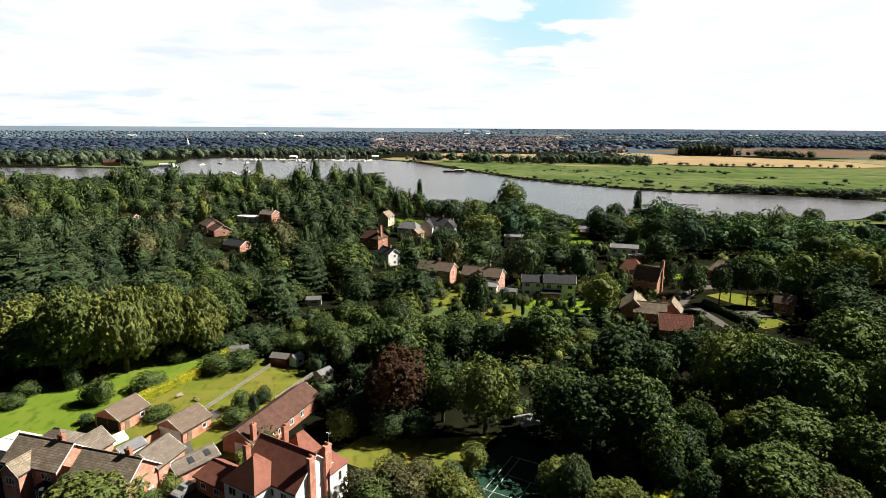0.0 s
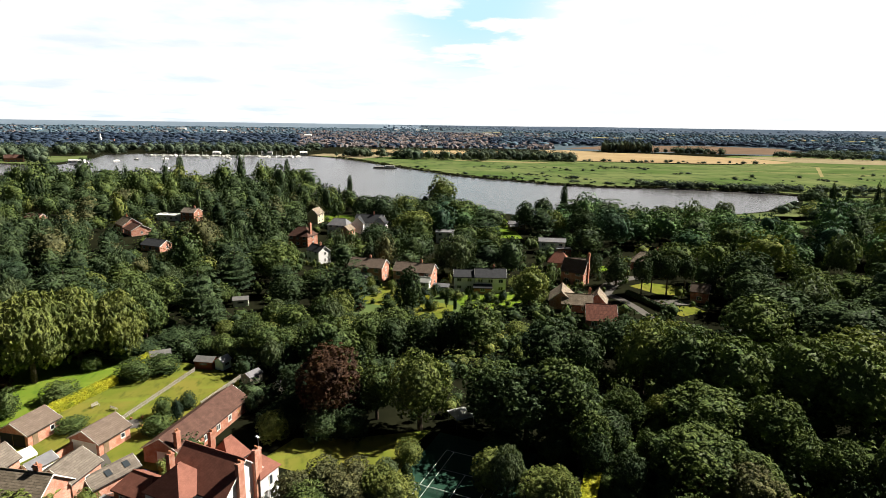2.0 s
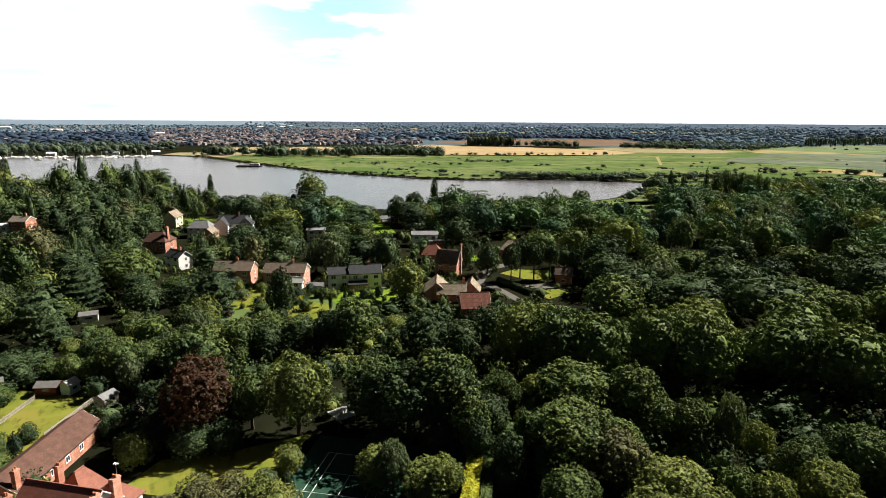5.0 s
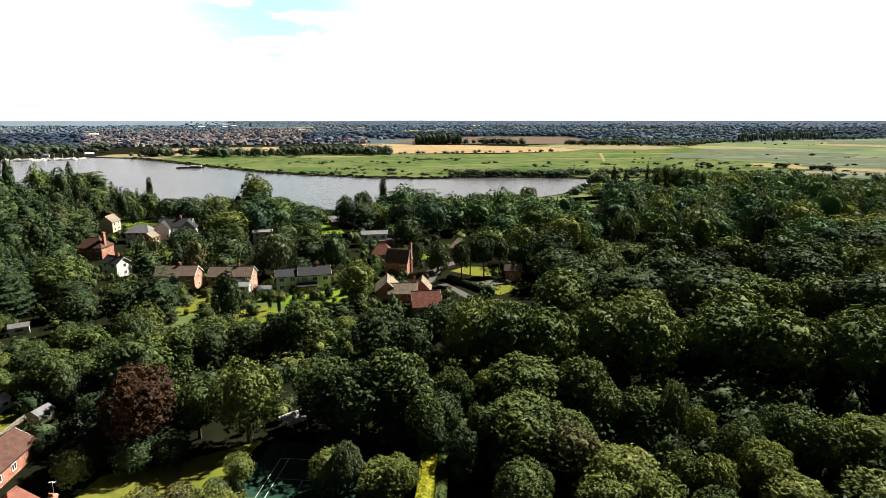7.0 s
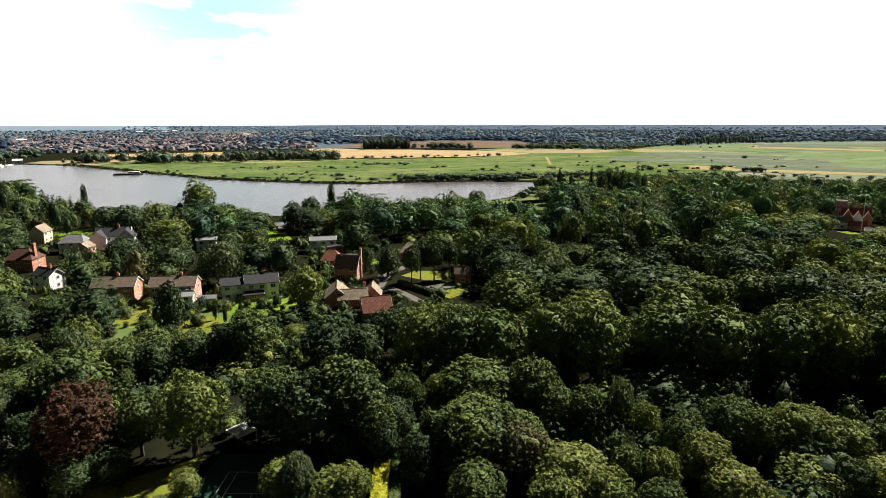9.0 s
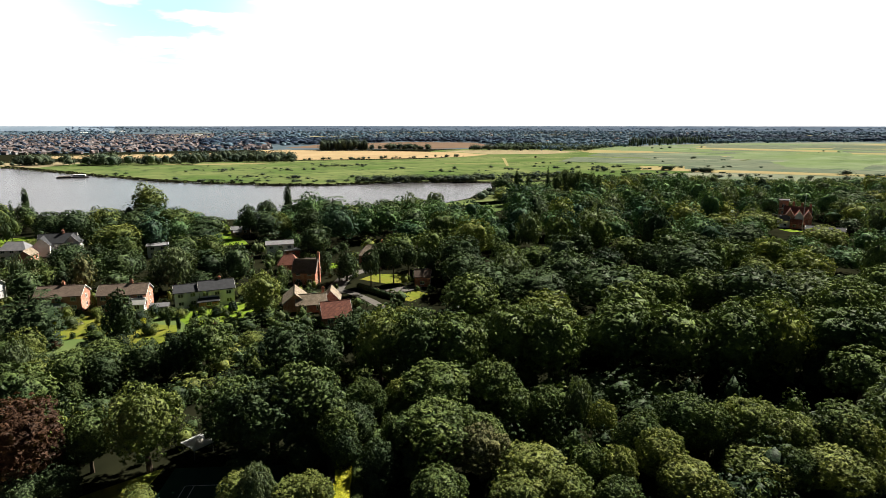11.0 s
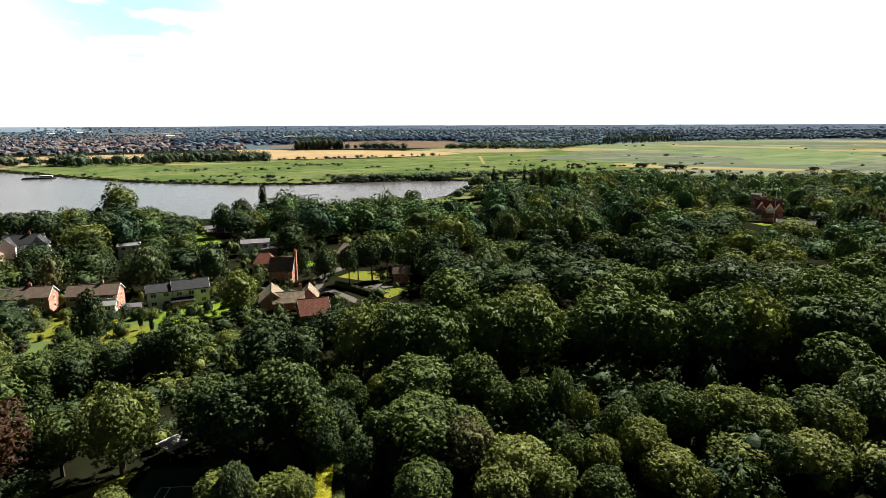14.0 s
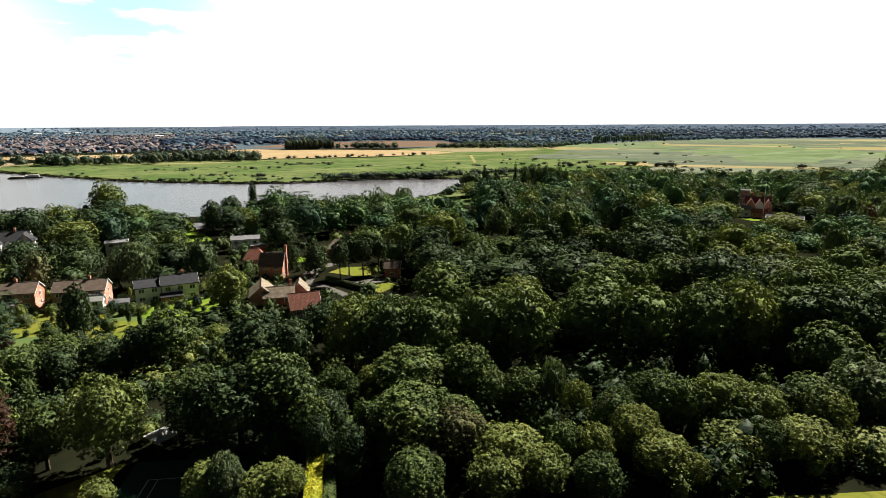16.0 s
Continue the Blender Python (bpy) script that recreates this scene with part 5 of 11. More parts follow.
for k in range(6):
    box(bm, -0.9, -0.008, 0.1 + 0.15 * k, 11.87, 0.008, 0.115 + 0.15 * k)
part("mesh", bm, "dark", net)
bm = bmesh.new()
box(bm, -0.9, -0.02, 0.9, 11.87, 0.02, 0.98)
part("band", bm, "white", net)

# canvas gazebo by the court
gz = thing("gazebo", pose(15.6, 99.6, 0, 0, 0, 20), "pale canvas gazebo with a sagging pitched top", "gazebo")
for u in (-1.7, 1.7):
    for v in (-1.7, 1.7):
        bm = bmesh.new()
        tube(bm, (u, v, 0), (u, v, 2.1), 0.04, 0.04, 6)
        part("post", bm, "steel", gz)
bm = bmesh.new()
n = 8
grid = {}
for i in range(n + 1):
    for j in range(n + 1):
        u, v = -1.95 + 3.9 * i / n, -1.95 + 3.9 * j / n
        e = max(abs(u), abs(v)) / 1.95
        grid[i, j] = bm.verts.new((u, v, 2.05 + 1.0 * (1 - e) ** 1.3 + 0.05 * math.sin(i * 2.1 + j)))
for i in range(n):
    for j in range(n):
        bm.faces.new((grid[i, j], grid[i + 1, j], grid[i + 1, j + 1], grid[i, j + 1]))
bmesh.ops.solidify(bm, geom=bm.faces, thickness=0.03)
part("canopy", bm, "canvas", gz)
for k, (u0, v0, u1, v1) in enumerate(((-1.95, -1.95, 1.95, -1.92), (-1.95, 1.92, 1.95, 1.95))):
    bm = bmesh.new()
    box(bm, u0, v0, 1.8, u1, v1, 2.08)
    part("valance", bm, "canvas", gz)


def shed(x, y, rot, w, d, h, wall, roof, label, ridge=0.7):
    s = thing("shed", pose(x, y, 0, 0, 0, rot), label, "shed", "garden sheds")
    bm = bmesh.new()
    n = max(4, int(w / 0.16))
    for k in range(n):
        u0, u1 = -w / 2 + w * k / n + 0.006, -w / 2 + w * (k + 1) / n - 0.006
        for v in (-d / 2, d / 2 - 0.03):
            box(bm, u0, v, 0.05, u1, v + 0.03, h)
    m = max(3, int(d / 0.2))
    for k in range(m):
        v0, v1 = -d / 2 + d * k / m + 0.006, -d / 2 + d * (k + 1) / m - 0.006
        for u in (-w / 2, w / 2 - 0.03):
            t = 1 - abs((v0 + v1) / 2) / (d / 2)
            box(bm, u, v0, 0.05, u + 0.03, v1, h + ridge * t)
    tagged(part("cladding", bm, wall, s), kind="stuff")
    bm = bmesh.new()
    for t in (-1, 1):
        poly(bm, [(-w / 2 - 0.2, t * (d / 2 + 0.2), h - 0.1), (w / 2 + 0.2, t * (d / 2 + 0.2), h - 0.1), (w / 2 + 0.2, 0, h + ridge), (-w / 2 - 0.2, 0, h + ridge)], 0.06)
    part("roof", bm, roof, s)
    bm = bmesh.new()
    box(bm, w / 2 + 0.0, -0.45, 0.08, w / 2 + 0.04, 0.45, h - 0.1)
    part("door", bm, wall, s)
    bm = bmesh.new()
    box(bm, -w * 0.2, -d / 2 - 0.03, 1.0, w * 0.2, -d / 2, 1.5)
    part("window", bm, "glass", s)
    return s


shed(-49.0, 134.5, 20, 4.2, 2.8, 1.9, "timber_grey", "felt", "grey weathered timber shed with felt roof")
shed(-37.6, 130.0, -15, 4.2, 3.0, 1.9, "shed_red", "felt", "red-brown timber shed beside a small summerhouse")
shed(-33.8, 129.0, 60, 2.6, 2.2, 2.0, "teal", "canvas", "small pale teal summerhouse with light roof", 0.9)
shed(-26.0, 121.0, 55, 3.4, 2.6, 1.9, "timber_grey", "slate_grey", "small grey garden shed with pale roof")
shed(-19.0, 116.0, 40, 3.0, 2.4, 1.8, "timber_grey", "felt", "dark shed in the shade of trees")
shed(-40.0, 176.5, 10, 4.4, 3.0, 2.1, "render_white", "felt", "white garden hut in a clearing")
shed(73, 300, -20, 4.0, 3.0, 2.2, "timber", "slate_grey", "timber hut near the river")
shed(22.0, 187.0, -20, 5.0, 3.0, 2.2, "timber_grey", "slate_grey", "garden shed beside the brick house")


def fence(x0, y0, x1, y1, h, material, label, panel=1.8, gap=0.02):
    n = max(1, round(math.dist((x0, y0), (x1, y1)) / panel))
    rot = math.degrees(math.atan2(y1 - y0, x1 - x0))
    step = math.dist((x0, y0), (x1, y1)) / n
    f = thing("fence", pose(x0, y0, 0, 0, 0, rot), label, "fence", "garden fences")
    bm = bmesh.new()
    box(bm, -0.05, -0.05, 0, 0.05, 0.05, h + 0.12)
    p = part("post", bm, material, f)
    for k in range(1, n + 1):
        ob = child("post", p.data, f)
        ob.location = (k * step, 0, 0)
    bm = bmesh.new()
    s = step - 0.1
    us = []
    for k in range(9):
        us += [0.05 + s * k / 9, 0.05 + s * (k + 1) / 9 - gap]
    us.append(0.05 + s)
    lattice(bm, us, [0.08, 0.25, 0.33, h - 0.2, h - 0.12, h], -0.02, 0.03, lambda a, b: a % 2 == 0 or b in (1, 3))
    p = part("panel", bm, material, f)
    for k in range(1, n):
        ob = child("panel", p.data, f)
        ob.location = (k * step, 0, 0)
    return f


fence(-46.3, 106.0, -39.6, 127.5, 0.95, "timber_grey", "pale low picket fence between two lawns", gap=0.11)
fence(-33.6, 110.5, -27.6, 125.5, 1.1, "timber_grey", "pale timber fence behind the long range", gap=0.09)
fence(-95.0, 108.0, -84.0, 113.0, 1.2, "timber_grey", "pale garden fence below tall trees")
fence(88.5, 158.5, 84.2, 178.0, 1.4, "timber", "dark timber fence along the drive")


def hedge(x0, y0, x1, y1, h, w, leaf, label, seed=1, name="hedge"):
    """A clipped hedge: a lumpy body in a coat of leaves."""
    rng = np.random.default_rng(seed)
    L = math.dist((x0, y0), (x1, y1))
    rot = math.degrees(math.atan2(y1 - y0, x1 - x0))
    n = max(2, int(L / 0.8))
    iv, jf = ICO[1]
    verts, faces, at = [], [], 0
    for k in range(n):
        for lev in range(max(1, int(h / 0.9))):
            c = np.array([(k + 0.5) * L / n, rng.uniform(-0.1, 0.1), h * (lev + 0.5) / max(1, int(h / 0.9))])
            verts.append(iv * (0.85, w * 0.56, h / max(1, int(h / 0.9)) * 0.72) * rng.uniform(0.85, 1.05, (len(iv), 1)) + c)
            faces += (jf + at).tolist()
            at += len(iv)
    q = int(L * (h * 2 + w) * 34)
    u, s = rng.uniform(0, L, q), rng.uniform(0, 2 * h + w, q)
    y = np.where(s < h, -w / 2, np.where(s < h + w, s - h - w / 2, w / 2)) * rng.uniform(0.9, 1.12, q)
    z = np.where(s < h, s, np.where(s < h + w, h, 2 * h + w - s)) * rng.uniform(0.95, 1.06, q) + 0.04
    pos = np.stack([u, y, z], 1)
    face = np.stack([np.zeros(q), np.where(s < h, -1.0, np.where(s < h + w, 0.0, 1.0)), np.where((s < h) | (s > h + w), 0.15, 1.0)], 1) + rng.normal(size=(q, 3)) * 0.28
    a = np.cross(face, rng.normal(size=(q, 3)))
    a /= np.linalg.norm(a, axis=1, keepdims=True)
    b = np.cross(a, face)
    b /= np.linalg.norm(b, axis=1, keepdims=True)
    k = 0.11
    verts.append(np.stack([pos - a * k, pos + b * k, pos + a * k, pos - b * k], 1).reshape(-1, 3))
    faces += (np.arange(q * 4).reshape(-1, 4) + at).tolist()
    ob = new(name, mesh_of(name, np.concatenate(verts), faces, [M[leaf]]))
    ob.matrix_basis = pose(x0, y0, 0, 0, 0, rot)
    return tagged(ob, label, "hedge", "hedges")


hedge(-60.5, 108.5, -54.0, 122.5, 1.9, 1.6, "leaf_gold", "golden yellow clipped hedge between two lawns", 1)
hedge(-52.6, 128.5, -50.6, 135.5, 2.2, 1.8, "leaf_gold", "golden yellow hedge by the sheds", 2)
hedge(-33.0, 86.5, -28.6, 92.5, 2.6, 1.6, "leaf_light", "bright green clipped hedge by the long range", 3)
hedge(27.0, 66.5, 33.5, 79.5, 3.2, 2.2, "leaf_gold", "golden hedge along the lane", 4)
hedge(29.2, 66.0, 36.0, 80.0, 2.6, 1.6, "leaf_oak", "dark hedge along the lane", 5)
hedge(50.0, 158.0, 62.0, 152.0, 1.2, 1.2, "leaf_light", "low hedge before the barn", 6)
hedge(87.0, 158.0, 82.6, 180.0, 1.5, 1.3, "leaf_dark", "clipped dark hedge beside the drive", 7)


def car(x, y, rot, paint, label):
    c = thing("car", pose(x, y, 0.02, 0, 0, rot), label, "car", "cars")
    prof = [(-2.05, 0.35), (-2.1, 0.75), (-1.75, 0.95), (-1.15, 1.0), (-0.55, 1.42), (0.75, 1.45), (1.55, 1.0), (2.05, 0.9), (2.1, 0.45), (2.0, 0.3)]
    bm = bmesh.new()
    sides = []
    for w, v in ((0.78, -0.86), (1.0, -0.80), (1.0, 0.80), (0.78, 0.86)):
        sides.append([bm.verts.new((px, v * (0.86 if pz > 1.1 else 1), pz)) for px, pz in prof])
    for a, b in zip(sides, sides[1:]):
        for i in range(len(prof)):
            j = (i + 1) % len(prof)
            bm.faces.new((a[i], a[j], b[j], b[i]))
    bm.faces.new(list(reversed(sides[0])))
    bm.faces.new(sides[-1])
    body = part("body", bm, paint, c)
    for pts in ([(-1.12, 1.03), (-0.6, 1.40)], [(0.85, 1.42), (1.5, 1.04)]):
        bm = bmesh.new()
        (xa, za), (xb, zb) = pts
        poly(bm, [(xa, -0.64, za), (xa, 0.64, za), (xb, 0.60, zb), (xb, -0.60, zb)], 0.02)
        part("windscreen", bm, "glass", body)
    for v in (-0.79, 0.75):
        bm = bmesh.new()
        box(bm, -0.75, v, 1.02, 1.1, v + 0.04, 1.34)
        part("side_window", bm, "glass", body)
    for px in (-1.3, 1.3):
        for v in (-0.86, 0.66):
            bm = bmesh.new()
            tube(bm, (px, v, 0.32), (px, v + 0.2, 0.32), 0.32, 0.32, 14)
            w = part("wheel", bm, "rubber", c)
            bm = bmesh.new()
            tube(bm, (px, v - 0.01, 0.32), (px, v + 0.21, 0.32), 0.19, 0.19, 10)
            part("rim", bm, "steel", w)
    for px, mat in ((-2.08, "line"), (2.06, "paint_red")):
        for v in (-0.62, 0.42):
            bm = bmesh.new()
            box(bm, px - 0.03, v, 0.68, px + 0.05, v + 0.2, 0.8)
            part("lamp", bm, mat, c)
    return c


car(-38.6, 80.0, 62, "paint_silver", "silver hatchback parked on the dark drive")
car(43.0, 112.0, 60, "white", "white car in the shade of the lane")
car(51.0, 126.0, 60, "paint_silver", "silver car under trees by the lane")
bin_thing = thing("water_butt", pose(-35.6, 87.3, 0), "blue plastic barrel behind the outbuilding", "barrel")
bm = bmesh.new()
tube(bm, (0, 0, 0), (0, 0, 0.5), 0.32, 0.38, 12)
tube(bm, (0, 0, 0.5), (0, 0, 1.0), 0.38, 0.32, 12)
part("barrel", bm, "blue_plastic", bin_thing)
bm = bmesh.new()
tube(bm, (0, 0, 1.0), (0, 0, 1.05), 0.34, 0.30, 12)
part("lid", bm, "blue_plastic", bin_thing)


def garden_tent(x, y, rot):
    """A small white pitched tent on four posts, with a valance round its eaves."""
    t = thing("garden_tent", pose(x, y, 0.03, 0, 0, rot), "white pitched garden tent behind the brick houses", "tent")
    for u in (-1.5, 1.5):
        for v in (-1.3, 1.3):
            bm = bmesh.new()
            tube(bm, (u, v, 0), (u, v, 1.9), 0.03, 0.03, 6)
            part("post", bm, "white", t)
    bm = bmesh.new()
    for sgn in (-1, 1):
        poly(bm, [(-1.65, sgn * 1.45, 1.85), (1.65, sgn * 1.45, 1.85), (1.65, 0, 2.75), (-1.65, 0, 2.75)], 0.03)
    part("canopy", bm, "white", t)
    bm = bmesh.new()
    for sgn in (-1, 1):
        box(bm, -1.65, sgn * 1.45 - 0.015, 1.55, 1.65, sgn * 1.45 + 0.015, 1.86)
    part("valance", bm, "white", t)
    return t


garden_tent(-55.8, 92.0, 60)
lean = thing("lean_to", pose(-52.0, 89.6, 0.02, 0, 0, 62), "grey-roofed lean-to with a white end wall", "outbuilding")
block(lean, 0, 0, 0, 4.2, 2.8, 1.9, 2.7, "render_white", "slate_grey", over=0.15)


def garden_wall(x0, y0, x1, y1, h, label):
    """A brick garden wall with a coping and end piers."""
    L = math.dist((x0, y0), (x1, y1))
    w = thing("garden_wall", pose(x0, y0, 0, 0, 0, math.degrees(math.atan2(y1 - y0, x1 - x0))), label, "wall", "garden walls")
    bm = bmesh.new()
    box(bm, 0, -0.11, 0, L, 0.11, h)
    part("wall", bm, "brick_pink", w)
    bm = bmesh.new()
    box(bm, -0.02, -0.15, h, L + 0.02, 0.15, h + 0.07)
    part("coping", bm, "brick_red", w)
    for u in (0.0, L):
        bm = bmesh.new()
        box(bm, u - 0.2, -0.2, 0, u + 0.2, 0.2, h + 0.25)
        part("pier", bm, "brick_pink", w)
    return w


garden_wall(-51.2, 90.8, -50.0, 96.4, 1.6, "pink brick garden wall before the garage")
ringed([(-44.6, 102.6), (-42.6, 103.0), (-42.0, 104.8), (-43.2, 106.4), (-45.2, 106.2), (-46.0, 104.6)], "patio", 0.07, "drive", "round pale paved patio behind the garage", "patio", 0.1, 1.0)


def flower_pot(x, y, leaf):
    """A clay pot with a small bushy plant."""
    p = thing("flower_pot", pose(x, y, 0.08), "clay flower pot with a bushy plant on the patio", "flower pot", "flower pots")
    bm = bmesh.new()
    tube(bm, (0, 0, 0), (0, 0, 0.38), 0.17, 0.25, 10)
    part("pot", bm, "pot", p)
    bm = bmesh.new()
    rp = random.Random(x)
    for _ in range(60):
        a, z = rp.uniform(0, 6.28), rp.uniform(0.36, 0.85)
        r = 0.34 * rp.random() ** 0.5
        c = Vector((r * math.cos(a), r * math.sin(a), z))
        d = Vector((rp.uniform(-1, 1), rp.uniform(-1, 1), rp.uniform(-1, 1))) * 0.12
        e = Vector((rp.uniform(-1, 1), rp.uniform(-1, 1), rp.uniform(-1, 1))) * 0.12
        bm.faces.new([bm.verts.new(q) for q in (c, c + d, c + e)])
    part("plant", bm, leaf, p)
    return p


for x, y, leaf in ((-44.8, 106.3, "leaf_light"), (-46.0, 105.4, "leaf_copper"), (-43.0, 106.6, "leaf_oak"), (-42.0, 103.6, "leaf_light")):
    flower_pot(x, y, leaf)


def bench(x, y, rot):
    """A slatted garden bench."""
    b = thing("garden_bench", pose(x, y, 0.03, 0, 0, rot), "weathered grey timber garden bench on the lawn", "bench", "garden benches")
    for u in (-0.65, 0.65):
        for v in (-0.2, 0.22):
            bm = bmesh.new()
            box(bm, u - 0.03, v - 0.03, 0, u + 0.03, v + 0.03, 0.42 if v < 0 else 0.85)
            part("leg", bm, "timber_grey", b)
    for k in range(4):
        bm = bmesh.new()
        box(bm, -0.7, -0.22 + 0.11 * k, 0.42, 0.7, -0.13 + 0.11 * k, 0.45)
        part("slat", bm, "timber_grey", b)
    for k in range(3):
        bm = bmesh.new()
        box(bm, -0.7, 0.22, 0.52 + 0.12 * k, 0.7, 0.25, 0.6 + 0.12 * k)
        part("back_slat", bm, "timber_grey", b)
    return b


bench(-53.5, 112.0, 60)
bench(-49.5, 110.5, 150)
bench(1.5, 186.0, 20)


def trampoline(x, y):
    """A round garden trampoline on splayed legs."""
    t = thing("trampoline", pose(x, y, 0.03), "round blue-edged garden trampoline under trees", "trampoline")
    bm = bmesh.new()
    tube(bm, (0, 0, 0.80), (0, 0, 0.83), 1.45, 1.45, 24)
    part("mat", bm, "dark", t)
    bm = bmesh.new()
    n = 28
    ring = [[bm.verts.new((r * math.cos(2 * math.pi * k / n), r * math.sin(2 * math.pi * k / n), z)) for k in range(n)] for r, z in ((1.45, 0.79), (1.8, 0.79), (1.8, 0.87), (1.45, 0.87))]
    for i in range(4):
        for k in range(n):
            bm.faces.new((ring[i][k], ring[i][(k + 1) % n], ring[(i + 1) % 4][(k + 1) % n], ring[(i + 1) % 4][k]))
    part("pad", bm, "blue_plastic", t)
    for k in range(6):
        a = k * math.pi / 3
        bm = bmesh.new()
        tube(bm, (1.7 * math.cos(a), 1.7 * math.sin(a), 0), (1.65 * math.cos(a), 1.65 * math.sin(a), 0.8), 0.03, 0.03, 6)
        part("leg", bm, "steel", t)
    return t


trampoline(-17.5, 118.5)

# ---- the trees and shrubs ----
# round the court and the long range
tree("beech", -8.4, 101.4, 16.4, 7.6)
tree("lime", 7.9, 97.8, 15.5, 6.1)
tree("ash", 0.2, 102.6, 12.0, 4.2)
tree("oak", 21.8, 96.1, 14.0, 6.9)
tree("ash", 30.9, 90.3, 17.5, 8.1)
tree("oak", 42.7, 91.6, 10.0, 4.5)
tree("willow", 19.3, 76.9, 9.0, 3.1)
tree("light_shrub", 5.3, 87.7, 4.0, 2.4)
tree("grey_shrub", 1.6, 84.4, 3.0, 1.9)
tree("olive_tree", -11.6, 76.6, 6.5, 3.3)
tree("olive_tree", -7.4, 78.6, 7.0, 3.5)
tree("olive_tree", -3.2, 79.6, 6.2, 3.1)
tree("oak", -9.4, 73.6, 6.6, 3.7)
tree("olive_tree", -5.0, 75.2, 6.8, 3.4)
tree("green_willow", 0.4, 77.0, 6.6, 3.2)
tree("lime", 2.6, 73.6, 7.2, 3.6)
tree("cypress", 4.4, 77.6, 6.0, 1.5)
tree("light_shrub", 17.6, 79.0, 7.0, 4.0)
tree("light_shrub", 24.0, 74.1, 6.0, 4.8)
tree("lime", 25.8, 72.8, 7.0, 3.3)
tree("dark_shrub", -17.2, 99.4, 5.0, 3.8)
tree("light_shrub", -17.7, 96.3, 6.0, 3.1)
tree("gold_shrub", -26.7, 105.7, 3.0, 1.4)
tree("dark_shrub", -23.7, 107.4, 4.0, 1.5)
tree("dark_shrub", -1.4, 108.1, 5.0, 3.4)
tree("dark_oak", 25.5, 90.1, 15.0, 7.3)
tree("dark_oak", 33.4, 88.6, 13.0, 5.4)
tree("oak", 33.9, 82.4, 11.0, 3.8)
tree("dark_oak", 22.1, 95.0, 12.0, 4.6)
tree("dark_shrub", 21.0, 87.9, 5.0, 3.9)
tree("dark_shrub", -9.2, 96.5, 6.0, 4.1)
tree("dark_shrub", -15.1, 103.2, 6.0, 4.4)
tree("dark_oak", -14.8, 109.6, 9.0, 4.6)
tree("dark_shrub", 29.3, 85.4, 6.0, 3.9)
tree("dark_shrub", -4.2, 96.5, 6.0, 3.6)
tree("dark_oak", 38.4, 85.2, 9.0, 3.8)
tree("dark_oak", 36.5, 73.7, 9.0, 3.0)
tree("dark_shrub", 35.3, 72.6, 5.0, 2.6)
tree("dark_oak", 33.3, 78.3, 9.0, 2.7)
tree("lime", -48.6, 73.7, 7.0, 7.7)
tree("light_shrub", -41.0, 80.3, 3.0, 2.0)
tree("shrub", -43.6, 76.8, 2.5, 2.9)
tree("shrub", -39.7, 86.3, 3.0, 2.3)
# by the lawns
tree("shrub", -67.7, 108.9, 6.0, 2.6)
tree("dark_shrub", -70.4, 109.3, 4.0, 2.0)
tree("copper_shrub", -76.5, 121.6, 3.0, 2.9)
tree("dark_shrub", -77.6, 115.9, 6.0, 2.1)
tree("shrub", -84.9, 112.3, 3.5, 2.6)
tree("shrub", -84.2, 107.2, 2.5, 2.5)
tree("shrub", -62.4, 130.5, 4.0, 2.6)
tree("shrub", -61.4, 115.5, 4.0, 4.0)
tree("shrub", -50.9, 124.6, 5.0, 4.1)
tree("shrub", -46.4, 127.9, 4.0, 4.2)
tree("dark_shrub", -66.2, 101.0, 2.0, 1.4)
tree("shrub", -39.4, 107.2, 4.0, 2.1)
tree("blue_fir", -36.2, 105.1, 5.0, 1.3)
tree("dark_shrub", -35.9, 110.1, 3.5, 1.8)
tree("shrub", -38.4, 101.0, 3.5, 2.9)
tree("shrub", -53.7, 103.3, 2.5, 3.0)
tree("shrub", -38.3, 136.6, 5.0, 3.6)
tree("shrub", -31.9, 134.8, 5.0, 3.5)
tree("willow", -22.9, 127.6, 7.0, 3.0)
tree("light_shrub", -29.3, 136.3, 3.0, 2.1)
# tall trees behind the lawns
tree("green_willow", -94.8, 128.3, 17.0, 10.2)
tree("green_willow", -79.6, 122.6, 21.0, 9.7)
tree("green_willow", -71.0, 124.7, 21.0, 8.5)
tree("green_willow", -65.8, 133.5, 19.0, 8.4)
tree("green_willow", -58.4, 136.0, 17.0, 6.9)
tree("dark_shrub", -97.4, 125.2, 5.0, 5.6)
tree("dark_shrub", -58.4, 137.1, 5.0, 5.3)
tree("dark_shrub", -53.7, 139.1, 4.0, 5.3)
tree("dark_shrub", -49.2, 142.7, 5.0, 5.3)
tree("dark_shrub", -46.7, 148.9, 4.0, 5.5)
tree("ash", -87.9, 121.4, 14.0, 8.9)
tree("ash", -69.5, 145.4, 16.0, 7.1)
tree("oak", -58.5, 148.6, 16.0, 6.3)
tree("oak", -61.3, 141.2, 15.0, 6.1)
tree("cedar", -124.1, 168.4, 19.0, 12.2)
tree("cedar", -108.3, 163.5, 16.0, 8.6)
tree("ash", -82.6, 137.6, 13.0, 7.1)
# in the middle gardens
tree("cedar", -45.0, 153.3, 18.0, 6.3)
tree("cedar", -43.3, 185.5, 16.0, 6.5)
tree("ash", -34.0, 200.4, 15.0, 8.9)
tree("ash", -55.0, 143.0, 16.0, 5.3)
tree("cedar", -7.9, 164.2, 17.0, 7.0)
tree("cedar", -15.9, 172.2, 12.0, 5.1)
tree("fir", 10.1, 164.7, 16.0, 4.8)
tree("oak", -10.2, 122.9, 14.0, 6.8)
tree("ash", -1.8, 134.4, 11.0, 4.7)
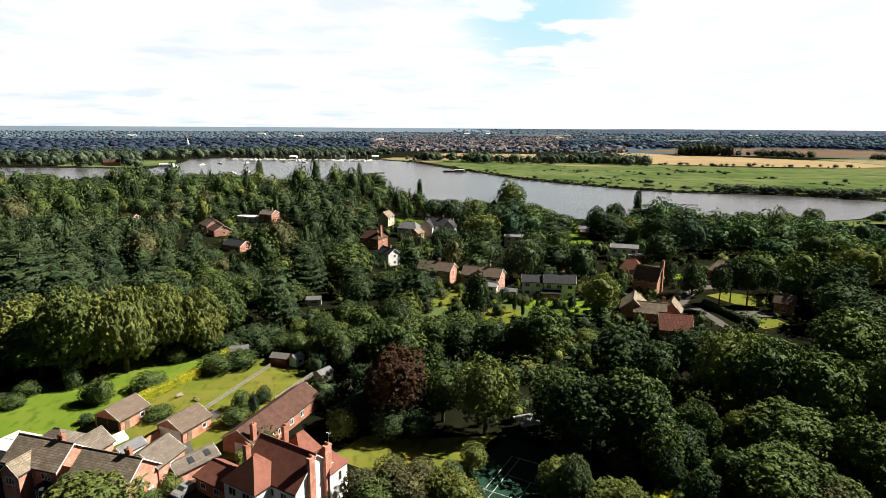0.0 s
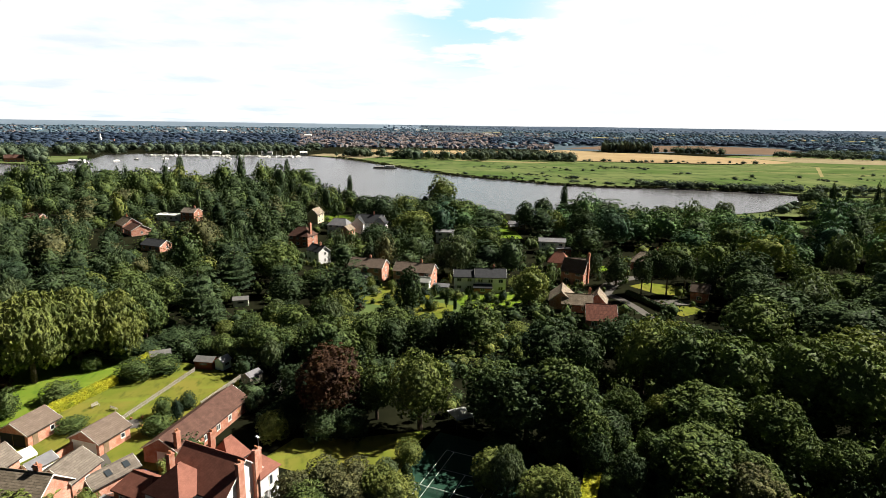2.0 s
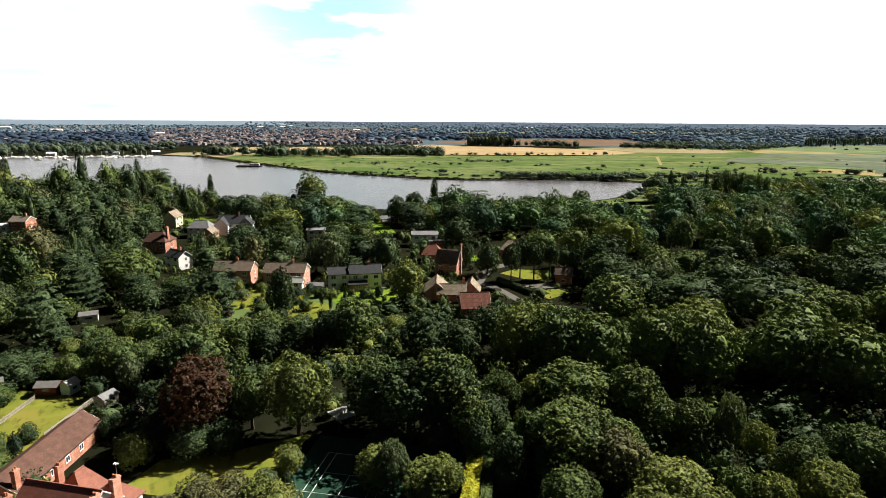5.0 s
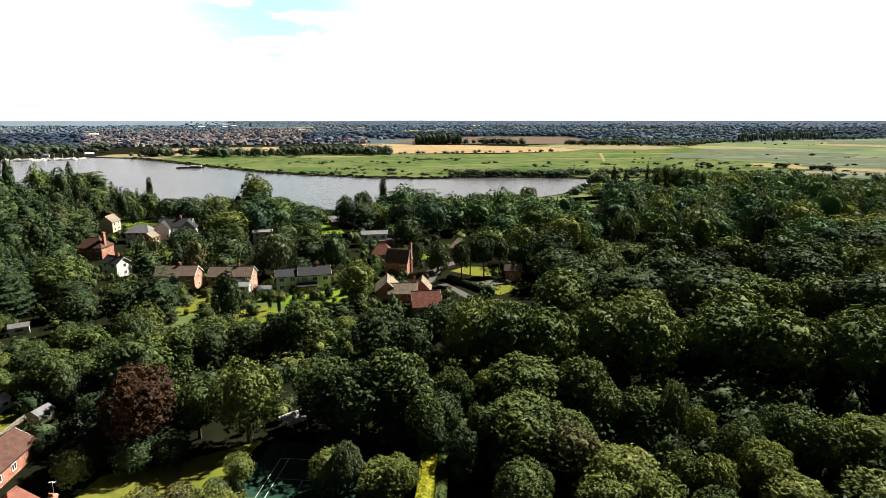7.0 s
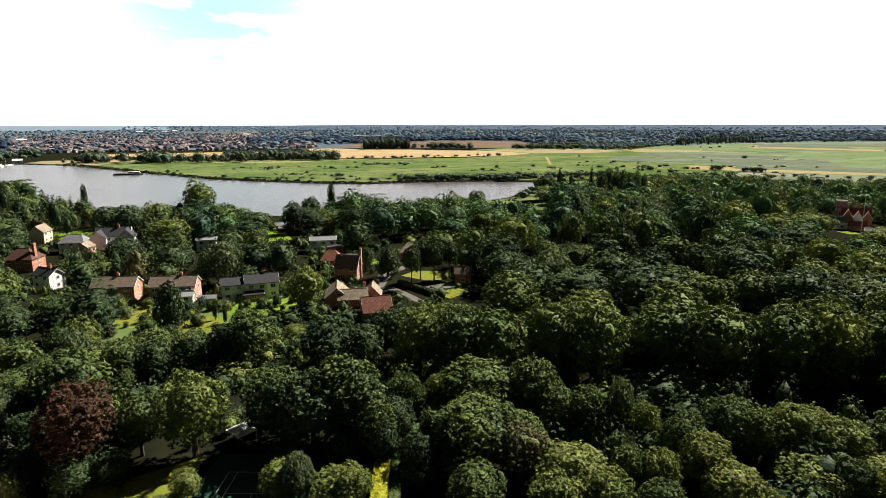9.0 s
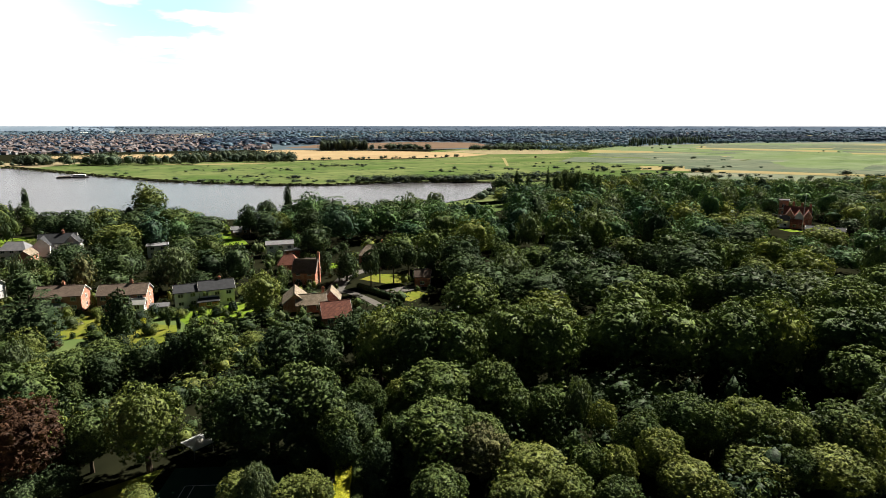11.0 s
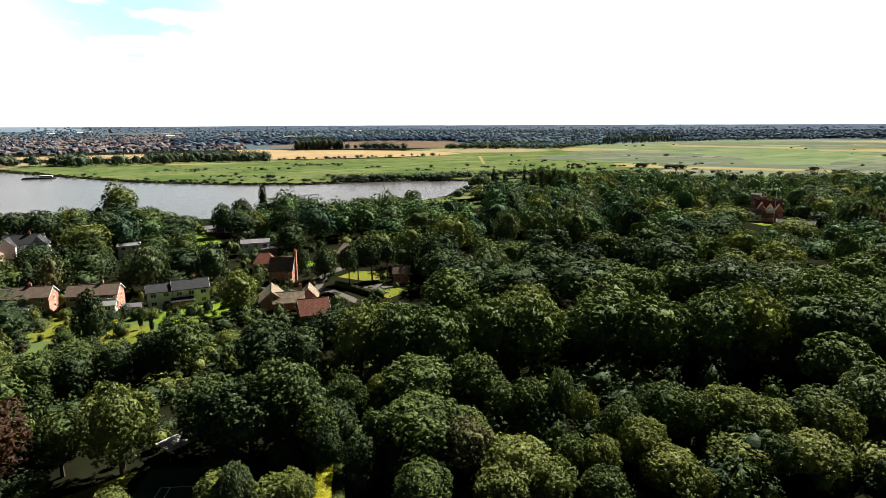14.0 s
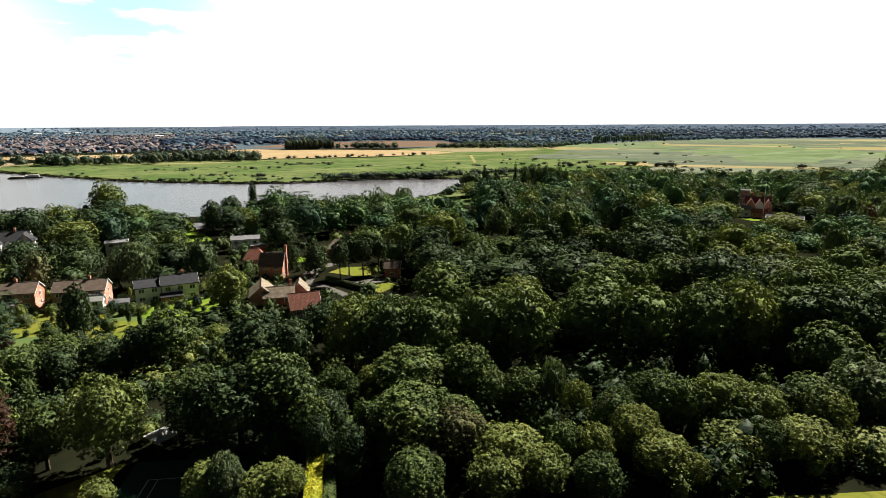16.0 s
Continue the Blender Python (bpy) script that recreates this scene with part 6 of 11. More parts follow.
tree("oak", 5.1, 139.9, 10.0, 4.9)
tree("dark_oak", 11.8, 135.6, 10.0, 4.8)
tree("ash", 23.9, 132.0, 14.0, 6.4)
tree("dark_oak", 18.1, 132.6, 11.0, 4.0)
tree("light_shrub", 36.7, 142.2, 5.0, 3.7)
tree("elm", 45.9, 165.7, 14.0, 6.3)
tree("dark_oak", 37.6, 118.2, 14.0, 6.9)
tree("dark_oak", 44.2, 114.6, 12.0, 5.0)
tree("dark_oak", 53.7, 118.5, 14.0, 5.9)
tree("lime", 66.1, 118.1, 13.0, 5.4)
tree("dark_oak", 59.7, 118.6, 14.0, 4.0)
tree("willow", 29.5, 207.9, 16.0, 7.1)
tree("lime", 18.5, 272.4, 16.0, 9.2, fine=True)
tree("elm", 41.0, 357.3, 24.0, 10.4, fine=True)
tree("dark_oak", 26.5, 288.3, 18.0, 8.4, fine=True)
tree("ash", 45.6, 305.0, 17.0, 10.4, fine=True)
tree("dark_oak", 58.6, 295.4, 13.0, 8.7, fine=True)
tree("cedar", 49.4, 260.9, 14.0, 9.0, fine=True)
tree("dark_oak", 77.4, 294.2, 17.0, 5.6, fine=True)
tree("pine", 89.2, 303.9, 17.0, 6.1, fine=True)
tree("poplar", 111.8, 338.3, 20.0, 3.1, fine=True)
tree("lime", 88.0, 280.0, 14.0, 6.0, fine=True)
tree("cedar", 109.0, 306.4, 18.0, 9.4, fine=True)
tree("cedar", 121.2, 293.0, 18.0, 10.7, fine=True)
tree("pine", 95.4, 259.8, 17.0, 8.0, fine=True)
tree("fir", 80.0, 203.9, 11.0, 4.3)
tree("pine", 91.7, 181.4, 15.0, 4.0)
tree("pine", 95.3, 177.9, 14.0, 4.4)
tree("pine", 101.9, 178.6, 13.0, 4.0)
tree("pine", 84.3, 173.3, 15.0, 3.8)
tree("fir", 83.1, 190.2, 13.0, 5.1)
tree("fir", 108.6, 175.0, 13.0, 2.8)
tree("cypress", -70.5, 498.7, 24.0, 3.4, fine=True)
tree("cypress", -17.2, 430.8, 17.0, 2.9, fine=True)
tree("cypress", -161.7, 521.6, 25.0, 4.7, fine=True)
tree("dark_oak", 4.8, 322.6, 16.0, 9.3, fine=True)
tree("elm", 17.7, 331.7, 15.0, 9.6, fine=True)
tree("dark_oak", -4.7, 335.9, 15.0, 8.1, fine=True)
tree("ash", -95.6, 544.0, 16.0, 13.2, fine=True)
tree("ash", -62.4, 525.5, 16.0, 10.2, fine=True)
tree("oak", -120.3, 476.8, 16.0, 14.2, fine=True)
tree("oak", -164.5, 473.2, 16.0, 14.4, fine=True)
tree("oak", -206.0, 486.5, 17.0, 15.2, fine=True)
tree("ash", -259.3, 500.4, 18.0, 16.2, fine=True)
tree("oak", -270.4, 453.9, 16.0, 12.7, fine=True)
tree("oak", -328.6, 476.1, 17.0, 22.2, fine=True)
tree("dark_oak", 1.4, 249.7, 13.0, 7.3)
tree("fir", 26.8, 161.4, 5.0, 1.3)
tree("grey_shrub", 16.3, 179.8, 3.0, 2.3)
tree("grey_shrub", -0.7, 186.1, 3.0, 2.4)
tree("light_shrub", -12.0, 316.1, 5.0, 6.1, fine=True)
# the near wood
tree("oak", 54.7, 87.7, 12.0, 4.9)
tree("lime", 49.8, 90.9, 9.0, 3.2)
tree("oak", 57.7, 82.3, 10.0, 2.8)
tree("ash", 64.2, 80.8, 13.0, 3.7)
tree("oak", 64.5, 74.1, 10.0, 4.0)
tree("oak", 68.8, 71.6, 10.0, 4.0)
tree("willow", 73.3, 68.4, 12.0, 2.9)
tree("lime", 74.7, 64.0, 9.0, 2.8)
tree("oak", 45.8, 76.2, 10.0, 5.5)
tree("ash", 42.5, 79.5, 9.0, 2.8)
tree("oak", 47.3, 73.0, 9.0, 5.0)
tree("olive_tree", 51.0, 67.0, 10.0, 5.1)
tree("lime", 54.7, 59.1, 9.0, 5.7)
tree("oak", 61.9, 55.4, 9.0, 3.1)
tree("lime", 65.0, 52.3, 9.0, 3.3)
tree("oak", 39.6, 61.3, 9.0, 4.7)
tree("lime", 49.2, 55.9, 8.0, 4.4)
tree("lime", 55.4, 53.1, 8.0, 4.1)
tree("oak", 60.2, 47.8, 8.0, 3.7)
tree("lime", 73.2, 51.2, 10.0, 4.4)
tree("oak", 83.3, 54.2, 12.0, 5.5)
tree("lime", 92.3, 48.1, 11.0, 6.0)
tree("oak", 85.7, 51.1, 11.0, 4.0)
tree("lime", 94.9, 42.9, 10.0, 5.0)
tree("oak", 102.1, 38.8, 11.0, 6.3)
tree("willow", 114.2, 34.7, 12.0, 7.4)
tree("oak", 111.1, 36.4, 11.0, 4.7)
tree("lime", 71.8, 45.7, 8.0, 4.9)
tree("lime", 73.7, 41.9, 6.0, 2.7)
tree("lime", 84.4, 42.1, 7.0, 5.6)
tree("oak", 88.2, 38.6, 8.0, 3.5)
tree("lime", 93.0, 35.5, 8.0, 5.6)
tree("lime", 101.4, 36.0, 10.0, 4.6)
tree("light_shrub", 104.3, 30.6, 5.0, 6.7)
tree("light_shrub", 97.7, 33.6, 6.0, 3.7)
tree("copper_shrub", 45.0, 69.1, 8.0, 1.1)
tree("oak", 43.6, 90.4, 10.0, 3.3)
tree("oak", 54.5, 85.6, 13.0, 7.9)
tree("oak", 47.3, 73.6, 12.0, 7.9)
tree("oak", 52.9, 69.4, 10.0, 4.7)
tree("oak", 63.8, 80.8, 13.0, 5.8)
tree("light_shrub", 75.1, 57.8, 9.0, 2.9)
tree("oak", 74.8, 56.6, 10.0, 4.3)
# the wood beyond the lane
tree("oak", 92.3, 128.3, 15.0, 8.4)
tree("oak", 59.5, 100.3, 18.0, 7.2)
tree("lime", 54.1, 107.0, 18.0, 6.0)
tree("oak", 65.8, 95.6, 18.0, 7.8)
tree("oak", 78.0, 94.3, 18.0, 7.5)
tree("oak", 84.1, 87.0, 18.0, 7.4)
tree("oak", 100.5, 83.1, 18.0, 8.7)
tree("oak", 108.2, 74.3, 18.0, 8.8)
tree("oak", 117.8, 67.1, 18.0, 8.2)
tree("lime", 126.3, 61.8, 18.0, 7.0)
tree("oak", 136.4, 55.9, 18.0, 9.0)
tree("dark_oak", 141.4, 49.1, 18.0, 9.1)
tree("oak", 158.5, 48.5, 18.0, 10.0)
tree("dark_oak", 125.9, 111.2, 17.0, 12.0)
tree("oak", 138.1, 102.2, 15.0, 8.3)
tree("oak", 152.8, 97.7, 15.0, 7.9)
tree("dark_oak", 158.9, 86.0, 17.0, 10.9)
tree("willow", 179.0, 80.4, 12.0, 9.5)
tree("oak", 182.0, 70.6, 15.0, 8.5)
tree("cedar", 147.5, 150.0, 17.0, 6.1)
tree("cedar", 112.7, 123.5, 15.0, 8.9)
tree("dark_oak", 119.0, 172.0, 16.0, 9.0)
tree("dark_oak", 173.3, 129.8, 15.0, 7.3)
tree("dark_oak", 241.7, 137.8, 14.0, 10.7, fine=True)
tree("lime", 297.3, 163.6, 12.0, 11.4, fine=True)
tree("dark_oak", 400.8, 166.7, 16.0, 16.6, fine=True)
tree("beech", 343.3, 117.1, 13.0, 10.4, fine=True)
tree("dark_oak", 353.2, 198.5, 13.0, 7.8, fine=True)
tree("poplar", 321.4, 381.6, 17.0, 2.9, fine=True)
tree("poplar", 312.3, 334.4, 22.0, 2.2)
tree("white_poplar", 319.4, 331.3, 19.0, 5.6, fine=True)
tree("white_poplar", 331.7, 335.9, 20.5, 6.0, fine=True)
tree("white_poplar", 332.3, 329.1, 18.0, 5.6, fine=True)
tree("white_poplar", 339.3, 329.4, 20.0, 6.0, fine=True)
tree("white_poplar", 335.0, 318.1, 18.5, 6.0, fine=True)
tree("white_poplar", 331.4, 307.8, 20.0, 4.3, fine=True)
tree("white_poplar", 328.5, 298.4, 19.0, 3.8, fine=True)
tree("willow", 289.2, 302.5, 12.0, 9.2, fine=True)
tree("poplar", 325.5, 372.1, 15.0, 2.4)
tree("fir", 309.8, 312.3, 15.0, 3.4, fine=True)
tree("dark_oak", 315.6, 391.7, 12.0, 9.6, fine=True)
tree("willow", 202.4, 320.0, 13.0, 6.5, fine=True)
tree("oak", 126.1, 283.2, 15.0, 8.9, fine=True)
tree("oak", 150.6, 289.9, 15.0, 9.4, fine=True)
tree("oak", 175.9, 299.7, 13.0, 11.6, fine=True)
tree("lime", 283.1, 124.8, 11.0, 10.4, fine=True)
tree("dark_oak", 206.1, 137.2, 15.0, 7.1)
tree("willow", 214.5, 191.5, 13.0, 9.6, fine=True)
# belt behind the lawns
tree("willow", -8.6, 131.3, 8.1, 4.3)
tree("oak", -26.8, 155.4, 7.2, 3.1)
tree("oak", -16.8, 142.6, 7.5, 3.2)
tree("willow", 5.2, 144.2, 7.2, 2.8)
tree("ash", -24.0, 135.2, 7.3, 3.6)
tree("oak", -34.6, 133.3, 6.6, 2.9)
tree("willow", -26.2, 158.7, 7.2, 3.3)
tree("lime", -7.3, 139.3, 8.6, 4.0)
tree("dark_oak", -42.8, 157.3, 7.0, 3.3)
tree("lime", -25.4, 139.5, 7.1, 2.9)
tree("ash", -13.5, 130.6, 10.2, 4.6)
tree("dark_oak", 4.0, 134.0, 9.6, 4.5)
tree("oak", 0.1, 148.1, 6.4, 3.0)
tree("ash", -20.7, 144.3, 10.5, 4.9)
tree("oak", -31.8, 150.9, 6.1, 2.7)
tree("oak", -32.5, 142.7, 6.9, 3.1)
tree("ash", -10.5, 141.8, 6.4, 3.2)
tree("willow", -12.0, 135.0, 8.2, 3.4)
tree("dark_oak", -2.1, 144.7, 7.0, 3.2)
tree("oak", -25.3, 131.1, 10.5, 4.5)
tree("dark_oak", -5.6, 143.0, 8.1, 3.9)
tree("ash", -31.5, 148.1, 7.3, 3.0)
tree("willow", -11.2, 148.7, 9.8, 4.1)
tree("ash", -13.1, 153.5, 9.8, 4.9)
tree("dark_oak", -64.9, 150.6, 6.1, 3.0)
tree("oak", -20.4, 135.0, 7.2, 3.9)
tree("lime", -24.6, 150.5, 6.0, 2.8)
tree("ash", -29.8, 130.5, 6.3, 3.2)
tree("dark_oak", -22.1, 140.6, 6.3, 2.8)
tree("dark_oak", -30.3, 139.0, 7.6, 3.0)
tree("lime", -36.8, 145.4, 6.1, 2.8)
tree("oak", -10.1, 145.4, 6.1, 2.5)
tree("dark_oak", -22.8, 158.8, 7.1, 3.2)
tree("dark_oak", -16.5, 137.3, 7.8, 4.0)
tree("dark_oak", -13.6, 144.2, 6.8, 2.9)
tree("lime", -9.6, 157.0, 10.6, 4.5)
tree("oak", -1.8, 130.3, 6.1, 2.7)
tree("lime", -8.3, 150.6, 7.1, 3.1)
# gardens and woods between the houses
tree("willow", -70.0, 170.4, 9.2, 4.1)
tree("dark_oak", -102.0, 152.3, 13.6, 6.9)
tree("willow", -62.7, 188.2, 9.2, 4.0)
tree("ash", -59.6, 170.4, 11.6, 5.6)
tree("oak", -72.6, 179.1, 10.8, 6.0)
tree("willow", -103.0, 176.4, 9.3, 3.9)
tree("dark_oak", -25.1, 170.0, 11.7, 5.8)
tree("cedar", 36.5, 199.4, 8.3, 3.8)
tree("ash", -55.5, 193.3, 9.1, 5.1)
tree("fir", -113.5, 153.6, 10.5, 3.2)
tree("dark_oak", -85.7, 164.9, 14.1, 6.8)
tree("dark_oak", -62.2, 157.0, 11.8, 5.4)
tree("fir", -107.5, 129.0, 11.9, 3.2)
tree("dark_oak", -70.2, 186.1, 8.3, 4.2)
tree("oak", -53.3, 184.9, 12.6, 5.4)
tree("dark_oak", -109.5, 145.9, 14.0, 6.5)
tree("fir", -60.2, 178.9, 9.0, 2.8)
tree("dark_oak", -121.5, 156.5, 10.4, 4.5)
tree("dark_oak", -76.1, 161.2, 13.9, 7.5)
tree("cedar", -88.4, 175.3, 12.6, 6.4)
tree("oak", -53.0, 176.1, 8.1, 4.3)
tree("fir", -18.6, 192.8, 9.0, 3.0)
tree("cedar", -28.7, 186.7, 11.1, 4.9)
tree("cedar", -94.3, 145.8, 11.1, 5.9)
tree("willow", -95.3, 159.4, 12.2, 5.6)
tree("willow", -46.1, 195.6, 12.2, 6.5)
tree("lime", -110.3, 133.1, 8.3, 3.7)
tree("fir", -90.5, 153.1, 11.2, 3.3)
tree("cedar", -64.7, 165.0, 8.4, 4.5)
tree("fir", -79.9, 147.9, 13.3, 4.3)
tree("ash", -94.7, 166.9, 8.5, 4.4)
tree("dark_oak", -117.8, 141.8, 9.7, 4.9)
tree("oak", -78.0, 169.4, 9.1, 4.1)
tree("fir", -130.1, 155.5, 12.3, 4.0)
tree("lime", -84.0, 182.8, 9.6, 4.3)
tree("ash", -19.0, 186.3, 9.2, 4.4)
tree("ash", -45.3, 174.1, 8.2, 3.7)
tree("fir", -108.3, 173.0, 8.3, 2.3)
tree("lime", -80.0, 176.9, 8.8, 3.8)
tree("dark_oak", -95.3, 113.9, 8.6, 4.4)
tree("fir", -86.5, 145.6, 10.6, 2.8)
# the middle wood
tree("willow", 120.2, 144.7, 14.2, 8.1)
tree("dark_oak", 110.2, 156.8, 14.0, 7.9)
tree("dark_oak", 104.9, 138.0, 15.1, 9.7)
tree("ash", 130.1, 157.2, 13.8, 7.3)
# the wood on the right
tree("ash", 132.6, 29.7, 18.3, 10.9)
tree("ash", 161.0, 64.7, 17.8, 9.6)
tree("dark_oak", 167.5, 112.5, 18.2, 11.7)
tree("ash", 157.8, 31.5, 13.9, 8.2)
tree("ash", 133.1, 75.6, 14.1, 7.4)
tree("dark_oak", 173.0, 34.8, 16.7, 9.3)
tree("ash", 146.5, 116.7, 13.0, 8.3)
tree("ash", 115.0, 92.4, 17.4, 9.2)
tree("lime", 97.5, 102.6, 15.5, 8.4)
tree("dark_oak", 130.2, 128.5, 17.0, 9.9)
tree("oak", 174.2, 54.3, 15.3, 8.6)
tree("lime", 190.3, 52.6, 14.8, 8.4)
tree("ash", 146.4, 74.2, 14.5, 7.6)
tree("oak", 127.2, 46.0, 13.2, 7.5)
# low trees between
tree("dark_oak", 110.9, 103.5, 5.3, 2.0)
tree("oak", -43.7, 179.5, 5.3, 2.5)
tree("oak", -75.3, 149.6, 5.7, 2.5)
tree("dark_oak", 122.0, 136.8, 7.2, 3.2)
tree("dark_oak", 128.5, 149.1, 8.3, 3.9)
tree("oak", 60.0, 191.0, 5.9, 2.5)
tree("dark_oak", 131.3, 101.5, 6.2, 3.0)
tree("oak", 178.4, 88.8, 6.5, 2.7)
tree("dark_oak", 32.3, 192.1, 5.5, 2.3)
tree("dark_oak", 139.5, 114.3, 8.3, 3.3)
tree("oak", 96.5, 122.3, 6.6, 3.3)
tree("oak", 55.7, 184.5, 5.8, 3.0)
tree("dark_oak", 139.5, 69.1, 7.7, 3.1)
tree("oak", 170.1, 94.8, 7.3, 3.8)
# shrubs in the back gardens
tree("light_shrub", 5.6, 185.0, 1.9, 0.8)
tree("light_shrub", 18.5, 181.7, 2.6, 1.4)
tree("dark_shrub", 49.8, 175.4, 2.5, 1.6)
tree("light_shrub", 26.1, 178.1, 2.6, 1.9)
tree("grey_shrub", 12.1, 170.2, 1.5, 1.0)
tree("dark_shrub", -5.5, 182.7, 1.8, 1.2)
tree("gold_shrub", -4.8, 191.1, 3.0, 1.7)
tree("shrub", -4.5, 193.5, 3.3, 2.1)
tree("grey_shrub", 48.3, 177.4, 3.1, 1.4)
tree("copper_shrub", 31.8, 159.8, 1.4, 0.6)
tree("grey_shrub", 26.4, 182.1, 2.1, 1.1)
tree("copper_shrub", -8.2, 184.1, 3.3, 2.1)
tree("gold_shrub", 11.4, 171.1, 2.7, 1.4)
tree("grey_shrub", 5.1, 170.1, 1.9, 1.3)
tree("dark_shrub", 20.0, 159.0, 3.0, 1.2)
tree("light_shrub", -8.5, 182.3, 1.1, 0.7)
tree("gold_shrub", -3.8, 177.8, 1.4, 0.7)
tree("gold_shrub", 16.0, 175.9, 2.4, 1.0)
tree("dark_shrub", 6.9, 175.1, 3.3, 1.6)
tree("light_shrub", 49.3, 174.7, 2.3, 1.1)
tree("shrub", -9.6, 167.7, 2.8, 1.3)
tree("shrub", 37.7, 176.1, 1.6, 1.2)
tree("shrub", 49.9, 176.1, 1.1, 0.7)
tree("dark_shrub", -2.9, 186.2, 2.2, 1.4)
tree("light_shrub", 5.8, 192.1, 3.1, 1.8)
tree("copper_shrub", 27.0, 159.7, 1.8, 1.0)
tree("gold_shrub", 2.8, 168.3, 1.6, 0.6)
tree("light_shrub", -8.4, 178.1, 1.6, 0.8)
tree("shrub", 23.6, 180.5, 3.2, 2.1)
tree("copper_shrub", 15.1, 179.2, 3.2, 1.5)
tree("dark_shrub", 23.4, 193.3, 2.5, 1.5)
tree("copper_shrub", -9.0, 183.6, 3.2, 1.3)
tree("dark_shrub", -5.6, 173.0, 1.5, 1.0)
tree("copper_shrub", 32.6, 164.8, 1.6, 1.1)
tree("grey_shrub", 22.5, 180.4, 1.3, 0.8)
tree("shrub", -5.7, 170.8, 1.2, 0.5)
tree("copper_shrub", -4.6, 169.2, 2.7, 1.7)
tree("light_shrub", 28.2, 173.7, 1.4, 0.8)
tree("shrub", 4.3, 169.8, 3.3, 2.4)
tree("shrub", 12.0, 188.6, 2.7, 1.3)
tree("light_shrub", 45.1, 176.0, 2.7, 1.5)
tree("dark_shrub", 13.3, 176.0, 2.7, 1.5)
tree("dark_shrub", 3.7, 177.4, 2.8, 1.6)
tree("grey_shrub", 16.4, 159.9, 1.3, 0.8)
tree("dark_shrub", 11.0, 184.4, 1.8, 1.3)
tree("copper_shrub", 28.0, 164.1, 2.1, 1.3)
tree("shrub", 5.1, 159.7, 2.9, 1.6)
tree("cypress", 21.5, 170.0, 5.5, 0.9)
tree("cypress", 23.5, 166.0, 5.0, 0.8)
tree("cypress", 6.5, 176.0, 4.5, 0.7)
tree("cypress", 27.5, 164.5, 6.0, 1.0)
tree("cypress", -3.5, 190.0, 5.0, 0.8)
tree("cypress", 19.0, 181.0, 4.0, 0.6)
tree("shrub", 40.4, 170.3, 1.8, 0.9)
tree("shrub", 21.6, 180.1, 3.2, 1.5)
tree("blue_fir", 15.5, 178.9, 4.2, 2.2)
tree("shrub", 25.3, 182.7, 2.0, 1.4)
tree("shrub", 5.1, 162.4, 1.4, 1.0)
tree("grey_shrub", 14.2, 189.2, 1.0, 0.5)
tree("shrub", 18.5, 193.5, 1.3, 0.8)
tree("light_shrub", 9.9, 166.2, 1.0, 0.6)
tree("shrub", -0.6, 175.4, 1.9, 0.8)
tree("dark_shrub", 16.0, 168.0, 3.9, 1.7)
tree("light_shrub", 17.3, 167.3, 2.4, 1.4)
tree("blue_fir", 34.9, 174.4, 2.8, 1.8)
tree("shrub", 29.5, 160.3, 2.7, 1.8)
tree("blue_fir", 19.8, 184.3, 3.8, 2.2)
tree("dark_shrub", 6.6, 192.9, 2.2, 1.5)
tree("shrub", 2.1, 193.2, 1.3, 0.7)
tree("grey_shrub", -3.7, 170.7, 1.8, 0.9)
tree("grey_shrub", 11.0, 189.2, 3.3, 1.4)
tree("blue_fir", 40.4, 177.0, 3.2, 1.5)
tree("light_shrub", 33.1, 186.4, 2.7, 1.7)
tree("grey_shrub", 33.4, 189.3, 2.3, 1.5)
tree("blue_fir", 35.5, 176.1, 1.5, 1.0)
tree("dark_shrub", 14.4, 174.5, 2.8, 1.6)
tree("blue_fir", 9.5, 160.6, 3.8, 2.4)
tree("dark_shrub", 34.0, 188.2, 1.7, 1.0)
tree("blue_fir", 33.7, 190.4, 2.3, 1.4)
tree("light_shrub", 0.1, 183.2, 1.3, 0.8)
tree("shrub", 35.8, 175.6, 3.6, 2.2)
tree("grey_shrub", -6.6, 176.4, 2.9, 2.0)
tree("light_shrub", -1.2, 193.5, 4.1, 1.8)
tree("grey_shrub", 37.2, 170.9, 2.1, 0.9)
tree("dark_shrub", 11.7, 184.5, 1.8, 0.8)
tree("shrub", 31.8, 178.6, 2.6, 1.5)
tree("shrub", 11.6, 175.0, 1.7, 0.7)
tree("light_shrub", 11.5, 173.7, 3.7, 2.6)
tree("dark_shrub", 30.7, 190.4, 2.6, 1.1)
tree("light_shrub", 18.7, 173.5, 1.2, 0.8)
tree("blue_fir", 22.9, 154.8, 3.5, 1.8)
tree("blue_fir", 11.7, 182.2, 1.5, 0.7)
tree("light_shrub", 9.3, 161.0, 3.4, 2.4)
tree("blue_fir", 29.8, 187.9, 2.1, 0.9)
tree("blue_fir", 39.7, 174.9, 4.1, 1.7)
tree("shrub", 4.2, 163.5, 2.1, 1.0)
tree("blue_fir", -0.8, 175.2, 1.2, 0.7)
tree("dark_shrub", 44.9, 183.2, 2.2, 1.3)
tree("dark_shrub", 30.2, 162.2, 3.2, 1.4)
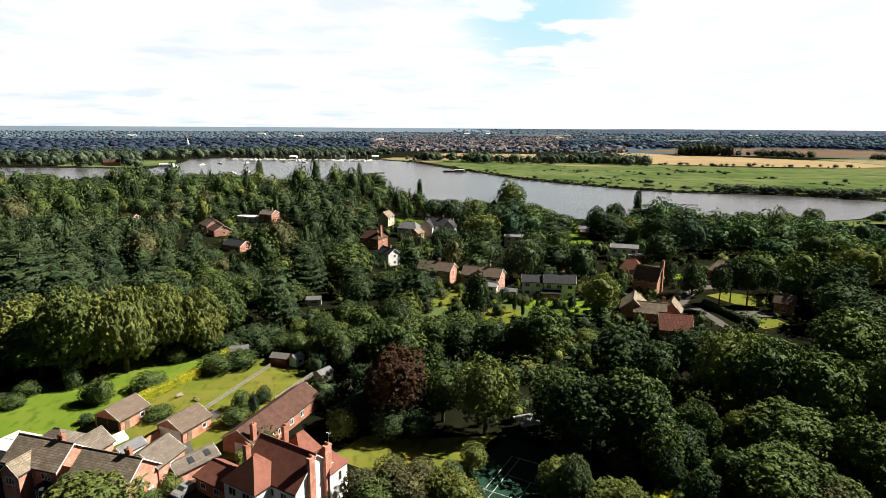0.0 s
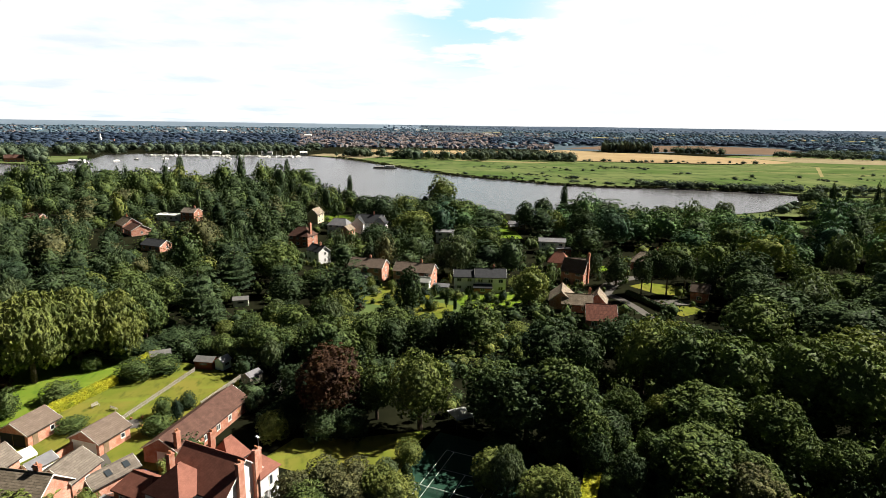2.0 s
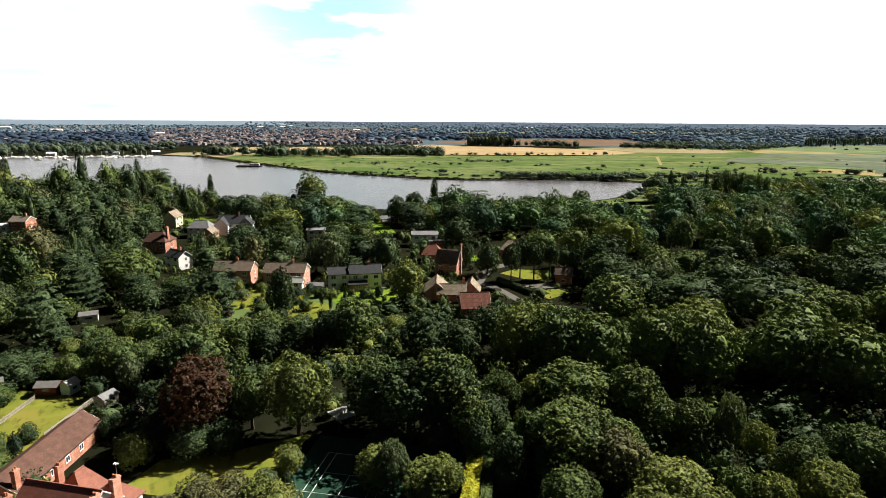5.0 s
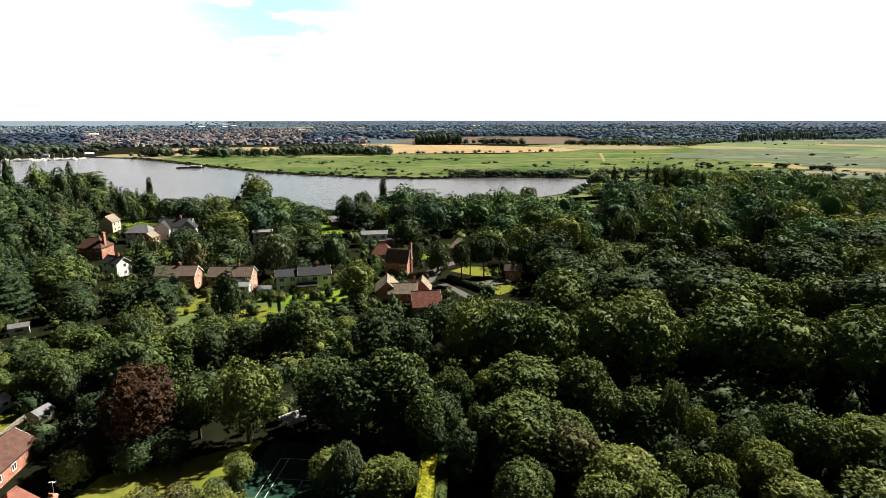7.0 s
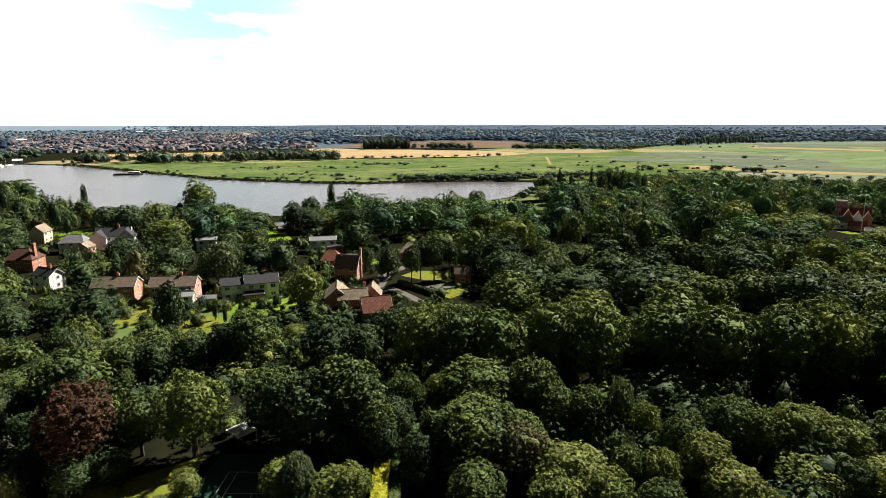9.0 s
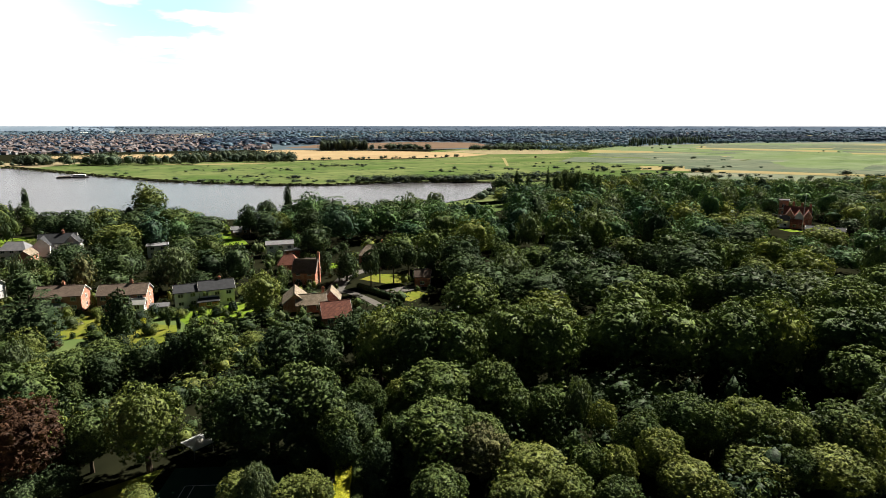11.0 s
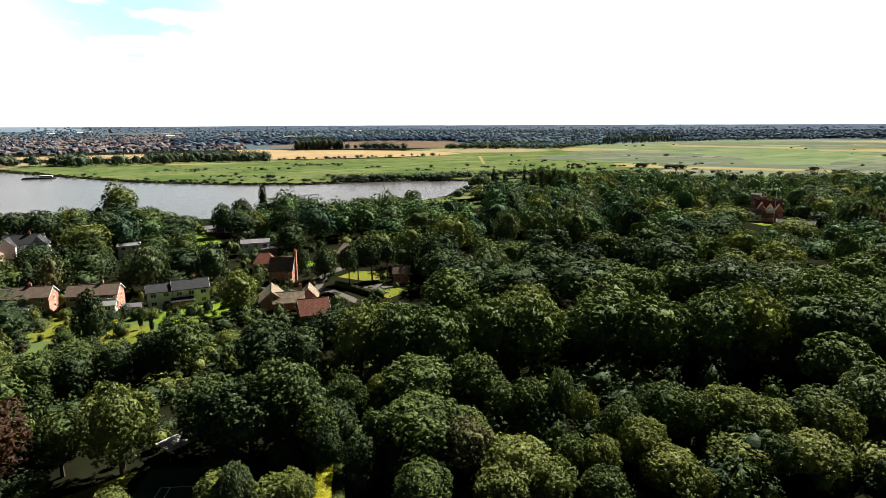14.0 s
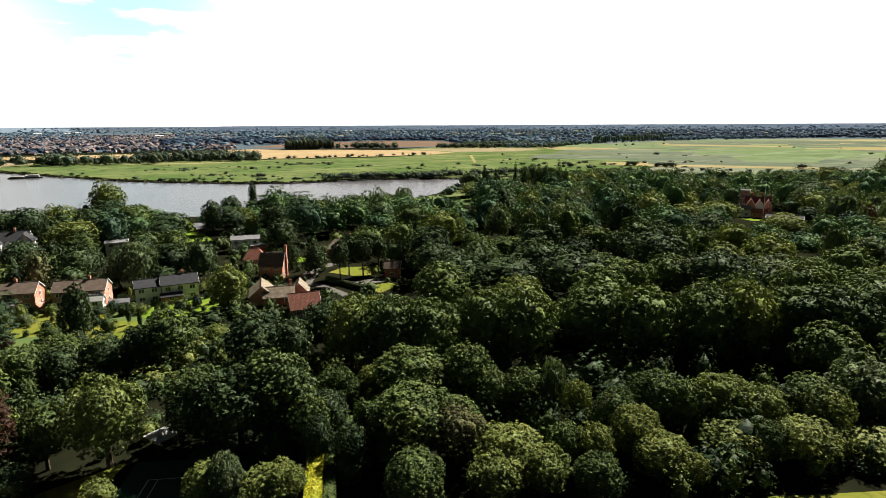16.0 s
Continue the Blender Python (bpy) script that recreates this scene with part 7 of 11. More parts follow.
# the woods
# a darker leaf is used on this stretch in place of shade
grove("dark_oak", (-151, 247, 8, 5.5), (-182, 222, 11, 5.5), (-163, 244, 14, 6), (-151, 205, 10, 4), (-108, 193, 6, 4), (-183, 245, 10, 4.5), (-193, 258, 9, 4), (-161, 204, 9, 4), (-124, 215, 10, 3.5), (-209, 280, 9, 3.5), (-204, 274, 10, 4), (-147, 198, 7, 3), (-115, 198, 11, 6), (-147, 224, 8, 3), (-132, 204, 13, 5.5), (-180, 269, 10, 4.5), (-137, 188, 8, 4), (-137, 235, 14, 7), (-118, 187, 11, 6), (-176, 233, 8, 6), (-127, 198, 8, 5), (-211, 257, 8, 4))
grove("dark_oak", (203, 153, 18, 8.5), (157, 137, 16, 7.5))
grove("dark_oak", (-329, 369, 16, 8), (-334, 424, 16, 6), (-122, 417, 16, 8.5), (-323, 393, 18, 8.5), (-200, 438, 21, 9), (-170, 370, 14, 9.5), (-193, 324, 18, 7), (-337, 445, 21, 7.5), (-250, 414, 17, 9.5), (-266, 402, 10, 9.5), (-241, 473, 19, 9))
grove("holm_oak", (277, 50, 18, 7.5), (605, 150, 17, 8.5), (547, 151, 19, 6.5), (731, 186, 16, 8.5), (553, 101, 17, 8.5), (229, 225, 13, 8.5), (188, 188, 18, 7.5))
grove("cedar", (-283, 332, 17, 7.5), (-272, 394, 22, 7), (-390, 448, 14, 9.5))
grove("fir", (-64, 470, 19, 5))
grove("dark_oak", (89, 237, 11, 9))
grove("dark_oak", (-319, 412, 14, 9.5), (-316, 376, 17, 7.5), (-118, 242, 17, 7.5), (-252, 284, 17, 9.5), (-100, 381, 9, 9.5), (-317, 456, 13, 8.5), (-321, 352, 19, 8.5), (-214, 374, 8, 5), (-337, 351, 16, 7), (-285, 309, 19, 8.5), (-250, 428, 17, 8))
grove("holm_oak", (38, 316, 15, 9), (391, 246, 15, 9), (500, 157, 15, 9), (753, 218, 17, 9), (677, 209, 16, 9), (608, 113, 19, 9), (105, 248, 16, 9), (631, 139, 15, 9), (376, 83, 12, 9))
grove("fir", (-122, 357, 10, 4), (-177, 201, 13, 5), (-108, 433, 15, 2.5))
grove("dark_oak", (170, 163, 14, 8))
grove("dark_oak", (-379, 403, 24, 7.5), (-276, 318, 18, 8), (-265, 357, 14, 8), (-99, 481, 15, 7), (12, 287, 15, 6), (-246, 301, 11, 9))
grove("holm_oak", (109, 264, 16, 8), (183, 214, 15, 8), (31, 279, 18, 8), (207, 242, 18, 8), (340, 286, 13, 8), (422, 248, 16, 8), (742, 202, 19, 8), (450, 188, 15, 8), (84, 318, 8, 8), (223, 141, 15, 8), (319, 57, 14, 8), (247, 218, 14, 8), (645, 150, 13, 8), (347, 85, 10, 8), (424, 164, 10, 8))
grove("fir", (-63, 406, 9, 4), (-232, 281, 12, 3.5))
grove("fir", (-98, 185, 15, 3.5))
grove("dark_oak", (-66, 219, 9, 6.5), (-52, 212, 14, 7))
grove("dark_oak", (-207, 466, 16, 7), (-262, 471, 12, 6), (-197, 222, 11, 6), (-135, 342, 12, 5.5), (-133, 250, 13, 6), (-206, 293, 8, 7.5), (-66, 294, 13, 6.5), (-179, 356, 10, 7), (-259, 367, 8, 6))
grove("holm_oak", (245, 287, 16, 7), (263, 304, 13, 7), (37, 327, 12, 7), (503, 172, 15, 7), (134, 317, 7, 7), (190, 314, 8, 7), (309, 107, 13, 7), (443, 341, 9, 7), (356, 335, 12, 7))
grove("cedar", (19, 298, 17, 7.5))
grove("fir", (-199, 239, 11, 3.5), (-79, 408, 16, 4))
grove("dark_oak", (-281, 431, 12, 4.5), (-256, 533, 12, 6.5), (-167, 491, 14, 5), (-214, 530, 7, 5), (-234, 512, 9, 4.5), (-278, 424, 10, 5), (-118, 501, 11, 5))
grove("holm_oak", (581, 174, 10, 7), (440, 238, 12, 7), (265, 217, 9, 7), (641, 168, 10, 7), (406, 359, 10, 7), (292, 317, 11, 7), (528, 172, 12, 7), (50, 335, 12, 6), (50, 322, 12, 6), (189, 262, 11, 6), (266, 320, 11, 6), (58, 308, 11, 6), (86, 293, 10, 6), (445, 250, 11, 6), (423, 320, 8, 6), (523, 226, 10, 6))
grove("fir", (-293, 442, 14, 2.5))
grove("dark_oak", (-138, 180, 11, 5.5), (-74, 237, 13, 5.5))
grove("cedar", (-96, 198, 16, 5))
grove("dark_oak", (-120, 231, 11, 6.5), (-158, 365, 12, 5), (-232, 317, 11, 5.5), (-161, 234, 13, 5.5), (-201, 355, 10, 5), (-203, 254, 14, 5), (-131, 401, 10, 6), (-17, 404, 9, 5.5), (-247, 316, 17, 5.5), (-65, 356, 9, 5), (16, 387, 5, 6), (-152, 276, 10, 6.5), (-329, 413, 11, 6.5))
grove("fir", (-221, 282, 11, 3), (-48, 291, 9, 3), (-68, 267, 9, 3.5), (-220, 256, 8, 3.5), (-106, 248, 9, 2.5), (-212, 438, 16, 3.5))
grove("cedar", (-108, 348, 11, 6), (-243, 275, 10, 6))
grove("dark_oak", (-123, 207, 9, 4), (-94, 208, 10, 4), (-144, 191, 7, 5), (36, 230, 9, 5), (49, 204, 12, 5), (20, 237, 9, 5), (50, 248, 9, 5), (46, 218, 10, 5))
grove("cedar", (-163, 197, 8, 4.5))
grove("dark_oak", (-214, 506, 11, 5), (-337, 494, 12, 5))
grove("holm_oak", (269, 278, 10, 6), (532, 306, 5, 6), (497, 91, 11, 6), (608, 223, 9, 6), (453, 387, 6, 6), (114, 318, 11, 5), (175, 280, 10, 5), (185, 271, 10, 5), (106, 317, 9, 5))
grove("cedar", (-298, 466, 12, 4.5))
grove("fir", (-236, 527, 14, 2), (-308, 501, 12, 2), (-296, 488, 15, 2.5))
grove("cedar", (-87, 214, 12, 5.5))
grove("dark_oak", (-14, 384, 11, 5), (-85, 346, 10, 4), (-23, 365, 6, 5.5), (-322, 437, 9, 4.5), (-318, 505, 7, 4.5), (21, 361, 8, 5), (-159, 355, 10, 4), (-137, 277, 10, 4), (-212, 395, 15, 4), (-61, 276, 9, 5.5), (-115, 384, 8, 5.5), (-49, 322, 12, 5.5), (-170, 284, 7, 4), (-36, 380, 8, 5.5), (-101, 399, 10, 5.5), (-188, 522, 11, 5), (-216, 471, 11, 5), (-229, 523, 7, 4.5))
grove("fir", (-74, 280, 9, 2.5), (-140, 263, 12, 3), (-189, 426, 10, 2.5))
grove("cedar", (-182, 257, 9, 4.5), (-150, 471, 9, 5.5))
grove("cedar", (-101, 233, 10, 3))
grove("dark_oak", (-133, 222, 7, 4), (-71, 194, 7, 4))
grove("cedar", (-382, 462, 12, 4), (-225, 326, 13, 4), (-374, 466, 10, 3))
grove("dark_oak", (-159, 224, 13, 4.5), (26, 351, 10, 4), (24, 378, 6, 4), (-310, 510, 10, 4), (-321, 497, 6, 3.5), (-178, 381, 11, 3), (-281, 461, 8, 3.5))
grove("holm_oak", (399, 144, 9, 5), (450, 82, 10, 5), (370, 294, 8, 5), (498, 185, 7, 5), (477, 315, 8, 5), (538, 176, 10, 5), (544, 297, 6, 5), (169, 216, 9, 5), (38, 377, 11, 4), (60, 330, 8, 4))
grove("fir", (-36, 423, 11, 3))
grove("dark_oak", (111, 183, 9, 4), (-101, 206, 8, 3.5), (-89, 186, 10, 3))
grove("dark_oak", (-175, 537, 9, 3.5), (-290, 347, 9, 4), (20, 262, 10, 4), (-154, 431, 8, 4), (-131, 348, 8, 4), (-172, 356, 8, 4), (-126, 233, 6, 3), (-194, 280, 7, 4), (-9, 328, 9, 3), (-230, 303, 8, 2.5))
grove("holm_oak", (64, 339, 6, 4), (384, 143, 7, 4), (172, 207, 9, 4), (136, 344, 9, 4), (33, 372, 7, 4), (341, 101, 7, 4), (202, 278, 8, 4), (224, 298, 5, 3))
grove("cedar", (-82, 275, 10, 4))
grove("fir", (-240, 323, 12, 2.5), (-148, 265, 9, 2.5))
grove("dark_oak", (-75, 246, 5, 1.5), (142, 152, 9, 3))
grove("dark_oak", (-80, 269, 5, 3), (-56, 324, 6, 3), (-19, 267, 6, 3), (-234, 296, 6, 3), (-40, 325, 8, 3.5), (29, 319, 6, 3), (-159, 304, 5, 3), (-100, 293, 6, 3), (7, 393, 5, 3), (-215, 324, 6, 2.5), (-63, 258, 9, 3), (-196, 359, 5, 2), (-194, 292, 5, 2), (20, 392, 5, 2))
grove("holm_oak", (50, 292, 7, 3), (307, 280, 8, 3), (221, 234, 6, 3), (171, 335, 7, 3), (41, 279, 5, 3), (80, 327, 5, 3), (305, 191, 5, 2))
grove("fir", (-177, 375, 9, 2))
grove("dark_oak", (-102, 221, 5, 2))
grove("dark_oak", (-162, 264, 6, 2), (-24, 300, 5, 2), (-43, 395, 6, 2), (-155, 317, 5, 2))
grove("oak", (227, 83, 19, 6.5), (202, 40, 16, 6.5))
grove("dark_oak", (-218, 363, 21, 6), (-47, 403, 15, 5.5), (-281, 359, 24, 9.5), (-337, 394, 18, 6), (-403, 418, 16, 8.5), (-190, 415, 18, 9), (-283, 375, 12, 8))
grove("oak", (-208, 368, 18, 6.5), (-232, 428, 20, 8.5), (-217, 317, 14, 7))
grove("alder", (512, 139, 16, 9.5), (295, 189, 17, 7.5), (334, 189, 17, 7.5), (663, 202, 16, 6.5), (434, 134, 18, 7.5), (667, 143, 20, 9.5), (539, 159, 15, 7.5), (668, 194, 18, 8.5), (723, 205, 15, 8.5), (413, 197, 14, 6.5), (315, 211, 13, 8.5))
grove("fir", (-242, 366, 18, 4.5))
grove("oak", (-109, 451, 20, 8), (-172, 412, 19, 7.5), (-217, 406, 21, 10), (-207, 427, 20, 8), (-292, 401, 14, 9.5), (-244, 348, 22, 7))
grove("alder", (263, 76, 12, 9), (276, 156, 11, 9), (121, 254, 15, 9), (34, 296, 15, 9), (254, 283, 16, 9), (401, 255, 15, 9), (702, 169, 19, 9), (340, 251, 18, 9), (351, 263, 15, 9))
grove("fir", (-392, 414, 17, 4.5), (-199, 380, 21, 4.5))
grove("dark_oak", (-350, 363, 18, 7), (-218, 383, 14, 8), (-118, 432, 12, 9.5), (-67, 434, 20, 8))
grove("cedar", (-194, 453, 17, 8), (-274, 385, 14, 5.5), (-339, 380, 20, 7))
grove("oak", (113, 207, 14, 9), (201, 119, 15, 9), (202, 70, 15, 9), (150, 163, 12, 9), (211, 57, 14, 9), (188, 134, 17, 9))
grove("oak", (-187, 292, 19, 8.5), (-185, 312, 13, 8.5), (-248, 389, 16, 6.5), (-76, 422, 10, 4.5), (-134, 411, 15, 6), (-245, 464, 13, 4))
grove("alder", (422, 179, 15, 9), (512, 168, 15, 9), (162, 206, 13, 9), (222, 162, 11, 9), (257, 61, 12, 9), (204, 175, 12, 9), (227, 177, 16, 9), (392, 199, 14, 8), (453, 129, 17, 8), (567, 230, 9, 8))
grove("dark_oak", (-221, 451, 12, 7))
grove("fir", (-259, 442, 17, 4))
grove("oak", (140, 217, 14, 8), (118, 190, 12, 8), (245, 43, 14, 8))
grove("fir", (-175, 456, 20, 4.5), (-57, 422, 22, 4))
grove("oak", (-121, 395, 9, 8.5))
grove("alder", (104, 279, 18, 8), (151, 260, 15, 8), (96, 289, 13, 8), (405, 222, 14, 8), (664, 181, 20, 8), (686, 168, 19, 8), (401, 292, 11, 8), (442, 121, 20, 8), (764, 151, 16, 8), (752, 197, 19, 8), (365, 279, 15, 8), (610, 140, 17, 8), (123, 347, 7, 8), (279, 91, 11, 8), (261, 145, 16, 8), (427, 219, 14, 8), (557, 282, 6, 8))
grove("dark_oak", (-50, 269, 14, 7.5))
grove("dark_oak", (13, 213, 10, 6.5))
grove("oak", (-89, 486, 19, 6), (-27, 378, 16, 6))
grove("alder", (366, 101, 12, 8), (489, 138, 13, 8), (381, 272, 16, 8), (502, 104, 15, 8), (381, 136, 14, 8), (409, 92, 13, 8), (368, 342, 10, 8), (380, 167, 14, 8), (128, 266, 13, 7), (415, 320, 13, 7), (558, 135, 9, 7), (525, 239, 12, 7), (161, 252, 16, 7), (260, 294, 16, 7), (44, 286, 16, 7), (166, 266, 12, 7), (150, 240, 13, 7), (404, 207, 16, 7), (63, 353, 5, 7))
grove("fir", (-241, 491, 12, 3))
grove("dark_oak", (-183, 462, 16, 5.5))
grove("oak", (173, 178, 15, 7))
grove("oak", (-213, 247, 15, 5.5), (-178, 344, 15, 7), (-190, 496, 10, 6.5), (-163, 516, 6, 3.5))
grove("alder", (264, 92, 11, 7), (307, 77, 13, 7), (624, 239, 5, 7), (355, 167, 10, 7), (286, 262, 11, 7), (426, 283, 12, 7), (274, 289, 9, 7), (517, 261, 9, 7), (621, 221, 7, 7), (350, 131, 14, 7), (500, 116, 12, 7), (352, 186, 12, 7), (276, 308, 10, 6), (409, 376, 7, 6), (316, 369, 6, 6), (577, 188, 9, 6), (378, 359, 11, 6), (775, 197, 12, 6))
grove("dark_oak", (-152, 258, 12, 7))
grove("oak", (-64, 208, 13, 5.5), (40, 252, 11, 6))
grove("dark_oak", (-126, 222, 12, 5.5))
grove("cedar", (-148, 183, 12, 5.5))
grove("oak", (-137, 505, 8, 6), (-282, 449, 9, 5), (18, 319, 15, 4.5), (-147, 450, 17, 4.5), (-124, 381, 11, 5.5), (-67, 344, 12, 6.5), (-375, 456, 8, 5))
grove("alder", (181, 261, 9, 6), (181, 238, 12, 6), (164, 227, 13, 6), (392, 285, 13, 6), (449, 297, 10, 6), (415, 291, 14, 6), (548, 176, 14, 6))
grove("dark_oak", (-177, 502, 12, 5.5), (5, 333, 8, 6))
grove("fir", (-39, 434, 15, 2.5))
grove("cedar", (-40, 305, 9, 5), (-202, 313, 16, 5))
grove("fir", (-208, 335, 11, 3.5), (-120, 257, 16, 2.5), (-52, 462, 16, 3))
grove("oak", (-36, 389, 8, 6.5), (-25, 434, 6, 6), (-136, 356, 17, 5), (-299, 498, 7, 4.5))
grove("alder", (301, 260, 10, 6), (418, 153, 9, 6), (493, 382, 6, 6), (592, 268, 5, 6), (418, 359, 7, 6), (329, 241, 12, 6), (287, 224, 10, 6), (491, 335, 8, 6), (520, 308, 7, 6), (378, 374, 6, 6))
grove("cedar", (-305, 478, 7, 4.5), (-66, 329, 17, 5.5), (-76, 299, 14, 4.5))
grove("dark_oak", (-262, 322, 17, 5.5), (-89, 444, 6, 6.5))
grove("oak", (-300, 452, 14, 5), (-297, 520, 11, 4), (-205, 521, 10, 4))
grove("alder", (558, 243, 9, 6), (386, 92, 10, 6), (479, 241, 10, 6), (655, 164, 10, 6), (473, 266, 8, 6), (482, 360, 6, 6), (471, 373, 5, 6), (574, 136, 10, 6), (451, 210, 10, 6), (454, 334, 11, 6), (411, 110, 10, 6), (628, 153, 9, 6), (596, 108, 8, 6), (161, 293, 11, 5), (492, 365, 6, 5), (495, 283, 10, 5))
grove("dark_oak", (-298, 507, 10, 4), (-225, 530, 10, 5), (-5, 353, 10, 5.5))
grove("cedar", (-199, 541, 11, 5.5))
grove("fir", (-199, 506, 16, 3))
grove("cedar", (-11, 214, 12, 4.5), (-126, 186, 7, 5.5))
grove("oak", (49, 240, 8, 5), (8, 234, 11, 4.5), (-104, 201, 10, 5))
grove("fir", (-14, 245, 10, 2.5))
grove("oak", (-10, 365, 7, 4.5), (0, 375, 7, 4), (-245, 510, 12, 5.5), (-56, 295, 10, 4), (6, 387, 5, 5), (-328, 502, 5, 5))
grove("alder", (194, 256, 10, 5), (128, 330, 10, 5), (40, 369, 9, 5), (45, 380, 10, 5), (97, 310, 9, 5), (485, 266, 11, 5))
grove("dark_oak", (3, 348, 11, 5), (-58, 333, 13, 4), (-35, 413, 13, 4.5), (-244, 445, 8, 5.5))
grove("oak", (-240, 438, 10, 4.5), (-14, 375, 10, 4.5), (-41, 363, 11, 5.5), (-2, 386, 6, 5), (-175, 305, 12, 5))
grove("alder", (769, 205, 11, 5), (597, 233, 6, 5), (538, 126, 9, 5), (286, 341, 8, 5), (577, 264, 6, 5), (378, 119, 9, 5), (298, 347, 7, 5), (192, 300, 8, 5), (487, 395, 5, 5))
grove("cedar", (-251, 454, 11, 4.5))
grove("fir", (-207, 509, 15, 2.5), (-151, 233, 17, 2), (-41, 451, 12, 3))
grove("dark_oak", (-143, 272, 13, 4.5), (-156, 338, 7, 4.5), (-27, 345, 15, 4), (-350, 409, 9, 5.5))
grove("oak", (38, 219, 7, 4), (-18, 254, 6, 4), (-30, 215, 9, 3.5), (20, 206, 8, 4), (-7, 244, 8, 3), (-130, 179, 6, 4), (52, 216, 8, 4))
grove("dark_oak", (-108, 208, 7, 3.5), (-94, 218, 9, 3.5))
grove("oak", (-189, 542, 8, 4), (-4, 360, 7, 3))
grove("alder", (575, 219, 9, 5), (656, 191, 9, 5), (295, 337, 10, 5), (568, 175, 9, 5), (329, 344, 10, 5), (357, 154, 7, 5), (257, 117, 9, 5), (271, 129, 7, 5), (265, 152, 9, 5), (145, 301, 10, 4), (463, 353, 9, 4))
grove("dark_oak", (-54, 432, 8, 3.5), (-166, 342, 10, 4.5), (-110, 258, 10, 4))
grove("fir", (-147, 342, 11, 2.5), (-196, 285, 12, 2.5))
grove("oak", (-20, 356, 9, 3.5), (-210, 303, 12, 4), (-100, 462, 14, 4), (-57, 311, 8, 4), (-80, 309, 11, 3), (-43, 377, 11, 3.5), (-169, 506, 8, 4))
grove("alder", (595, 250, 7, 4), (560, 270, 7, 4), (337, 371, 5, 4), (386, 79, 9, 4), (86, 252, 9, 4), (90, 274, 6, 4))
grove("cedar", (-149, 388, 11, 4), (-311, 468, 7, 4.5), (-144, 229, 11, 4), (-154, 425, 11, 3.5), (-186, 537, 9, 4))
grove("oak", (230, 112, 7, 4), (12, 252, 6, 3), (-93, 236, 5, 3))
grove("oak", (-170, 527, 10, 2.5), (-152, 361, 6, 3), (-173, 317, 5, 3), (-168, 310, 6, 3), (-203, 332, 6, 3))
grove("alder", (236, 118, 8, 4), (230, 123, 7, 4), (253, 124, 7, 4), (259, 217, 5, 3), (362, 204, 7, 3), (225, 307, 5, 3), (550, 275, 6, 3), (293, 75, 5, 3), (120, 275, 6, 3), (331, 68, 5, 3), (250, 133, 8, 3), (245, 235, 5, 3), (175, 234, 7, 3), (180, 346, 5, 3))
grove("dark_oak", (-262, 315, 7, 3.5), (-211, 345, 8, 2.5))
grove("oak", (165, 182, 5, 2), (208, 48, 6, 2), (162, 169, 5, 2))
grove("oak", (-211, 357, 6, 3), (9, 410, 5, 2), (-121, 325, 5, 2))
grove("alder", (249, 121, 5, 3), (259, 320, 6, 3), (235, 148, 5, 3), (340, 127, 7, 3), (78, 316, 5, 2), (213, 331, 5, 2), (268, 297, 5, 2), (196, 274, 5, 2), (266, 68, 5, 2), (248, 181, 5, 2))
grove("fir", (-297, 325, 17, 3.5), (-368, 425, 22, 4), (-298, 416, 22, 3), (-349, 420, 20, 3.5), (-358, 460, 23, 4))
grove("lime", (-368, 444, 16, 10), (-302, 340, 18, 8), (681, 149, 20, 6.5), (571, 117, 20, 8.5), (461, 117, 18, 6.5), (477, 123, 17, 9.5), (242, 188, 15, 6.5), (560, 149, 17, 6.5), (394, 72, 12, 6.5), (-321, 425, 20, 7), (-319, 338, 17, 8.5), (-409, 437, 15, 7), (-339, 408, 20, 9.5))
grove("dark_oak", (-299, 314, 16, 8.5), (-311, 346, 16, 7))
grove("cedar", (-85, 423, 14, 7.5), (-246, 401, 17, 6), (-303, 358, 25, 9.5), (-363, 470, 22, 8.5))
grove("lime", (-277, 402, 15, 9), (-77, 460, 14, 7), (546, 111, 17, 9), (581, 111, 18, 9), (575, 150, 18, 9), (525, 100, 17, 9), (432, 114, 16, 9), (138, 191, 14, 9), (606, 183, 17, 9), (223, 116, 11, 9), (280, 173, 13, 9), (265, 183, 16, 9), (313, 194, 14, 9), (346, 312, 13, 9), (441, 167, 13, 9), (-144, 418, 15, 7), (373, 312, 16, 8), (691, 200, 17, 8))
grove("dark_oak", (-229, 400, 14, 9.5), (-392, 437, 14, 9), (-265, 377, 19, 8))
grove("fir", (-252, 470, 24, 3.5), (-131, 458, 13, 4), (-145, 435, 23, 3.5))
grove("lime", (765, 231, 19, 8), (627, 168, 19, 8), (332, 269, 14, 8), (195, 105, 13, 8), (208, 96, 11, 8), (214, 218, 15, 8), (774, 180, 13, 8), (513, 215, 11, 8), (336, 75, 12, 8), (446, 153, 15, 8), (316, 95, 11, 8), (259, 47, 11, 8), (437, 192, 9, 8), (357, 143, 14, 8), (-114, 464, 13, 5.5), (-128, 442, 18, 7), (-153, 489, 15, 6), (417, 237, 12, 7), (496, 216, 13, 7))
grove("dark_oak", (-67, 367, 14, 6), (-226, 493, 12, 5.5), (-280, 513, 10, 7.5), (-271, 414, 14, 6), (-219, 483, 11, 6.5))
grove("dark_oak", (-63, 319, 10, 5.5), (-161, 503, 11, 6.5), (-273, 527, 12, 5), (-235, 307, 10, 5.5))
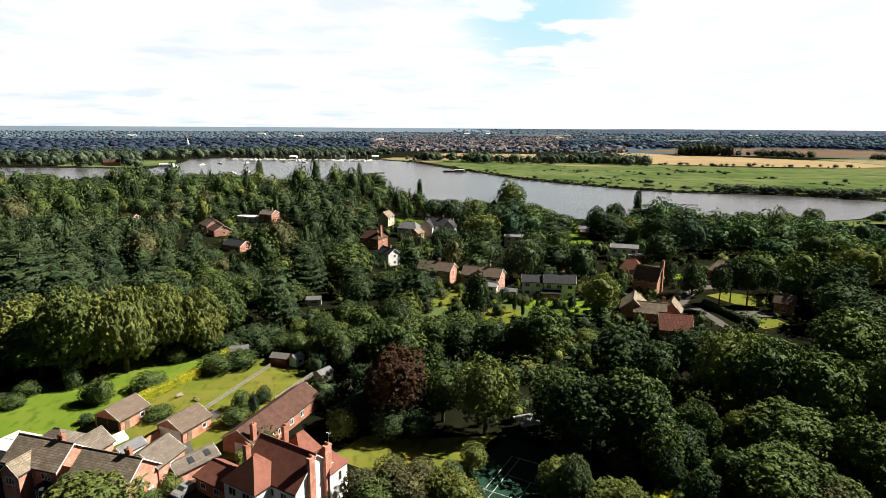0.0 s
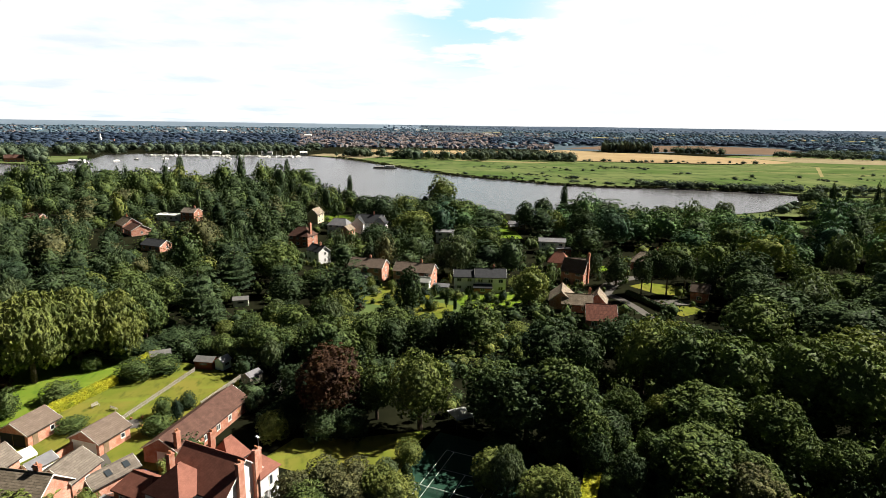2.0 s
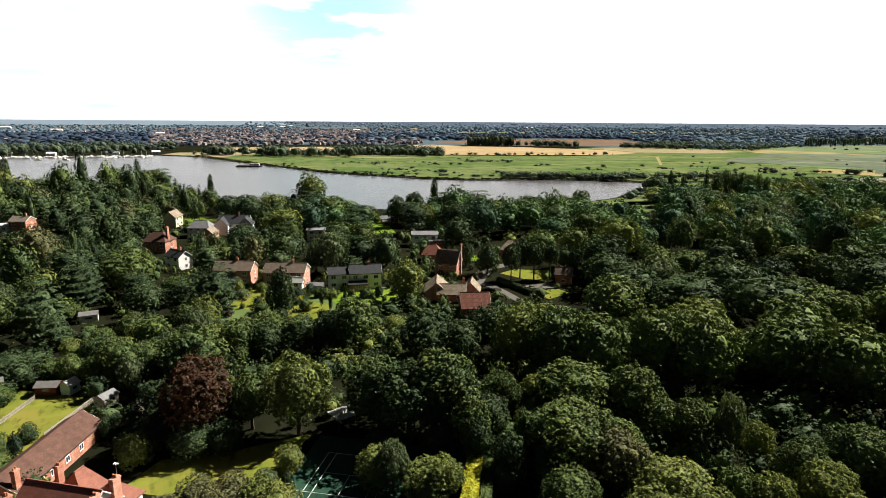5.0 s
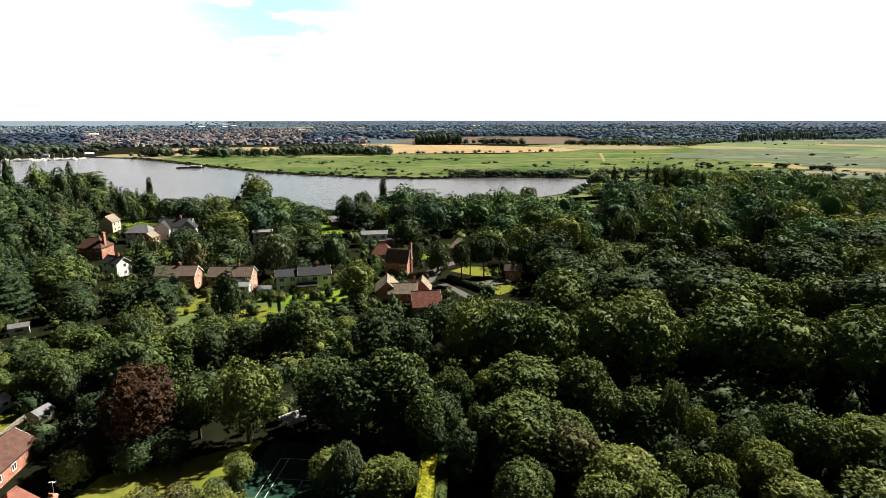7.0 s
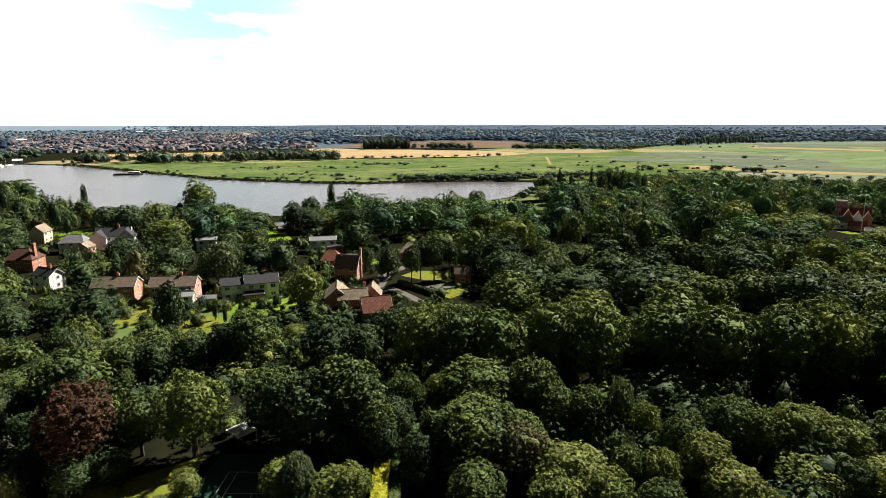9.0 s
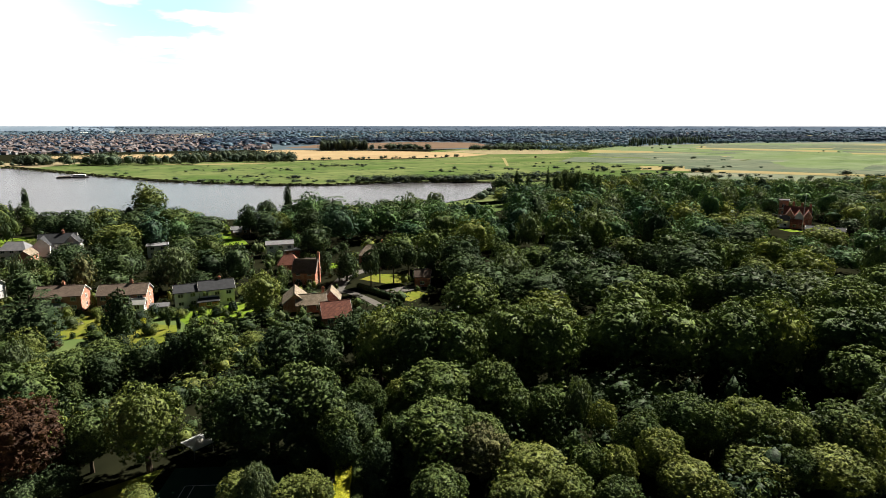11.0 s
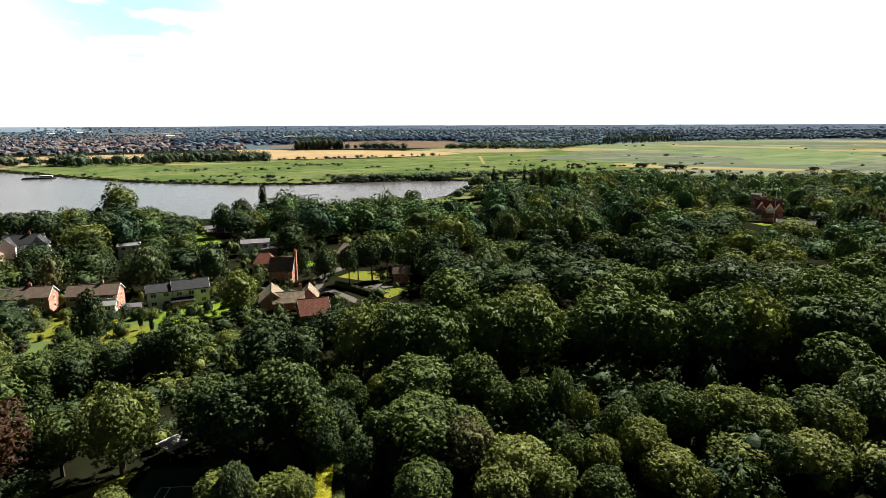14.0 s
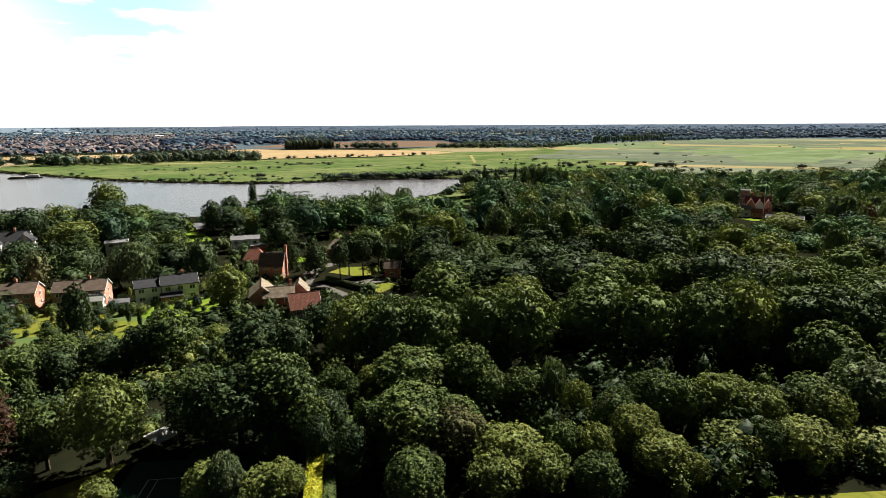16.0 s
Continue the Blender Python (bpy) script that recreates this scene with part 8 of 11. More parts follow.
grove("lime", (611, 235, 6, 7), (714, 218, 9, 7), (536, 265, 8, 7), (378, 243, 12, 7), (330, 206, 10, 7), (532, 205, 13, 7), (589, 185, 10, 7), (156, 270, 12, 7), (358, 290, 9, 7), (367, 130, 9, 7), (-352, 485, 14, 5), (-288, 489, 10, 6), (409, 271, 14, 6), (556, 186, 10, 6), (465, 239, 10, 6), (-223, 267, 8, 5.5), (63, 369, 5, 6))
grove("fir", (-308, 461, 13, 3), (-191, 248, 17, 3.5))
grove("dark_oak", (-38, 225, 11, 6))
grove("fir", (-138, 443, 22, 3), (-155, 193, 13, 3), (-37, 271, 9, 2.5))
grove("lime", (-182, 405, 13, 5.5), (-176, 484, 13, 5.5), (195, 282, 8, 6), (709, 157, 8, 6), (241, 240, 11, 6), (391, 143, 8, 6), (503, 365, 5, 6), (453, 358, 8, 6), (208, 290, 6, 6), (268, 334, 9, 6), (247, 113, 8, 6), (321, 323, 9, 6), (618, 152, 11, 6), (497, 265, 10, 6), (-132, 494, 8, 5), (504, 271, 9, 5), (578, 207, 8, 5), (-29, 403, 12, 4.5))
grove("cedar", (-12, 226, 9, 4.5))
grove("dark_oak", (-107, 222, 9, 5))
grove("lime", (-131, 319, 13, 4), (-177, 511, 7, 4), (26, 315, 10, 5), (542, 240, 10, 5), (475, 387, 6, 5), (516, 288, 8, 5), (581, 226, 10, 5), (479, 178, 8, 5), (782, 165, 9, 5), (520, 273, 8, 5), (456, 347, 7, 5), (410, 244, 8, 5), (468, 317, 9, 5), (298, 370, 6, 5), (421, 98, 8, 5), (239, 125, 7, 5), (251, 254, 9, 5), (250, 236, 8, 5), (-145, 175, 9, 4.5), (-57, 204, 7, 3.5), (-147, 484, 9, 3.5))
grove("dark_oak", (-58, 252, 9, 3))
grove("cedar", (-141, 198, 12, 4))
grove("lime", (-186, 342, 12, 3.5), (-29, 359, 11, 4.5), (-243, 546, 9, 3.5), (347, 356, 7, 4), (502, 339, 7, 4), (233, 251, 5, 2))
grove("fir", (-164, 528, 11, 2.5), (-152, 442, 7, 2.5))
grove("dark_oak", (-197, 369, 9, 3.5))
grove("willow", (515, 112, 20, 7.5), (283, 69, 19, 7.5), (587, 136, 15, 6.5), (529, 154, 16, 7.5), (486, 107, 15, 7.5), (465, 90, 16, 7.5), (279, 212, 14, 6.5), (264, 247, 14, 8.5), (356, 220, 15, 6.5), (351, 68, 15, 7.5), (373, 187, 12, 8.5), (326, 117, 16, 9.5), (471, 213, 16, 9.5), (708, 200, 17, 9), (195, 89, 12, 9), (321, 74, 13, 9), (718, 178, 20, 9), (645, 129, 18, 9), (701, 144, 16, 9), (407, 122, 15, 9), (588, 150, 16, 9), (634, 122, 20, 9), (462, 143, 16, 9), (444, 97, 20, 9))
grove("fir", (-88, 367, 22, 4))
grove("willow", (-168, 270, 13, 9), (292, 85, 13, 9), (248, 80, 13, 9), (237, 208, 11, 9), (222, 206, 11, 9), (180, 98, 12, 9), (391, 319, 13, 9), (465, 181, 13, 9), (621, 192, 17, 9), (674, 120, 16, 9), (370, 153, 15, 9), (371, 226, 13, 9), (776, 137, 13, 8), (642, 185, 18, 8), (744, 133, 16, 8), (555, 170, 20, 8), (176, 199, 13, 8), (376, 206, 15, 8), (487, 230, 12, 8), (709, 129, 13, 8), (381, 105, 11, 8), (745, 151, 13, 8), (290, 250, 10, 8))
grove("willow", (461, 198, 12, 8), (271, 235, 11, 8), (364, 382, 5, 8), (418, 210, 11, 7), (438, 271, 10, 7), (416, 262, 11, 7), (319, 232, 12, 7), (350, 376, 6, 7), (329, 95, 12, 7), (480, 155, 9, 7), (341, 218, 12, 7), (515, 345, 6, 7), (545, 203, 10, 7), (457, 285, 10, 7), (722, 153, 10, 7), (485, 197, 12, 7), (617, 251, 5, 7), (362, 81, 11, 7), (353, 105, 11, 7), (438, 289, 12, 7), (384, 335, 10, 7), (754, 160, 11, 7), (394, 126, 13, 7))
grove("cedar", (-54, 342, 14, 5.5))
grove("willow", (370, 266, 10, 7), (508, 241, 9, 7), (476, 143, 11, 7), (564, 197, 10, 7), (484, 251, 10, 7), (163, 284, 13, 6), (137, 284, 12, 6), (340, 349, 9, 6), (391, 373, 8, 6), (301, 293, 8, 6), (361, 315, 12, 6), (453, 228, 11, 6), (-63, 240, 9, 4.5), (-175, 295, 9, 5), (-253, 543, 12, 5), (-218, 329, 17, 5), (479, 346, 6, 6), (750, 178, 10, 6), (400, 348, 8, 6), (620, 208, 8, 6))
grove("dark_oak", (-143, 207, 11, 5))
grove("dark_oak", (-224, 291, 10, 5))
grove("cedar", (-177, 251, 12, 5))
grove("willow", (691, 133, 9, 6), (641, 211, 8, 6), (418, 86, 9, 6), (505, 289, 8, 6), (397, 110, 9, 6), (503, 318, 8, 6), (317, 277, 11, 6), (381, 349, 9, 6), (438, 328, 9, 6), (339, 301, 11, 6), (496, 302, 9, 6), (578, 241, 7, 6), (304, 359, 7, 6), (240, 251, 11, 6), (484, 92, 9, 6), (601, 128, 9, 6), (312, 175, 10, 6), (484, 296, 8, 6), (752, 231, 7, 6), (260, 233, 13, 6), (413, 337, 11, 6), (453, 267, 10, 6), (471, 398, 6, 6), (330, 226, 12, 6))
grove("willow", (373, 69, 8, 6), (334, 361, 7, 6), (597, 174, 10, 6), (765, 136, 9, 6), (739, 230, 11, 6), (621, 115, 13, 6), (452, 311, 9, 6), (157, 308, 9, 5), (470, 309, 9, 5), (532, 323, 6, 5), (648, 227, 5, 5), (694, 156, 7, 5), (524, 194, 10, 5), (286, 327, 11, 5), (443, 304, 11, 5), (554, 206, 10, 5), (506, 227, 10, 5), (568, 207, 8, 5), (-53, 281, 10, 4), (-262, 389, 10, 5))
grove("fir", (-52, 230, 12, 2))
grove("dark_oak", (5, 224, 13, 5))
grove("cedar", (-270, 366, 11, 4.5), (-206, 326, 9, 5))
grove("fir", (-40, 279, 12, 2.5), (-311, 429, 11, 2.5))
grove("dark_oak", (-217, 550, 6, 5))
grove("willow", (602, 205, 7, 5), (354, 350, 10, 5), (408, 300, 9, 5), (773, 164, 9, 5), (432, 342, 10, 5), (523, 251, 10, 5), (481, 376, 7, 5), (488, 311, 9, 5), (701, 182, 9, 5), (437, 359, 8, 5), (437, 379, 7, 5), (569, 274, 6, 5), (755, 141, 8, 5), (446, 258, 10, 5), (555, 124, 9, 5), (382, 68, 8, 5), (548, 139, 8, 5), (536, 276, 7, 5), (180, 330, 6, 5), (613, 124, 8, 5), (532, 228, 11, 5))
grove("willow", (712, 147, 9, 5), (550, 225, 8, 5), (242, 108, 8, 5), (445, 319, 9, 4), (520, 320, 5, 4), (-14, 235, 10, 3), (-10, 253, 7, 4), (-46, 388, 8, 3.5), (-236, 539, 7, 4.5), (-83, 354, 9, 4), (565, 259, 6, 4), (435, 392, 7, 4), (545, 288, 5, 4), (512, 299, 7, 4), (574, 251, 7, 4), (202, 310, 5, 4), (391, 151, 6, 3), (208, 327, 5, 3), (266, 122, 6, 3), (-15, 413, 6, 3), (215, 339, 5, 2), (316, 115, 5, 2))
grove("fir", (-156, 292, 10, 2.5))
grove("ash", (186, 169, 15, 7.5))
grove("oak", (-167, 386, 20, 6.5), (-59, 452, 21, 8), (-166, 423, 16, 7), (-226, 374, 20, 6.5), (-238, 413, 14, 7), (-350, 441, 15, 8.5), (-236, 357, 20, 8), (-153, 408, 23, 9), (-99, 421, 19, 8))
grove("alder", (607, 161, 15, 9.5), (252, 168, 17, 7.5), (515, 123, 16, 9.5), (414, 138, 19, 6.5), (727, 139, 16, 9.5), (425, 123, 17, 9.5), (464, 154, 19, 8.5))
grove("dark_oak", (-93, 410, 19, 9), (-78, 438, 15, 7), (-295, 373, 16, 6.5), (-365, 405, 19, 7))
grove("fir", (-302, 384, 17, 3.5), (-93, 432, 29, 5))
grove("cedar", (-325, 450, 18, 8))
grove("ash", (184, 150, 12, 9))
grove("oak", (-358, 381, 15, 8), (-249, 376, 19, 8), (-355, 398, 14, 8), (-47, 425, 13, 8.5), (-219, 419, 18, 9.5), (-272, 344, 22, 10), (-152, 397, 9, 4.5))
grove("alder", (324, 293, 15, 6.5), (133, 230, 15, 9.5), (282, 107, 13, 7.5), (200, 209, 16, 9), (175, 226, 14, 9))
grove("dark_oak", (-223, 437, 20, 9.5), (-300, 431, 15, 7.5), (-164, 438, 19, 8.5), (-313, 362, 10, 5), (-180, 393, 13, 8), (-133, 432, 16, 8), (-147, 354, 11, 7), (-233, 261, 11, 7))
grove("fir", (-262, 333, 27, 5), (-91, 463, 14, 4.5))
grove("cedar", (-198, 401, 15, 7))
grove("oak", (-306, 405, 16, 6), (-252, 484, 15, 7), (-232, 386, 18, 8.5), (-67, 460, 10, 4.5), (-378, 428, 20, 6), (-84, 472, 13, 7.5), (-161, 456, 17, 6.5))
grove("alder", (244, 99, 12, 9), (239, 155, 17, 9), (316, 262, 15, 9), (306, 225, 15, 9), (271, 263, 15, 9), (689, 182, 18, 9), (132, 254, 13, 8), (259, 200, 14, 8), (297, 236, 12, 8))
grove("dark_oak", (-236, 449, 15, 7), (-182, 434, 14, 8), (-313, 391, 19, 7.5), (-347, 459, 19, 7.5))
grove("cedar", (-193, 392, 19, 7), (-47, 444, 17, 8), (-99, 448, 15, 6.5), (-284, 386, 20, 7))
grove("ash", (137, 169, 12, 8))
grove("cedar", (-152, 461, 13, 6.5), (-338, 360, 11, 4), (-261, 518, 13, 6.5))
grove("oak", (-288, 414, 16, 6), (-168, 401, 17, 8), (-48, 332, 11, 7.5))
grove("alder", (162, 237, 14, 8), (190, 224, 19, 8), (429, 258, 13, 8), (377, 256, 15, 8), (359, 239, 16, 8), (298, 65, 12, 8), (298, 101, 14, 8), (475, 278, 11, 8), (472, 251, 9, 8), (536, 140, 13, 8), (384, 154, 14, 8), (300, 281, 12, 8), (409, 78, 15, 8), (388, 228, 16, 7))
grove("dark_oak", (-256, 405, 15, 7.5), (-140, 478, 11, 7))
grove("fir", (-25, 391, 11, 4))
grove("ash", (45, 227, 12, 7), (19, 252, 10, 7.5), (151, 197, 13, 7), (187, 116, 14, 7))
grove("dark_oak", (15, 225, 14, 7.5))
grove("oak", (-223, 462, 17, 7.5), (-107, 492, 14, 5.5), (-269, 484, 17, 5.5), (-270, 432, 14, 7), (-107, 471, 10, 5.5))
grove("alder", (528, 185, 11, 7), (318, 302, 13, 7), (438, 207, 13, 7), (488, 184, 13, 7), (403, 329, 11, 7), (445, 370, 8, 7), (465, 326, 10, 7), (379, 292, 10, 7), (512, 186, 14, 7))
grove("fir", (-179, 494, 11, 3), (-187, 208, 13, 4))
grove("dark_oak", (-187, 472, 15, 6.5), (-109, 371, 10, 5.5), (-166, 255, 12, 7))
grove("oak", (-292, 458, 14, 6.5), (-176, 520, 9, 5), (-139, 491, 10, 6.5), (-280, 441, 9, 6), (-285, 524, 11, 5.5), (29, 327, 11, 6))
grove("alder", (398, 187, 9, 7), (196, 335, 5, 7), (551, 265, 8, 7), (463, 225, 9, 7), (509, 330, 6, 7), (514, 91, 10, 7), (588, 213, 9, 6), (413, 388, 7, 6), (458, 373, 7, 6), (310, 343, 10, 6), (509, 252, 10, 6), (471, 102, 7, 6), (428, 384, 8, 6), (118, 303, 11, 6))
grove("cedar", (-186, 514, 9, 4.5))
grove("dark_oak", (-281, 501, 12, 6), (-265, 529, 14, 5.5))
grove("fir", (-220, 513, 13, 3))
grove("ash", (-6, 230, 9, 5.5), (-79, 192, 10, 4.5))
grove("oak", (-135, 304, 9, 4.5), (-206, 265, 15, 6.5), (-275, 470, 11, 6.5), (4, 363, 8, 6.5), (-198, 471, 8, 5), (-226, 350, 10, 4.5))
grove("alder", (53, 342, 11, 6), (373, 328, 13, 6), (423, 297, 11, 6), (633, 194, 12, 6), (498, 200, 11, 6), (361, 114, 9, 6), (293, 214, 10, 6), (468, 343, 10, 6), (428, 367, 7, 6), (597, 221, 8, 6))
grove("fir", (-217, 345, 11, 3), (-236, 332, 16, 2.5))
grove("dark_oak", (-141, 246, 14, 6), (-70, 398, 9, 5))
grove("oak", (-150, 504, 8, 4.5), (-194, 532, 9, 4.5), (-144, 510, 8, 5.5), (-286, 478, 11, 5), (15, 342, 11, 4))
grove("alder", (463, 299, 10, 6), (497, 241, 8, 5), (394, 356, 8, 5), (766, 171, 10, 5), (30, 346, 9, 5), (96, 301, 11, 5), (403, 315, 13, 5))
grove("fir", (-126, 504, 12, 2), (-244, 538, 9, 2.5), (-306, 492, 11, 3))
grove("dark_oak", (-153, 513, 8, 4), (-251, 528, 11, 4.5), (-196, 521, 9, 4.5), (-247, 519, 12, 4), (-244, 531, 10, 5), (-202, 532, 9, 4))
grove("cedar", (-195, 515, 11, 5), (-28, 422, 8, 4), (-181, 531, 12, 5))
grove("dark_oak", (-41, 256, 10, 5))
grove("ash", (-110, 231, 11, 4.5), (-91, 191, 10, 4), (-117, 179, 7, 4.5))
grove("fir", (-79, 216, 8, 2.5))
grove("oak", (-65, 376, 10, 4.5), (-226, 553, 6, 5), (-208, 545, 7, 4), (28, 387, 5, 5), (-83, 264, 9, 5), (-60, 285, 11, 4), (-56, 363, 11, 4.5), (-78, 361, 14, 4), (-347, 387, 10, 4.5))
grove("alder", (422, 269, 10, 5), (305, 326, 11, 5))
grove("dark_oak", (-62, 385, 17, 5), (-153, 524, 7, 4), (-123, 344, 7, 4.5), (-188, 488, 8, 4.5))
grove("cedar", (-171, 216, 9, 5), (-357, 433, 10, 5.5))
grove("fir", (-99, 347, 15, 2.5), (14, 367, 10, 2.5))
grove("oak", (-110, 390, 14, 5), (-90, 271, 9, 4))
grove("alder", (547, 248, 7, 5), (588, 243, 6, 5), (606, 256, 6, 5), (423, 345, 8, 5), (346, 227, 9, 5), (541, 229, 9, 5), (439, 401, 6, 5), (423, 396, 5, 5), (644, 197, 8, 5), (364, 253, 10, 5), (405, 281, 8, 5), (277, 342, 7, 5), (175, 315, 9, 5), (396, 386, 6, 5), (656, 134, 8, 5), (561, 213, 8, 5), (534, 249, 9, 5), (442, 386, 7, 4), (377, 97, 8, 4), (246, 210, 9, 4), (368, 86, 8, 4), (165, 309, 10, 4))
grove("ash", (-32, 230, 8, 3), (-70, 211, 6, 4), (-79, 247, 8, 3.5))
grove("cedar", (-40, 216, 9, 4.5))
grove("fir", (-58, 246, 13, 2.5))
grove("dark_oak", (3, 241, 8, 3))
grove("oak", (-304, 516, 7, 3))
grove("alder", (432, 352, 9, 4), (440, 352, 8, 4), (434, 313, 9, 4), (635, 230, 6, 4), (451, 400, 5, 4), (383, 73, 8, 3), (268, 205, 6, 3), (312, 252, 5, 2))
grove("cedar", (-220, 536, 9, 3.5))
grove("dark_oak", (-363, 415, 12, 4), (-75, 346, 11, 3))
grove("fir", (-242, 282, 12, 2.5))
grove("cedar", (201, 225, 18, 7.5), (-89, 395, 17, 6.5), (228, 268, 15, 9), (241, 267, 15, 9), (-78, 336, 12, 9), (237, 57, 17, 9), (220, 40, 14, 9), (224, 251, 16, 8), (142, 245, 18, 8), (143, 272, 12, 8), (79, 271, 14, 8), (-169, 225, 13, 8), (394, 215, 11, 8), (23, 307, 12, 7), (115, 283, 11, 7), (170, 257, 10, 7), (-98, 359, 14, 7), (-136, 380, 9, 7), (-214, 273, 11, 7), (-51, 305, 12, 7), (-156, 215, 13, 7), (-139, 322, 10, 7), (-44, 347, 12, 7), (-249, 335, 11, 7))
grove("cedar", (150, 319, 9, 7), (455, 171, 12, 7), (457, 250, 14, 7), (277, 193, 12, 7), (256, 314, 10, 6), (254, 302, 13, 6), (138, 297, 11, 6), (33, 334, 13, 6), (51, 350, 12, 6), (39, 346, 13, 6), (-97, 224, 13, 6), (40, 208, 13, 6), (-140, 218, 12, 6), (25, 369, 7, 6), (-76, 391, 14, 6), (-131, 365, 11, 6), (-88, 382, 11, 6), (-204, 457, 11, 6), (-76, 370, 14, 6), (171, 325, 8, 6), (483, 323, 7, 6), (732, 170, 9, 6), (340, 138, 9, 6), (287, 288, 12, 6))
grove("cedar", (317, 249, 13, 6), (540, 216, 12, 6), (587, 201, 9, 6), (388, 262, 8, 6), (31, 358, 10, 5), (106, 324, 10, 5), (-133, 214, 8, 5), (38, 241, 8, 5), (-69, 251, 8, 5), (27, 222, 8, 5), (-122, 320, 10, 5), (48, 371, 9, 5), (-200, 342, 9, 5), (-212, 448, 12, 5), (-234, 499, 14, 5), (-188, 278, 14, 5), (-239, 294, 10, 5), (-195, 347, 9, 5), (-85, 329, 10, 5), (-74, 475, 11, 5), (-214, 288, 10, 5), (-136, 332, 10, 5), (367, 356, 9, 5), (669, 157, 10, 5))
grove("cedar", (353, 361, 9, 5), (665, 170, 10, 5), (323, 311, 9, 5), (544, 308, 5, 5), (284, 358, 6, 5), (49, 363, 9, 4), (13, 356, 9, 4), (-70, 200, 10, 4), (-46, 204, 9, 4), (-37, 210, 9, 4), (-112, 215, 8, 4), (-74, 205, 6, 4), (-47, 239, 8, 4), (-163, 348, 12, 4), (-131, 283, 10, 4), (-188, 371, 10, 4), (-2, 394, 5, 4), (-114, 362, 9, 4), (-98, 273, 8, 4), (-224, 503, 11, 4), (-173, 447, 11, 4), (-288, 506, 12, 4), (-140, 390, 9, 4), (-111, 398, 12, 4))
grove("cedar", (-201, 282, 9, 4), (-40, 297, 8, 4), (16, 376, 6, 3))
grove("olive_tree", (-265, 302, 12, 9), (-220, 301, 15, 8), (-189, 362, 12, 8), (-67, 307, 11, 8), (-128, 264, 12, 8), (-151, 379, 11, 8), (-196, 302, 13, 8), (-65, 230, 15, 7), (-229, 475, 13, 7), (-225, 336, 10, 7), (-151, 331, 11, 7), (-115, 222, 13, 6), (-103, 214, 11, 6), (-113, 408, 11, 6), (-233, 459, 14, 6), (-278, 491, 8, 6), (-57, 219, 8, 5), (-138, 167, 8, 5), (4, 217, 11, 5), (-137, 290, 10, 5))
grove("olive_tree", (-14, 394, 8, 5), (-35, 347, 11, 5), (-146, 288, 7, 5), (-379, 446, 15, 5), (-143, 312, 9, 5), (-145, 297, 11, 5), (-71, 449, 9, 5), (-51, 315, 12, 5), (-295, 478, 10, 5), (-80, 208, 8, 4), (-101, 239, 9, 4), (-10, 238, 8, 4), (-291, 499, 11, 4), (-48, 364, 9, 4), (-20, 425, 6, 4), (-55, 437, 9, 4), (-74, 327, 7, 4), (-109, 415, 8, 4), (-208, 502, 9, 4), (-131, 389, 11, 4), (-262, 343, 10, 4), (-169, 521, 9, 3), (-189, 403, 8, 3))
grove("elm", (488, 166, 10, 8), (495, 254, 11, 7), (431, 89, 12, 7), (291, 272, 10, 7), (661, 123, 10, 7), (316, 355, 7, 6), (357, 305, 10, 6), (386, 302, 8, 6), (534, 289, 7, 6), (397, 97, 11, 6), (523, 298, 5, 5), (763, 211, 9, 5), (499, 131, 10, 5), (493, 356, 5, 4))
grove("fir", (-141, 368, 10, 5), (-51, 355, 10, 5), (-41, 320, 11, 5), (-247, 325, 10, 5), (-186, 230, 13, 5), (-49, 371, 14, 5), (-43, 231, 11, 4), (-43, 245, 11, 4), (-83, 198, 13, 4), (-52, 248, 11, 4), (-2, 220, 11, 4), (10, 260, 11, 4), (-171, 244, 11, 4), (-73, 354, 9, 4), (-83, 376, 12, 4), (-35, 370, 11, 4), (-190, 265, 11, 4), (-79, 322, 11, 4), (-204, 229, 9, 4), (-285, 468, 10, 4), (-36, 288, 10, 4), (-158, 285, 12, 4), (-234, 326, 7, 4), (-75, 377, 13, 4))
grove("fir", (-309, 449, 11, 4), (-44, 220, 9, 3), (12, 242, 10, 3), (-53, 241, 9, 3), (-2, 238, 9, 3), (-108, 182, 11, 3), (-37, 242, 8, 3), (-40, 237, 7, 3), (-88, 202, 7, 3), (-74, 223, 8, 3), (-22, 340, 12, 3), (-60, 396, 9, 3), (-58, 262, 10, 3), (-146, 319, 12, 3), (-51, 254, 11, 3), (-211, 514, 12, 3), (-31, 441, 8, 3), (-120, 368, 10, 3), (61, 317, 8, 3), (-67, 258, 9, 3), (-47, 454, 11, 3), (-177, 281, 13, 3), (-255, 295, 13, 3), (-220, 394, 9, 3))
grove("fir", (-52, 381, 13, 3), (-167, 190, 11, 3), (-234, 342, 10, 3), (-255, 309, 12, 3), (-219, 523, 12, 3), (-64, 196, 8, 2), (-136, 315, 10, 2), (38, 384, 7, 2), (-290, 518, 10, 2), (-189, 237, 9, 2), (-214, 539, 9, 2), (8, 378, 7, 2), (-344, 430, 10, 2), (63, 324, 8, 2), (-84, 449, 10, 2), (-193, 335, 10, 2), (-189, 271, 9, 2), (-192, 465, 11, 2), (-24, 416, 10, 2), (-55, 389, 9, 2))
